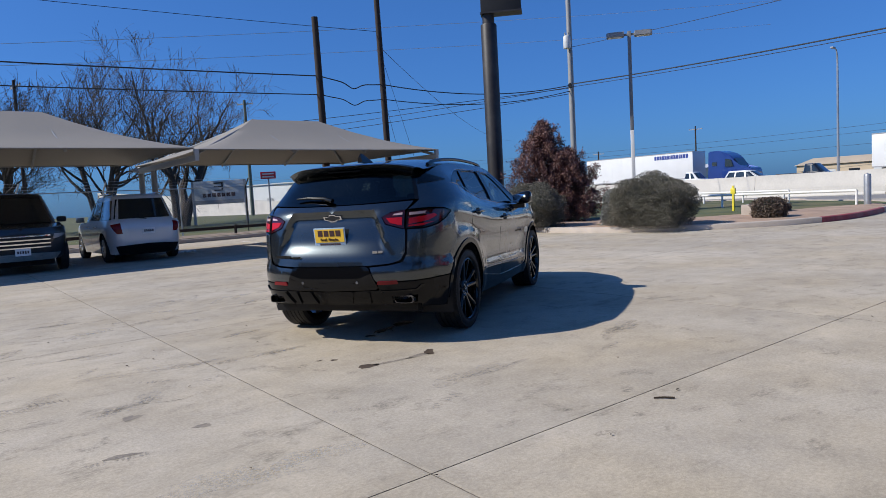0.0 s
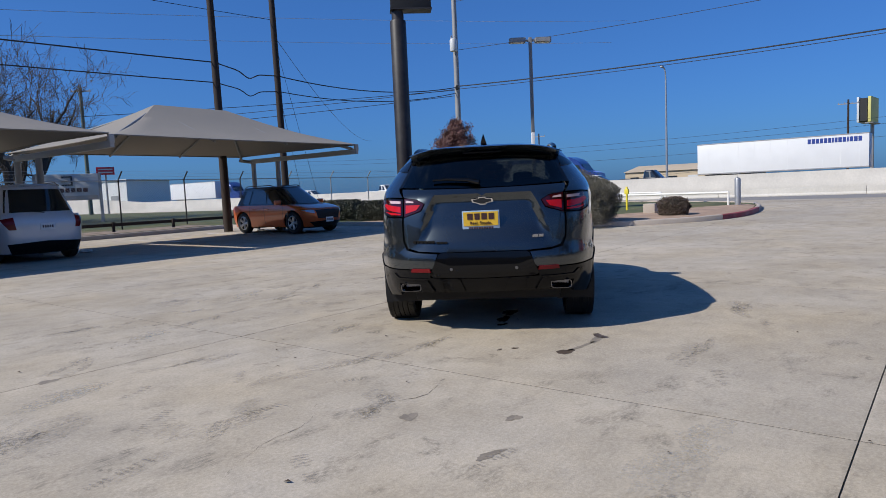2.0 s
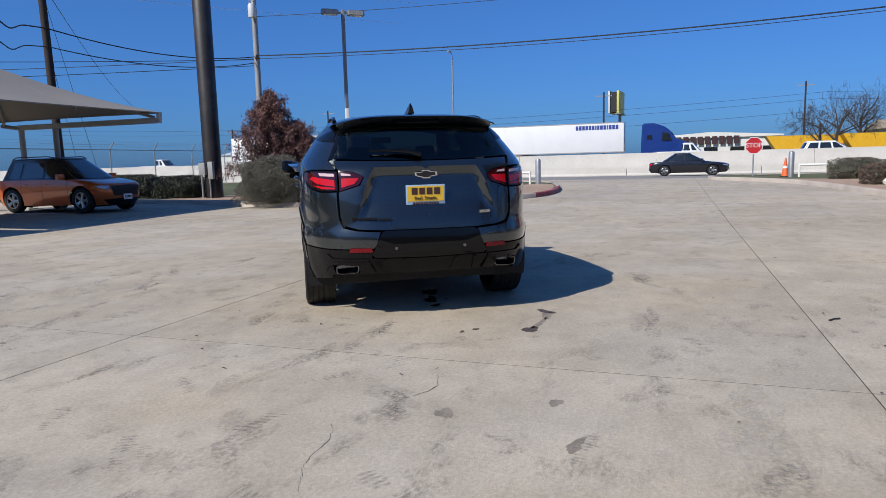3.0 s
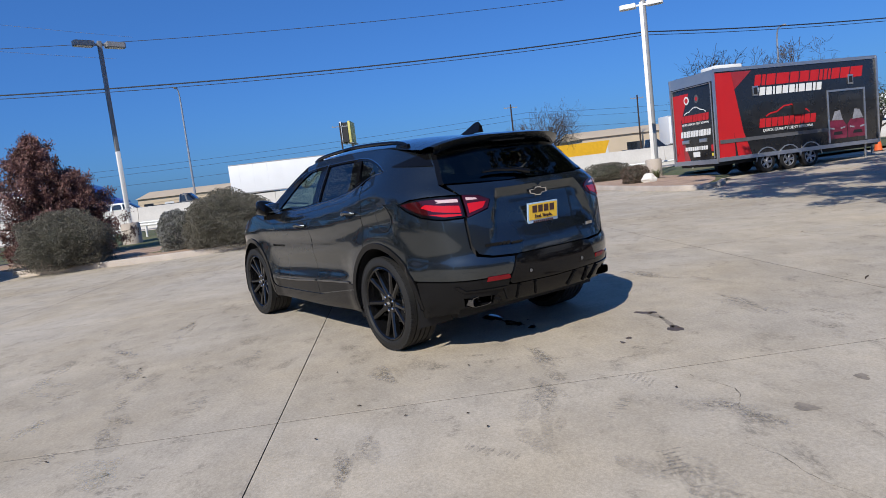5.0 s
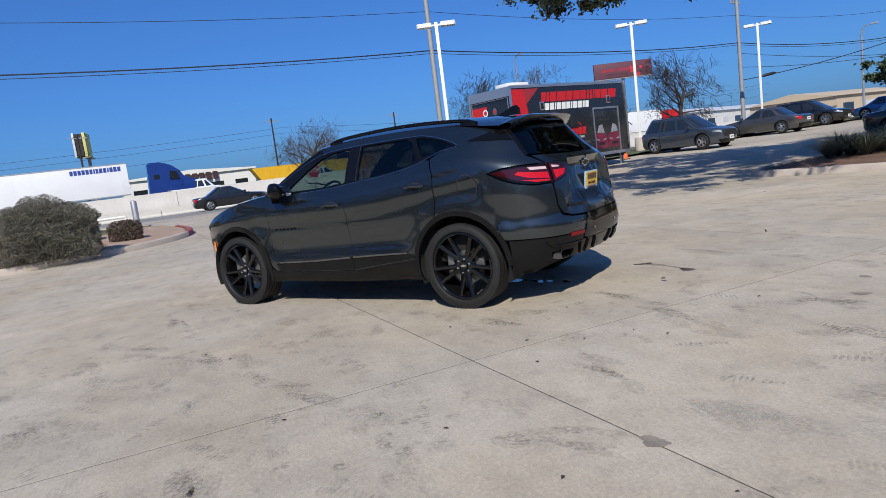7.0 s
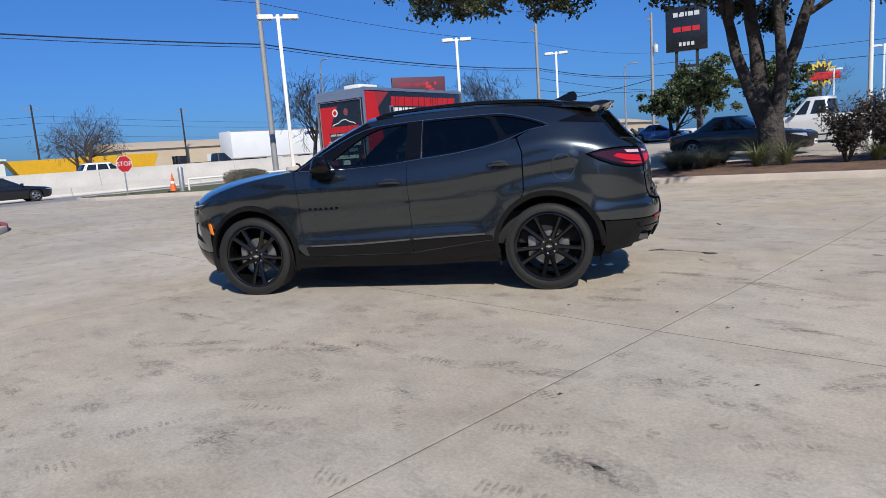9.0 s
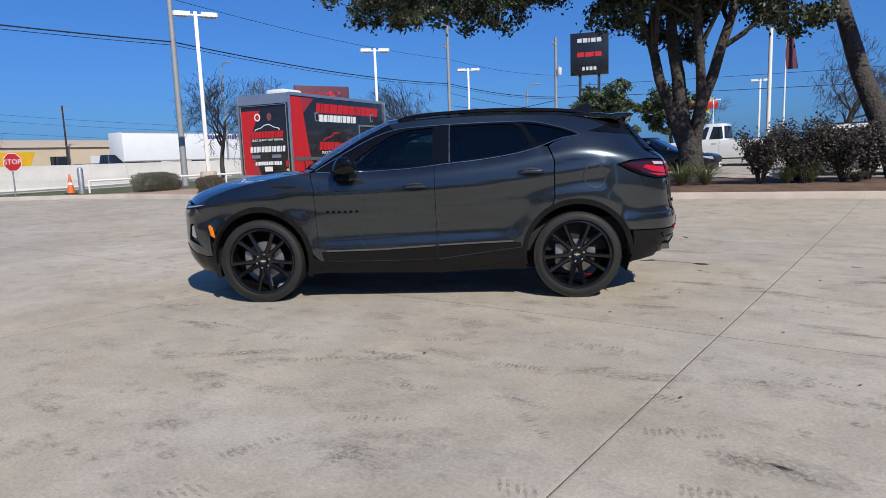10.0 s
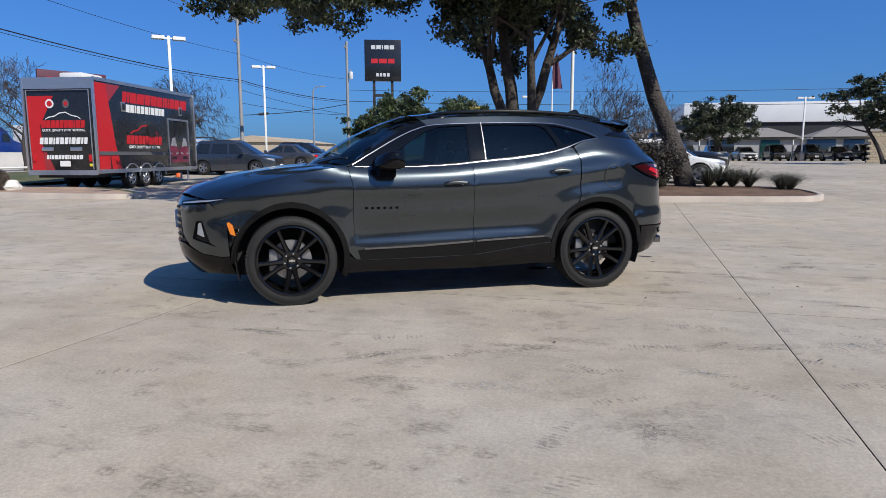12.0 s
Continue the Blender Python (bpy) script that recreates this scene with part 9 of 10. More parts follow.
# sunburst sign
top = thing("sunburst_sign", "yellow sunburst sign with a red name board on a post", "sign", pose(25.5, -86.0, 0.6, 0, 0, -72))
M_SUNYEL = mat("sun_yellow", (0.80, 0.55, 0.03), 0.45, vary=0.05)
bm = bmesh.new()
face = Matrix(((0, 0, -1, 0), (-1, 0, 0, 0), (0, 1, 0, 0), (0, 0, 0, 1)))
pts = []
for k in range(28):
    a = 2 * math.pi * k / 28
    rr = 1.9 if k % 2 == 0 else 1.15
    pts.append((rr * math.cos(a), rr * math.sin(a)))
add_prism(bm, pts, 0, 0.2, Matrix.Translation((0, 0, 6.6)) @ face)
part("sunburst", bm, M_SUNYEL, top, smooth=False)
bm = bmesh.new()
add_prism(bm, [(p[0] * 0.7, p[1] * 0.7) for p in pts], 0.2, 0.22, Matrix.Translation((0, 0, 6.6)) @ face)
part("sunburst_shade", bm, M_BLACK, top, smooth=False)
bm = bmesh.new()
add_box(bm, (-0.3, 0, 6.3), (0.12, 4.3, 0.95), bevel=0.04)
nb = part("name_board", bm, M_RED, top)
blocks([0.7, 0.7, 0.75, 0.75], 0.6, 0.15, M_STOPRED, nb, Matrix.Translation((-0.37, 0, 6.3)) @ face, label="dark red dealer name")
bm = bmesh.new()
add_tube(bm, [(0, 0, 0), (0, 0, 6.0)], 0.18, 10)
part("post", bm, M_DARKPOLE, top)


def billboard(x, y, turn, z0, z1, w, face_mat, label, one_post=True):
    t = thing("billboard", label, "billboard", pose(x, y, 0.4, 0, 0, turn))
    bm = bmesh.new()
    add_box(bm, (0, 0, (z0 + z1) / 2), (0.4, w, z1 - z0), bevel=0.02)
    p = part("board", bm, face_mat, t)
    bm = bmesh.new()
    add_box(bm, (0, 0, z0 - 0.12), (1.1, w * 1.02, 0.1))
    part("catwalk", bm, M_GREY_POLE, t)
    bm = bmesh.new()
    add_tube(bm, [(0.1, 0.0, -0.4), (0.1, 0.0, z0)], 0.26, 12)
    part("post", bm, M_GREY_POLE, t)
    return t, p


M_PINK = mat("dark_maroon_board", (0.10, 0.028, 0.045), 0.6, vary=0.15, scale=1.5)
t, p = billboard(80.0, -66.4, -22, 10.3, 12.7, 9.4, M_PINK, "dark maroon billboard on a single post")
face = Matrix(((0, 0, -1, 0), (-1, 0, 0, 0), (0, 1, 0, 0), (0, 0, 0, 1)))
lettering("GRAND OPENING", 0.72, M_RSRED, p, Matrix.Translation((-0.206, 0.9, 11.5)) @ face, sx=0.9)
for k in range(9):
    bm = bmesh.new()
    q = 0.16 + 0.07 * (k % 3)
    add_prism(bm, [(q * math.cos(a * math.pi / 7), q * math.sin(a * math.pi / 7)) for a in range(14)], 0, 0.01, Matrix.Translation((-0.205, -1.4 - 0.5 * (k % 4), 10.55 + 0.55 * (k // 3))) @ face)
    part("balloon_shape", bm, M_STOPRED if k % 3 else M_INK, p, smooth=False)
bm = bmesh.new()
for k in range(2):
    add_box(bm, (-0.21, 0.9, 10.45 + 0.45 * k), (0.01, 3.4, 0.14))
part("small_lettering", bm, M_INK, p)
t, p = billboard(120.0, 10.9, 84, 8.5, 12.3, 5.6, mat("pale_yellow_board", (0.55, 0.50, 0.16), 0.6, vary=0.2, scale=0.8), "tall pale yellow two-sided billboard on a single post")
bm = bmesh.new()
add_box(bm, (0.8, 0, 10.4), (1.0, 5.2, 3.4))
part("inner_frame", bm, M_BLACK, t, "dark steel frame between the boards")
bm = bmesh.new()
add_box(bm, (1.5, 0, 10.4), (0.3, 5.6, 3.8), bevel=0.02)
part("rear_board", bm, M_GREY_LIGHT, t, "pale back board")

# long low building with big dark letters across the highway
top = thing("warehouse", "long low pale building with a name along its front", "building", pose(122.0, -4.0, 0.4))
bm = bmesh.new()
add_box(bm, (4, 0, 1.9), (10, 22.0, 3.8))
w0 = part("wall", bm, M_OFFWHITE, top)
bm = bmesh.new()
add_prism(bm, [(-11.3, 3.8), (11.3, 3.8), (11.3, 4.05), (0.0, 4.75), (-11.3, 4.05)], 0, 10.6, Matrix.Translation((-1.4, 0, 0)) @ Matrix(((0, 0, 1, 0), (1, 0, 0, 0), (0, 1, 0, 0), (0, 0, 0, 1))))
part("roof", bm, M_OFFWHITE, top)
blocks([0.85] * 9, 1.35, 0.3, M_INK, w0, Matrix.Translation((-1.45, 0.5, 3.35)) @ face, label="dark brown business name")
bm = bmesh.new()
for k in range(5):
    add_box(bm, (-1.02, -8.5 + k * 4.2, 1.2), (0.06, 2.2, 2.0))
part("dark_opening", bm, M_WINDOWDARK, w0)


def shed(x, y, turn, L, D, H, wall, roof, label, windows=4):
    t = thing("industrial_building", label, "building", pose(x, y, 0.35, 0, 0, turn))
    bm = bmesh.new()
    add_box(bm, (0, 0, H / 2), (D, L, H))
    wl = part("wall", bm, wall, t)
    bm = bmesh.new()
    add_prism(bm, [(-D / 2 - 0.3, H), (D / 2 + 0.3, H), (0, H + D * 0.085)], -L / 2 - 0.3, L / 2 + 0.3, Matrix(((1, 0, 0, 0), (0, 0, 1, 0), (0, 1, 0, 0), (0, 0, 0, 1))))
    part("roof", bm, roof, t)
    for k in range(windows):
        bm = bmesh.new()
        y0 = -L / 2 + L * (k + 0.5) / windows
        add_box(bm, (-D / 2 - 0.02, y0, H * 0.42), (0.06, L / windows * 0.45, H * 0.5))
        part("bay_door", bm, M_WINDOWDARK if k % 2 else M_GREY_LIGHT, wl)
    return t


shed(118.0, 37.0, 0, 20.0, 14.0, 2.7, M_TAN, M_TAN, "tan metal warehouse across the highway", 6)
shed(120.0, 78.0, 0, 26.0, 12.0, 3.4, M_OFFWHITE, M_GREY_LIGHT, "pale metal warehouse across the highway", 5)
shed(110.0, -46.0, 0, 40.0, 16.0, 4.0, M_TAN, M_TAN, "tan low building across the highway", 7)
shed(86.0, -92.0, 20, 60.0, 12.0, 3.4, M_OFFWHITE, M_GREY_LIGHT, "long pale metal warehouse by the highway", 10)
shed(52.0, -76.0, 10, 24.0, 10.0, 2.6, M_TAN, M_TAN, "tan building beyond the parked row", 4)
shed(-22.0, 98.0, 90, 40.0, 16.0, 4.0, M_GREY_LIGHT, M_GREY_LIGHT, "grey building beyond the bare trees", 6)

# yellow tipper trailer across the highway
M_TIPYEL = mat("construction_yellow", (0.62, 0.34, 0.01), 0.5, vary=0.1)
for tx, ty in ((90.0, -21.0), (92.0, -13.0)):
    top = thing("tipper_trailer", "yellow tipper trailer parked across the highway", "trailer", pose(tx, ty, 0.3, 0, 0, 90), group="tipper trailers")
    bm = bmesh.new()
    add_prism(bm, [(-4, 1.2), (3, 1.2), (4.2, 3.1), (-4.8, 3.1)], -1.2, 1.2, Matrix(((1, 0, 0, 0), (0, 0, 1, 0), (0, 1, 0, 0), (0, 0, 0, 1))))
    part("tipper_body", bm, M_TIPYEL, top)
    bm = bmesh.new()
    add_box(bm, (0, 0, 0.8), (8.0, 1.8, 0.5))
    part("chassis", bm, M_BLACK, top)
    for wx in (-2.6, -1.3, 2.6):
        for sd in (1, -1):
            simple_wheel(top, wx, sd * 0.95, 0.5, 0.3, sd)

# company sign beyond the fence
top = thing("company_sign", "white and grey company sign board on posts beyond the fence", "sign", pose(15.3, 41.9, 0.42, 0, 0, 48))
bm = bmesh.new()
add_box(bm, (0, 0, 1.95), (0.12, 3.3, 1.5), bevel=0.02)
p = part("board", bm, M_GREY_LIGHT, top)
bm = bmesh.new()
add_box(bm, (-0.065, 0, 1.35), (0.02, 3.2, 0.22))
part("board_band", bm, M_GREY_POLE, p)
for y in (-1.72, 1.72):
    bm = bmesh.new()
    add_box(bm, (0, y, 1.3), (0.14, 0.14, 2.8))
    part("post", bm, M_GREY_POLE, top)
blocks([0.24, 0.24, 0.26, 0.22, 0.24, 0.26, 0.26], 0.24, 0.07, M_INK, p, Matrix.Translation((-0.062, 0, 1.78)) @ face, label="dark company name")
bm = bmesh.new()
for a, b, c, d in ((-0.3, 0.3, 2.58, 2.5), (-0.3, -0.2, 2.58, 2.05), (-0.3, 0.3, 2.34, 2.26), (-0.3, 0.3, 2.12, 2.05)):
    add_box(bm, (-0.07, (a + b) / 2, (c + d) / 2), (0.02, abs(b - a), abs(c - d)))
part("company_mark", bm, M_DARKPOLE, p)
top = thing("street_sign", "small red and white sign on a tall post beyond the fence", "sign", pose(33.7, 75.4, 0.3, 0, 0, 65))
bm = bmesh.new()
add_box(bm, (0, 0, 4.75), (0.2, 1.8, 0.85), bevel=0.02)
brd = part("board", bm, M_RSRED, top, "dark red board")
for k in range(2):
    bm = bmesh.new()
    add_box(bm, (-0.105, 0, 4.92 - 0.34 * k), (0.01, 1.4, 0.14))
    part("small_lettering", bm, M_GREY_LIGHT, brd)
bm = bmesh.new()
add_tube(bm, [(0.1, 0, 0), (0.1, 0, 4.4)], 0.10, 8)
part("post", bm, M_GREY_POLE, top)

# long white box far beyond the highway, stands in for a white lorry trailer
top = thing("warehouse", "long white far box in place of a lorry trailer", "building", pose(128.0, 285.0, 0.3, 0, 0, -70))
bm = bmesh.new()
add_box(bm, (0, 0, 5.2), (60, 24, 10.4))
wl = part("wall", bm, M_WHITE, top, "white side of the long box")
bm = bmesh.new()
add_box(bm, (0, 0, 10.6), (61, 25, 0.5), bevel=0.05)
part("roof", bm, M_GREY_LIGHT, top)
for k in range(5):
    bm = bmesh.new()
    add_box(bm, (-24 + 12 * k, -12.05, 2.4), (3.6, 0.12, 4.4), bevel=0.02)
    part("loading_door", bm, M_GREY_POLE, wl)
# dealership building, far canopies and wall
M_WHITE_WALL = mat("pale_render", (0.30, 0.30, 0.29), 0.8, vary=0.12, scale=0.6, fine=12)
M_GREENGLASS = mat("green_shop_glass", (0.012, 0.05, 0.036), 0.12, vary=0.2, scale=0.4)
top = thing("dealership_building", "long white and black dealership building", "building", pose(-36.0, -87.0, 0.4, 0, 0, 4))
bm = bmesh.new()
add_box(bm, (0, 0, 2.2), (64, 18, 4.4))
wl = part("wall", bm, M_WHITE_WALL, top, "pale rendered lower wall")
bm = bmesh.new()
add_box(bm, (0, 0.2, 5.9), (66, 19.0, 2.4), bevel=0.05)
part("fascia", bm, M_WHITE, top, "white roof fascia")
bm = bmesh.new()
add_box(bm, (0, 0.1, 3.7), (65, 18.6, 2.2))
part("dark_band", bm, M_BLACK, top)
for k in range(12):
    bm = bmesh.new()
    add_box(bm, (-28 + k * 5.0 + 0.7 * (k % 3), 9.05, 1.5), (3.2 if k % 2 else 2.2, 0.1, 2.3), bevel=0.01)
    part("shop_window", bm, M_GREENGLASS if k % 3 == 1 else M_WINDOWDARK, wl)
for x in (-9.5, -18.5, -0.5):
    t = thing("shade_canopy", "grey fabric shade canopy in the far lot", "shade canopy", pose(x, -62.5, ground_z(x, -62.5)), group="shade canopies")
    bm = bmesh.new()
    cs = [Vector((-4.2, -3.2, 2.35)), Vector((4.2, -3.2, 2.35)), Vector((4.2, 3.2, 2.35)), Vector((-4.2, 3.2, 2.35))]
    ra, rb = Vector((-1.5, 0, 3.4)), Vector((1.5, 0, 3.4))
    V = [bm.verts.new(c) for c in cs + [ra, rb]]
    for f in ((0, 1, 5, 4), (1, 2, 5), (2, 3, 4, 5), (3, 0, 4)):
        bm.faces.new([V[i] for i in f])
    part("fabric", bm, M_FABRIC, t, smooth=False)
    for px in (-4.0, 4.0):
        bm = bmesh.new()
        add_tube(bm, [(px, 0.0, -0.1), (px, 0.0, 2.3)], 0.08, 8)
        add_box(bm, (px, 1.5, 2.22), (0.1, 3.2, 0.14))
        part("post", bm, M_WHITE_POLE, t)
M_BLOCKWALL = mat("tan_block_wall", (0.42, 0.35, 0.25), 0.85, vary=0.12, scale=0.8, fine=20, bump=0.4)
t = thing("block_wall", "tan split-block enclosure wall in the far lot", "wall", pose(-15.5, -46.5, ground_z(-15.5, -46.5), 0, 0, 0), kind="structure")
bk = bmesh.new()
add_box(bk, (0, 0, 0.1), (0.392, 0.3, 0.19), bevel=0.012)
bme = finish("block", bk, M_BLOCKWALL)
for j in range(12):
    for i in range(14):
        ob = new("block", bme)
        ob.parent = t
        ob.location = (-(i * 0.4 + (0.2 if j % 2 else 0.0)), 0, j * 0.2)
bm = bmesh.new()
add_box(bm, (-2.6, 0, 2.46), (5.8, 0.4, 0.12), bevel=0.02)
part("coping", bm, M_KERB, t)

# flag pole
top = thing("flag_pole", "white flag pole with a drooping dark red and blue flag", "flag pole", pose(9.5, -48.0, ground_z(9.5, -48)))
bm = bmesh.new()
add_tube(bm, [(0, 0, 0), (0, 0, 9.5)], [0.09, 0.05], 10)
part("pole", bm, M_WHITE_POLE, top)
M_FLAGRED = mat("dark_flag_red", (0.09, 0.025, 0.045), 0.8, vary=0.2)
bm = bmesh.new()
add_grid(bm, 10, 14, lambda u, v: Vector((-0.05 - u * (0.35 + 0.5 * v), 0.10 * math.sin(9 * u + 3 * v), 9.1 - 2.6 * v + 0.5 * u * (1 - v))))
part("flag", bm, M_FLAGRED, top)

# rusty cypress by the sign pole
def cypress(x, y, h, r, seed):
    rand = np.random.default_rng(seed)
    t = thing("rusty_cypress", "young conifer with rust-red winter foliage", "tree", pose(x, y, ground_z(x, y) + 0.1))
    bm = bmesh.new()
    add_tube(bm, [(0, 0, -0.1), (0.05, 0, h * 0.5), (0, 0.03, h * 0.97)], [0.09, 0.05, 0.012], 8)
    part("trunk", bm, M_BARK, t)
    bm = bmesh.new()
    pts = []
    for k in range(150):
        f = (k + 0.5) / 150
        z = h * (0.06 + 0.92 * f)
        ln = r * (1 - f) ** 0.62 * rand.uniform(0.5, 1.25) * (0.75 if f < 0.12 else 1.0)
        a = k * 2.4 + rand.uniform(-0.4, 0.4)
        d = Vector((math.cos(a), math.sin(a), 0.08 * (1 - f) + 0.5 * f))
        p1 = Vector((0, 0, z)) + d * ln
        add_tube(bm, [(0, 0, z), tuple(p1)], [0.016, 0.004], 4)
        for q in range(9):
            s = rand.uniform(0.25, 1.0)
            c = Vector((0, 0, z)).lerp(p1, s)
            pts.append(np.array(c) + rand.normal(size=(34, 3)) * np.array((0.055, 0.055, 0.09)) - np.array((0, 0, 0.05)))
    part("branch", bm, M_BARK, t)
    pts = np.concatenate(pts)
    ob = new("foliage", leaves_mesh("foliage", pts, 0.027, M_LEAF_RUST, rand, 3.2, -1.0))
    ob.parent = t
    tagged(ob, "rust-brown feathery foliage", kind="stuff")


cypress(17.5, 16.0, 3.55, 1.7, 77)
cypress(18.0, 15.3, 2.5, 1.6, 78)

# evergreen trees farther off
def far_tree(x, y, h, r, seed, label, leaf=M_LEAF_GREEN, n=9000, size=0.13):
    oak("evergreen_tree", x, y, [((0.1, 0.05, 1), h * 0.7, 0.16), ((-0.3, 0.2, 1), h * 0.6, 0.12)], h, seed, label, n, [((r * 0.45 * math.cos(a), r * 0.45 * math.sin(a), h * (0.62 + 0.1 * math.sin(3 * a))), (r * 0.6, r * 0.6, h * 0.26)) for a in (0, 1.3, 2.5, 3.8, 5.1)], ground_z(min(x, 50), y), leaf, size)


far_tree(18.5, -33.0, 5.6, 2.6, 51, "round evergreen tree beside the dealer sign")
far_tree(22.0, -36.0, 4.6, 2.2, 52, "round evergreen tree beside the dealer sign")
far_tree(15.0, -37.0, 5.0, 2.4, 53, "round evergreen tree beyond the oak bed")
far_tree(-5.0, -52.0, 5.9, 3.6, 54, "round evergreen oak in the far lot", M_LEAF_OAK, 24000, 0.11)
far_tree(-14.6, -40.5, 6.6, 2.8, 55, "evergreen oak beside the block wall", M_LEAF_OAK, 10000)
far_tree(-2.0, 46.0, 4.0, 3.4, 56, "low dark evergreen clump beyond the fence", M_LEAF_DARK, 8000)
far_tree(30.5, -19.5, 3.0, 0.8, 57, "thin young evergreen tree by the lamp base", M_LEAF_OAK, 700, 0.08)

# planting under the oaks
def shrub(x, y, h, r, seed, label):
    rand = np.random.default_rng(seed)
    t = thing("shrub", label, "shrub", pose(x, y, oak_bed_z(x, y)), group="shrubs under the oaks")
    bm = bmesh.new()
    pts = []
    for k in range(26):
        a = rand.uniform(0, 2 * math.pi)
        rr = r * rand.uniform(0.3, 1.0)
        tip = Vector((rr * math.cos(a), rr * math.sin(a), h * rand.uniform(0.6, 1.08)))
        mid = tip * 0.5 + Vector((0, 0, 0.12))
        add_tube(bm, [(0.03 * math.cos(a), 0.03 * math.sin(a), -0.05), tuple(mid), tuple(tip)], [0.014, 0.009, 0.004], 4)
        for s in np.linspace(0.3, 1.0, 12):
            c = mid.lerp(tip, (s - 0.5) * 2) if s > 0.5 else Vector((0, 0, 0)).lerp(mid, s * 2)
            pts.append(np.array(c) + rand.normal(size=(11, 3)) * 0.085)
    part("stem", bm, M_TWIG, t)
    ob = new("foliage", leaves_mesh("foliage", np.concatenate(pts), 0.045, M_LEAF_PURPLE, rand, 1.6))
    ob.parent = t
    tagged(ob, "sparse dark leaves", kind="stuff")


for x, y, h, r, s in ((4.0, -7.3, 1.35, 0.75, 62), (3.0, -7.6, 1.5, 0.8, 63), (2.2, -8.1, 1.4, 0.75, 64), (3.3, -8.5, 1.5, 0.8, 65), (1.7, -8.8, 1.3, 0.7, 66)):
    shrub(x, y, h, r, s, "sparse dark-leaved shrub in the mulch under the oaks")


def blades(x, y, h, n, seed, label, mm=None, z=None):
    rand = np.random.default_rng(seed)
    t = thing("grass_clump", label, "ornamental grass", pose(x, y, oak_bed_z(x, y) if z is None else z), group="grass clumps")
    verts, faces = [], []
    for k in range(int(n * 1.5)):
        a = rand.uniform(0, 2 * math.pi)
        ln = h * rand.uniform(0.6, 1.15)
        out = rand.uniform(0.15, 1.5) * h
        b0 = len(verts)
        w = rand.uniform(0.004, 0.010)
        rand_droop = rand.uniform(0.25, 0.75)
        for i in range(5):
            s = i / 4
            rr = 0.05 + out * s**1.5
            z1 = ln * (s - rand_droop * s**3)
            wd = w * (1 - s * 0.9)
            verts.append((rr * math.cos(a) - wd * math.sin(a), rr * math.sin(a) + wd * math.cos(a), z1))
            verts.append((rr * math.cos(a) + wd * math.sin(a), rr * math.sin(a) - wd * math.cos(a), z1))
        for i in range(4):
            q = b0 + 2 * i
            faces.append((q, q + 1, q + 3, q + 2))
    me = bpy.data.meshes.new("blades")
    me.from_pydata(verts, [], faces)
    me.materials.append(mm or M_BLADE)
    ob = new("blade_tuft", me)
    ob.parent = t
    tagged(ob, "arching narrow blades", kind="stuff")


for x, y, h, s in ((7.5, -7.1, 0.75, 71), (7.8, -7.8, 0.7, 72), (5.9, -6.8, 1.0, 73), (5.3, -7.0, 0.95, 74), (2.9, -7.7, 0.95, 75), (3.4, -7.5, 0.8, 76)):
    blades(x, y, h, 170, s, "pale green arching grass clump in the mulch")
for x, y, h, s in ((0.4, -8.9, 1.0, 81), (-0.3, -9.0, 0.95, 82), (0.0, -9.4, 1.0, 83), (-0.8, -9.25, 0.85, 93), (-1.7, -9.2, 0.85, 84), (-2.0, -9.4, 0.75, 90), (1.9, -8.0, 0.45, 85), (7.9, -6.2, 0.7, 86), (7.9, -8.5, 0.85, 87), (7.2, -7.2, 0.7, 88), (8.2, -7.6, 0.85, 94), (7.7, -6.7, 0.8, 95), (8.2, -7.0, 0.9, 96), (7.2, -6.5, 0.7, 97), (7.4, -8.4, 0.9, 98)):
    blades(x, y, h, 300, s, "grey-green spiky grass clump in the mulch", M_LEAF_GREYGREEN)
blades(22.6, -4.2, 0.6, 150, 89, "green grass clump beside the trailer", None, bed_z(22.6, -4.2))

# pale stone at the drive corner
bm = bmesh.new()
bmesh.ops.create_icosphere(bm, subdivisions=3, radius=1.0)
for v in bm.verts:
    k = 1 + 0.45 * noise.noise(v.co * 1.4 + Vector((3, 1, 7)))
    v.co = Vector((v.co.x * 0.2 * k, v.co.y * 0.26 * k, v.co.z * 0.2 * k))
single("stone", bm, M_OFFWHITE, "pale limestone rock beside the small bush", "stone", at=pose(20.85, -3.15, bed_z(20.85, -3.15) + 0.12))

# small utility things in the planted bed
bm = bmesh.new()
add_box(bm, (0, 0, 0.16), (0.45, 0.4, 0.34), bevel=0.02)
single("utility_box", bm, M_KERB, "small pale concrete utility box in the bed", "utility box", at=pose(20.2, 9.9, bed_z(20.2, 9.9)))
bm = bmesh.new()
add_box(bm, (0, 0, 0.14), (1.0, 0.5, 0.3), bevel=0.02)
single("utility_box", bm, M_GREENCAB, "low grey-green utility box in the bed", "utility box", at=pose(21.5, 9.7, bed_z(21.5, 9.7)))
bm = bmesh.new()
add_box(bm, (0, 0, 0.42), (0.07, 0.07, 0.95), bevel=0.01)
add_box(bm, (0, 0, 0.7), (0.09, 0.16, 0.2), bevel=0.01)
single("marker_post", bm, M_YELLOW, "yellow plastic pipeline marker post", "marker post", at=pose(22.6, 11.7, bed_z(22.6, 11.7)))
bm = bmesh.new()
for k in range(9):
    a = k * 0.7
    add_box(bm, (0.22 * math.cos(a), 0.12 * math.sin(a), 0.03 + 0.01 * (k % 3)), (0.26, 0.16, 0.05), a, 0.015)
single("plastic_bag", bm, M_WHITE, "crumpled pale plastic bag on the lot by the car", "litter", at=pose(6.2, 20.4, ground_z(6.2, 20.4)))

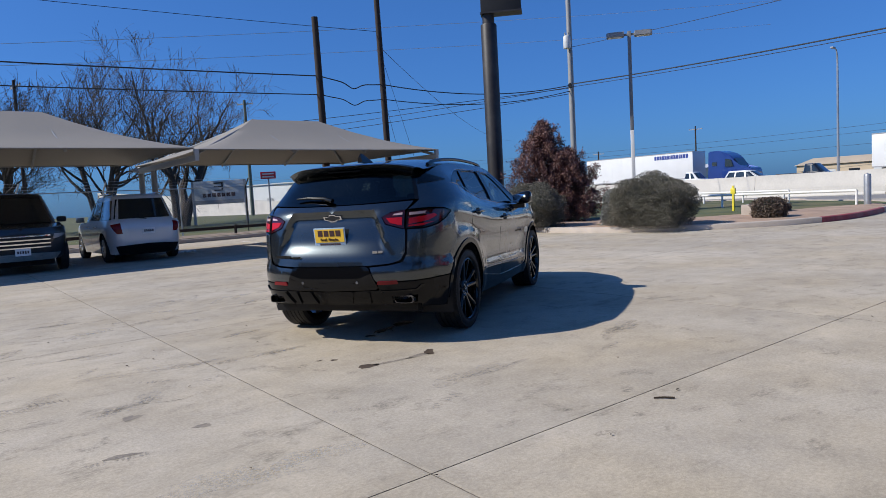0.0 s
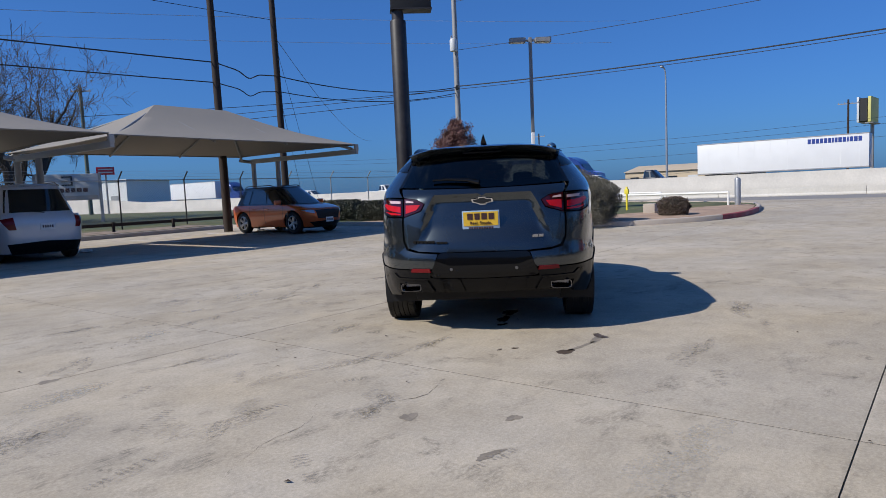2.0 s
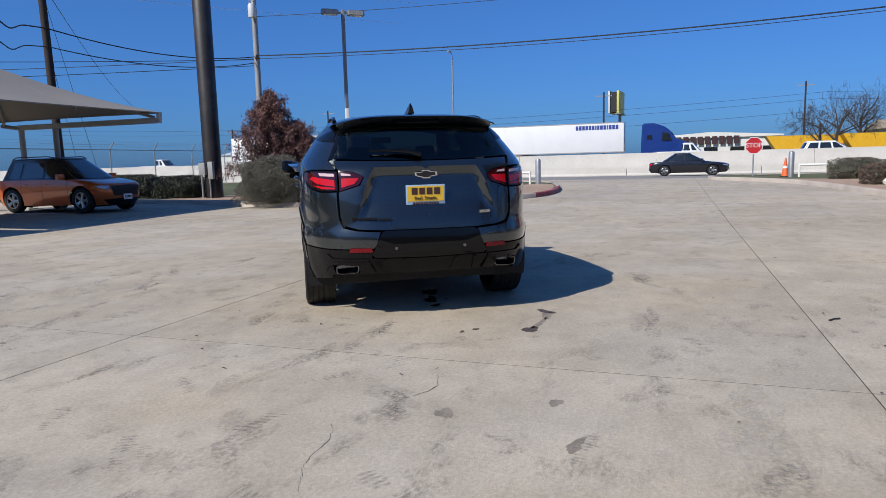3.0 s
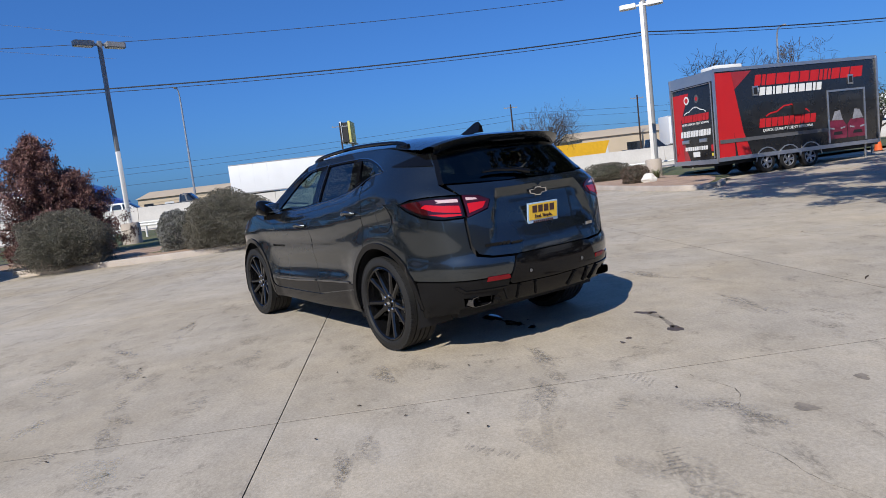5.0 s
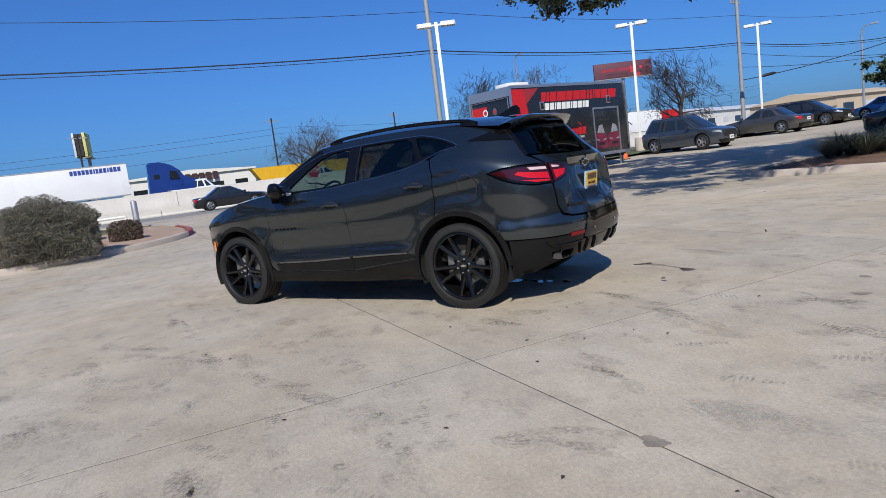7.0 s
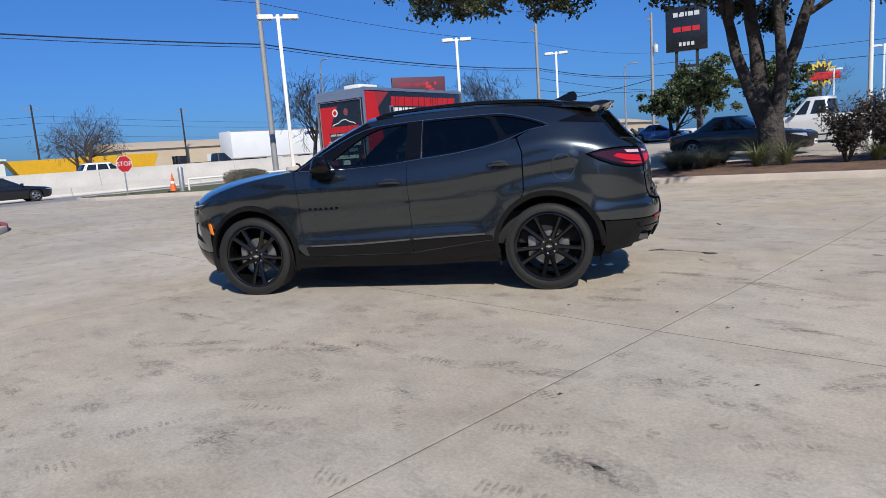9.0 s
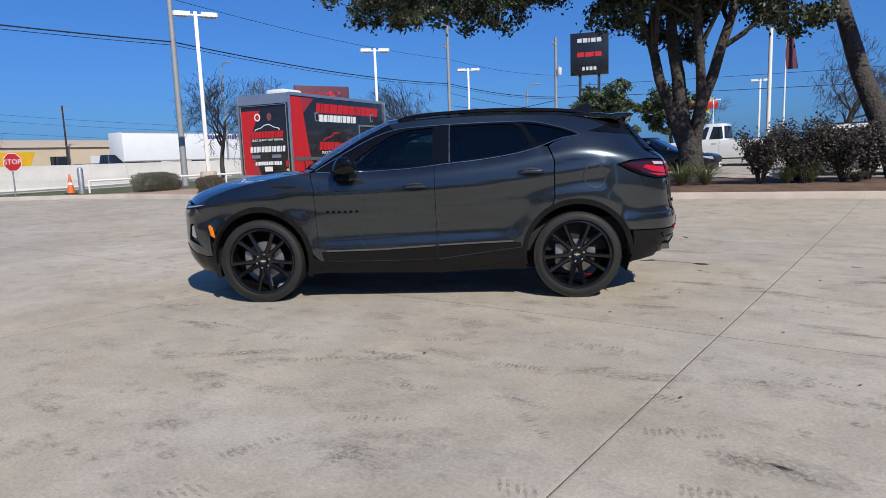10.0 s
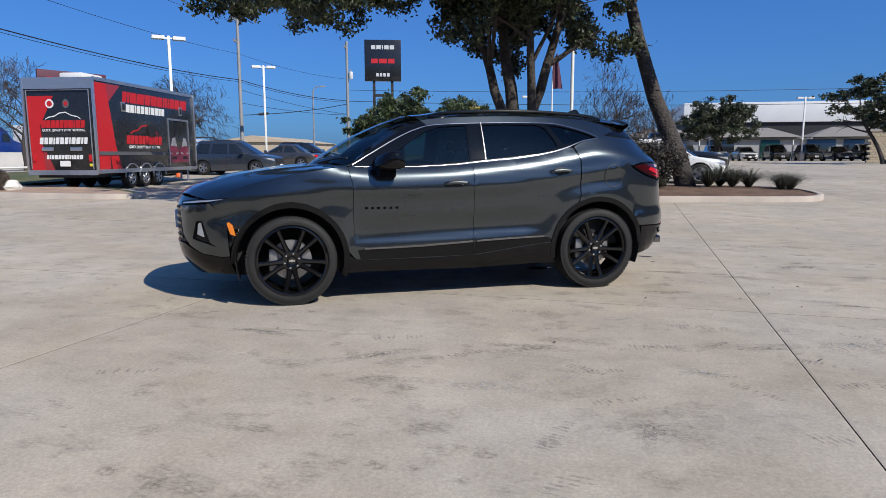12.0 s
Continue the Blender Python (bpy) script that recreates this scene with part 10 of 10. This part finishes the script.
# painted stall lines
for k, x in enumerate((-1.0, 3.1, 6.3, 9.2, 12.1, 15.0)):
    bm = bmesh.new()
    add_box(bm, (0, 0, 0), (0.1, 5.2, 0.004))
    single("stall_line", bm, mat("worn_white_line", (0.6, 0.58, 0.54), 0.8, vary=0.3, scale=4) if k == 0 else bpy.data.materials["worn_white_line"], "worn white painted stall line", "road marking", "structure", at=pose(x, 22.2, ground_z(x, 22.2) + 0.006))

# spots, stains and litter on the concrete
M_STAIN = mat("dried_stain", (0.23, 0.195, 0.155), 0.75, vary=0.4, scale=9, fine=60)
M_WET = mat("wet_stain", (0.085, 0.062, 0.045), 0.55, vary=0.3, scale=9, fine=60)
M_DEADLEAF = mat("dead_leaf", (0.045, 0.03, 0.02), 0.9, vary=0.3)


def spot(x, y, a, b, turn, material, seed, label, lift=0.0012, name="stain"):
    rand = np.random.default_rng(seed)
    bm = bmesh.new()
    n = 26
    ph = rand.uniform(0, 6, 3)
    c = bm.verts.new((0, 0, 0))
    ring = []
    for k in range(n):
        t = 2 * math.pi * k / n
        f = 1 + 0.22 * math.sin(2 * t + ph[0]) + 0.16 * math.sin(3 * t + ph[1]) + 0.10 * math.sin(7 * t + ph[2]) + rand.uniform(-0.06, 0.06)
        ring.append(bm.verts.new((a * f * math.cos(t), b * f * math.sin(t), 0)))
    for k in range(n):
        bm.faces.new((c, ring[k], ring[(k + 1) % n]))
    single(name, bm, material, label, "stain", "structure", at=pose(x, y, ground_z(x, y) + lift, 0, 0, turn), smooth=False)


for k, (x, y, a, b, t, mm, lb) in enumerate((
    (2.55, 4.23, 0.09, 0.05, 10, M_WET, "dark wet stain behind the vehicle"), (2.75, 4.2, 0.15, 0.025, -5, M_STAIN, "brown drip trail behind the vehicle"), (3.0, 4.19, 0.14, 0.03, 6, M_STAIN, "brown drip trail behind the vehicle"), (3.14, 4.22, 0.08, 0.05, 50, M_WET, "dark wet stain behind the vehicle"),
    (1.14, 3.83, 0.05, 0.035, 10, M_STAIN, "small dark spot on the concrete"), (0.865, 4.33, 0.07, 0.04, 40, M_STAIN, "small dark spot on the concrete"), (0.66, 3.67, 0.08, 0.03, -20, M_STAIN, "small dark spot on the concrete"), (0.115, 7.06, 0.07, 0.045, 30, M_STAIN, "small dark spot on the concrete"),
    (2.47, 4.62, 0.03, 0.02, 0, M_WET, "small dark drop on the concrete"), (2.38, 4.7, 0.025, 0.018, 0, M_WET, "small dark drop on the concrete"))):
    spot(x, y, a, b, t, mm, 300 + k, lb)
M_PUDDLE = mat("puddle_water", (0.05, 0.045, 0.04), 0.03, vary=0.1, spec=0.6)
for k, (x, y, a, b, t) in enumerate(((3.72, 5.42, 0.17, 0.06, 12), (3.4, 5.3, 0.14, 0.05, 30), (3.18, 5.18, 0.06, 0.03, 0))):
    spot(x, y, a, b, t, M_PUDDLE, 340 + k, "small shiny puddle under the vehicle", 0.002, "puddle")


def print_mat(name, color, strength):
    """Thin dirt film: its cover breaks up in grains."""
    m = mat(name, color, 0.85, vary=0.25, scale=12, fine=70)
    n, l = m.node_tree.nodes, m.node_tree.links
    co, nz, rg = n.new("ShaderNodeTexCoord"), n.new("ShaderNodeTexNoise"), n.new("ShaderNodeMapRange")
    nz.inputs["Scale"].default_value, nz.inputs["Detail"].default_value, nz.inputs["Roughness"].default_value = 26, 6, 0.75
    rg.inputs["From Min"].default_value, rg.inputs["From Max"].default_value = 0.40, 0.62
    rg.inputs["To Min"].default_value, rg.inputs["To Max"].default_value = 0.0, strength
    l.new(co.outputs["Object"], nz.inputs["Vector"])
    l.new(nz.outputs["Fac"], rg.inputs["Value"])
    l.new(rg.outputs[0], n["Principled BSDF"].inputs["Alpha"])
    return m


M_PRINT = print_mat("dirty_print", (0.19, 0.175, 0.155), 0.36)
M_PRINT_FAINT = print_mat("faint_dirty_print", (0.21, 0.19, 0.165), 0.19)
M_PALEWASH = print_mat("pale_worn_patch", (0.50, 0.455, 0.38), 0.35)


def blotch(bm, x, y, a, b, turn, rand, n=11):
    c, s_ = math.cos(turn), math.sin(turn)
    ring = []
    for k in range(n):
        t = 2 * math.pi * k / n
        f = rand.uniform(0.72, 1.2)
        px, py = a * f * math.cos(t), b * f * math.sin(t)
        ring.append(bm.verts.new((x + px * c - py * s_, y + px * s_ + py * c, 0)))
    bm.faces.new(ring)


def shoe_print(x, y, turn, seed, material, label="dirty shoe print on the concrete", scale=1.0):
    """Sole of short cross bars with a heel, partly missing."""
    rand = np.random.default_rng(seed)
    bm = bmesh.new()
    for k in range(11):
        t = -0.13 + 0.026 * k
        if -0.05 < t < -0.01 or rand.random() < 0.12:
            continue
        w = 0.045 * (1 - 0.25 * abs(t - 0.06) / 0.12) * rand.uniform(0.7, 1.1)
        blotch(bm, t * scale, 0.006 * rand.normal(), 0.0095 * scale, w * scale, rand.normal() * 0.12, rand, 9)
    single("stain", bm, material, label, "stain", "structure", at=pose(x, y, ground_z(x, y) + 0.0011 + 0.00002 * (seed % 20), 0, 0, turn), smooth=False)


def tread_print(x, y, turn, seed, material, bars=6, label="dark tyre tread print on the concrete"):
    rand = np.random.default_rng(seed)
    bm = bmesh.new()
    for k in range(bars):
        blotch(bm, 0.036 * (k - bars / 2), 0.01 * rand.normal(), 0.009, 0.075 * rand.uniform(0.6, 1.1), 0.35, rand, 13)
    single("stain", bm, material, label, "stain", "structure", at=pose(x, y, ground_z(x, y) + 0.0013, 0, 0, turn), smooth=False)


def smear(x, y, a, b, turn, seed, material, label="grey dirt smear on the concrete"):
    rand = np.random.default_rng(seed)
    bm = bmesh.new()
    for k in range(7):
        blotch(bm, rand.normal() * a * 0.45, rand.normal() * b * 0.5, a * rand.uniform(0.25, 0.6), b * rand.uniform(0.25, 0.6), rand.normal() * 0.25, rand, 14)
        for v in bm.verts[-14:]:
            v.co.z = 0.00003 * k
    single("stain", bm, material, label, "stain", "structure", at=pose(x, y, ground_z(x, y) + 0.0007 + 0.00001 * (seed % 30), 0, 0, turn), smooth=False)


for k, (x, y, t) in enumerate(((3.74, 8.75, 60), (2.93, 8.88, 20), (3.07, 9.83, 75), (2.75, 8.38, 15), (2.97, 8.87, -30), (3.76, 8.76, 40), (2.55, 8.26, 25), (2.6, 8.28, 10), (1.63, 8.38, -20), (1.48, 8.69, 35), (2.8, 9.32, 30), (1.49, 8.74, 20), (1.66, 8.3, 50), (2.33, 7.65, 10), (2.23, 7.69, 15), (2.02, 6.76, 5), (1.19, 5.17, -35), (0.08, 5.57, 30), (0.03, 5.45, 20), (0.63, 3.63, -10), (4.3, 8.5, 25), (4.5, 8.1, -15), (3.3, 8.0, 30), (3.5, 7.5, 12), (4.9, 9.1, 70), (2.1, 9.0, -40), (1.2, 9.2, 15), (0.6, 8.3, 40), (0.3, 6.2, 25), (-0.4, 5.0, 10), (1.5, 6.1, -15), (0.9, 5.9, 50), (2.4, 3.1, 20), (1.9, 3.4, -30), (4.2, 3.2, 15), (0.1, 4.3, 60), (-0.6, 6.6, 35), (1.1, 7.7, -20), (5.6, 9.6, 20), (4.1, 9.7, -35))):
    shoe_print(x, y, t, 500 + k, M_PRINT if k % 3 else M_PRINT_FAINT, scale=1.0 + 0.12 * (k % 3))
for k, (x, y, t) in enumerate(((1.9, 9.56, 12), (1.6, 4.9, 30), (0.55, 5.15, -15), (-0.2, 7.9, 40), (3.0, 10.3, 60))):
    tread_print(x, y, t, 560 + k, M_PRINT, 5 + k % 3)
for k, (x, y, a, b, t) in enumerate(((0.3, 5.2, 0.5, 0.16, 20), (1.4, 5.5, 0.45, 0.12, -10), (2.2, 5.3, 0.5, 0.1, 5), (0.9, 4.6, 0.35, 0.14, 35), (-0.3, 6.0, 0.6, 0.18, 25), (1.0, 6.6, 0.4, 0.1, 0), (2.4, 6.4, 0.3, 0.1, 15), (3.0, 3.4, 0.5, 0.12, -5), (2.0, 8.1, 0.45, 0.12, 20), (3.2, 8.5, 0.5, 0.12, 10), (4.2, 8.9, 0.35, 0.1, 30), (1.0, 8.9, 0.45, 0.14, -15), (0.4, 7.4, 0.4, 0.12, 40), (5.2, 8.6, 0.4, 0.1, 5), (2.6, 9.6, 0.4, 0.15, 50), (-1.0, 4.2, 0.5, 0.2, 10), (0.6, 2.9, 0.4, 0.12, -20), (4.9, 3.6, 0.5, 0.12, 8))):
    smear(x, y, a, b, t, 600 + k, M_PRINT_FAINT)
for k, (x, y, a, b, t) in enumerate(((1.29, 7.91, 0.3, 0.16, 15), (0.05, 6.56, 0.4, 0.16, 10), (2.2, 8.75, 0.35, 0.1, -5), (3.5, 9.2, 0.4, 0.12, 20), (1.2, 2.9, 0.5, 0.15, 0))):
    smear(x, y, a, b, t, 640 + k, M_PALEWASH, "pale worn patch on the concrete")


def crack(pts, seed):
    rand = np.random.default_rng(seed)
    line = smooth_line(pts, 0.05)
    bm = bmesh.new()
    for (x0, y0), (x1, y1) in zip(line, line[1:]):
        if rand.random() < 0.25:
            continue
        j = rand.normal(size=4) * 0.006
        w = rand.uniform(0.001, 0.0028)
        bm.faces.new([bm.verts.new(q) for q in ((x0 + j[0] - w, y0 + j[1] - w, 0.0016), (x1 + j[2] - w, y1 + j[3] - w, 0.0016), (x1 + j[2] + w, y1 + j[3] + w, 0.0016), (x0 + j[0] + w, y0 + j[1] + w, 0.0016))])
    single("stain", bm, M_JOINT, "fine hairline crack in the concrete", "crack", "structure", smooth=False)


crack([(0.75, 4.95), (0.5, 4.75), (0.2, 4.72), (-0.15, 4.55)], 1)
crack([(1.55, 4.6), (1.2, 4.5), (0.95, 4.62), (0.72, 4.5)], 2)

rs = np.random.default_rng(99)
bm = bmesh.new()
verts = 0
for k in range(90):
    x, y = rs.uniform(-4.5, 9.0), rs.uniform(-3.5, 13.0)
    s = rs.uniform(0.005, 0.014)
    a = rs.uniform(0, 6.28)
    z = ground_z(x, y) + 0.003
    q = [(s * 1.5, 0, 0.004), (0, s * 0.7, 0.010), (-s * 1.3, 0, 0.003), (0, -s * 0.7, 0.007)]
    bm.faces.new([bm.verts.new((x + px * math.cos(a) - py * math.sin(a), y + px * math.sin(a) + py * math.cos(a), z + pz)) for px, py, pz in q])
tagged(single("leaf_litter", bm, M_DEADLEAF, "scattered dry leaf bits and grit on the concrete", "litter", smooth=False), kind="stuff")
bm = bmesh.new()
add_tube(bm, [(-0.06, 0, 0.008), (0.0, 0.006, 0.009), (0.06, -0.004, 0.008)], 0.006, 5)
single("twig", bm, M_DEADLEAF, "short dry twig on the concrete", "litter", at=pose(3.3, 2.13, 0, 0, 0, -45))

# ---- concrete slabs of the lot, parted by sawn joints ----
def slabs():
    holder = thing("pavement", "pale stained concrete slabs of a dealer lot with dark joints", "pavement", kind="structure")
    g = 0.0036
    n = 3
    for j in range(-22, 5):
        for i in range(-8, 8):
            x0, x1 = JX + i * SLAB_X + g, JX + (i + 1) * SLAB_X - g
            y0, y1 = JY + j * SLAB_Y + g, JY + (j + 1) * SLAB_Y - g
            if x0 > 36.0 or y0 > 25.5 or (x0 > 24.0 and y1 < -6.0):
                continue
            x1, y1 = min(x1, 36.0), min(y1, 25.55)
            xs = [x0, x0 + 0.015] + [x0 + (x1 - x0) * k / n for k in range(1, n)] + [x1 - 0.015, x1]
            ys = [y0, y0 + 0.015] + [y0 + (y1 - y0) * k / n for k in range(1, n)] + [y1 - 0.015, y1]
            k = len(xs)
            verts = []
            for b, y in enumerate(ys):
                for a, x in enumerate(xs):
                    edge = a in (0, k - 1) or b in (0, len(ys) - 1)
                    px, py = JX + (x - JX) * SLAB_C - (y - JY) * SLAB_S, JY + (x - JX) * SLAB_S + (y - JY) * SLAB_C
                    verts.append((px, py, ground_z(px, py) - (0.0015 if edge else 0.0)))
            faces = [(b * k + a, b * k + a + 1, (b + 1) * k + a + 1, (b + 1) * k + a) for b in range(len(ys) - 1) for a in range(k - 1)]
            m = len(verts)
            ring = [a for a in range(k)] + [b * k + k - 1 for b in range(1, len(ys))] + [(len(ys) - 1) * k + a for a in range(k - 2, -1, -1)] + [b * k for b in range(len(ys) - 2, 0, -1)]
            for q in ring:
                v = verts[q]
                verts.append((v[0], v[1], v[2] - 0.03))
            for q in range(len(ring)):
                faces.append((ring[(q + 1) % len(ring)], ring[q], m + q, m + (q + 1) % len(ring)))
            me = bpy.data.meshes.new("slab")
            me.from_pydata(verts, [], faces)
            me.materials.append(M_CONCRETE)
            me.materials.append(M_JOINT)
            for f in me.polygons[len(faces) - len(ring):]:
                f.material_index = 1
            ob = new("slab", me)
            ob.parent = holder


slabs()
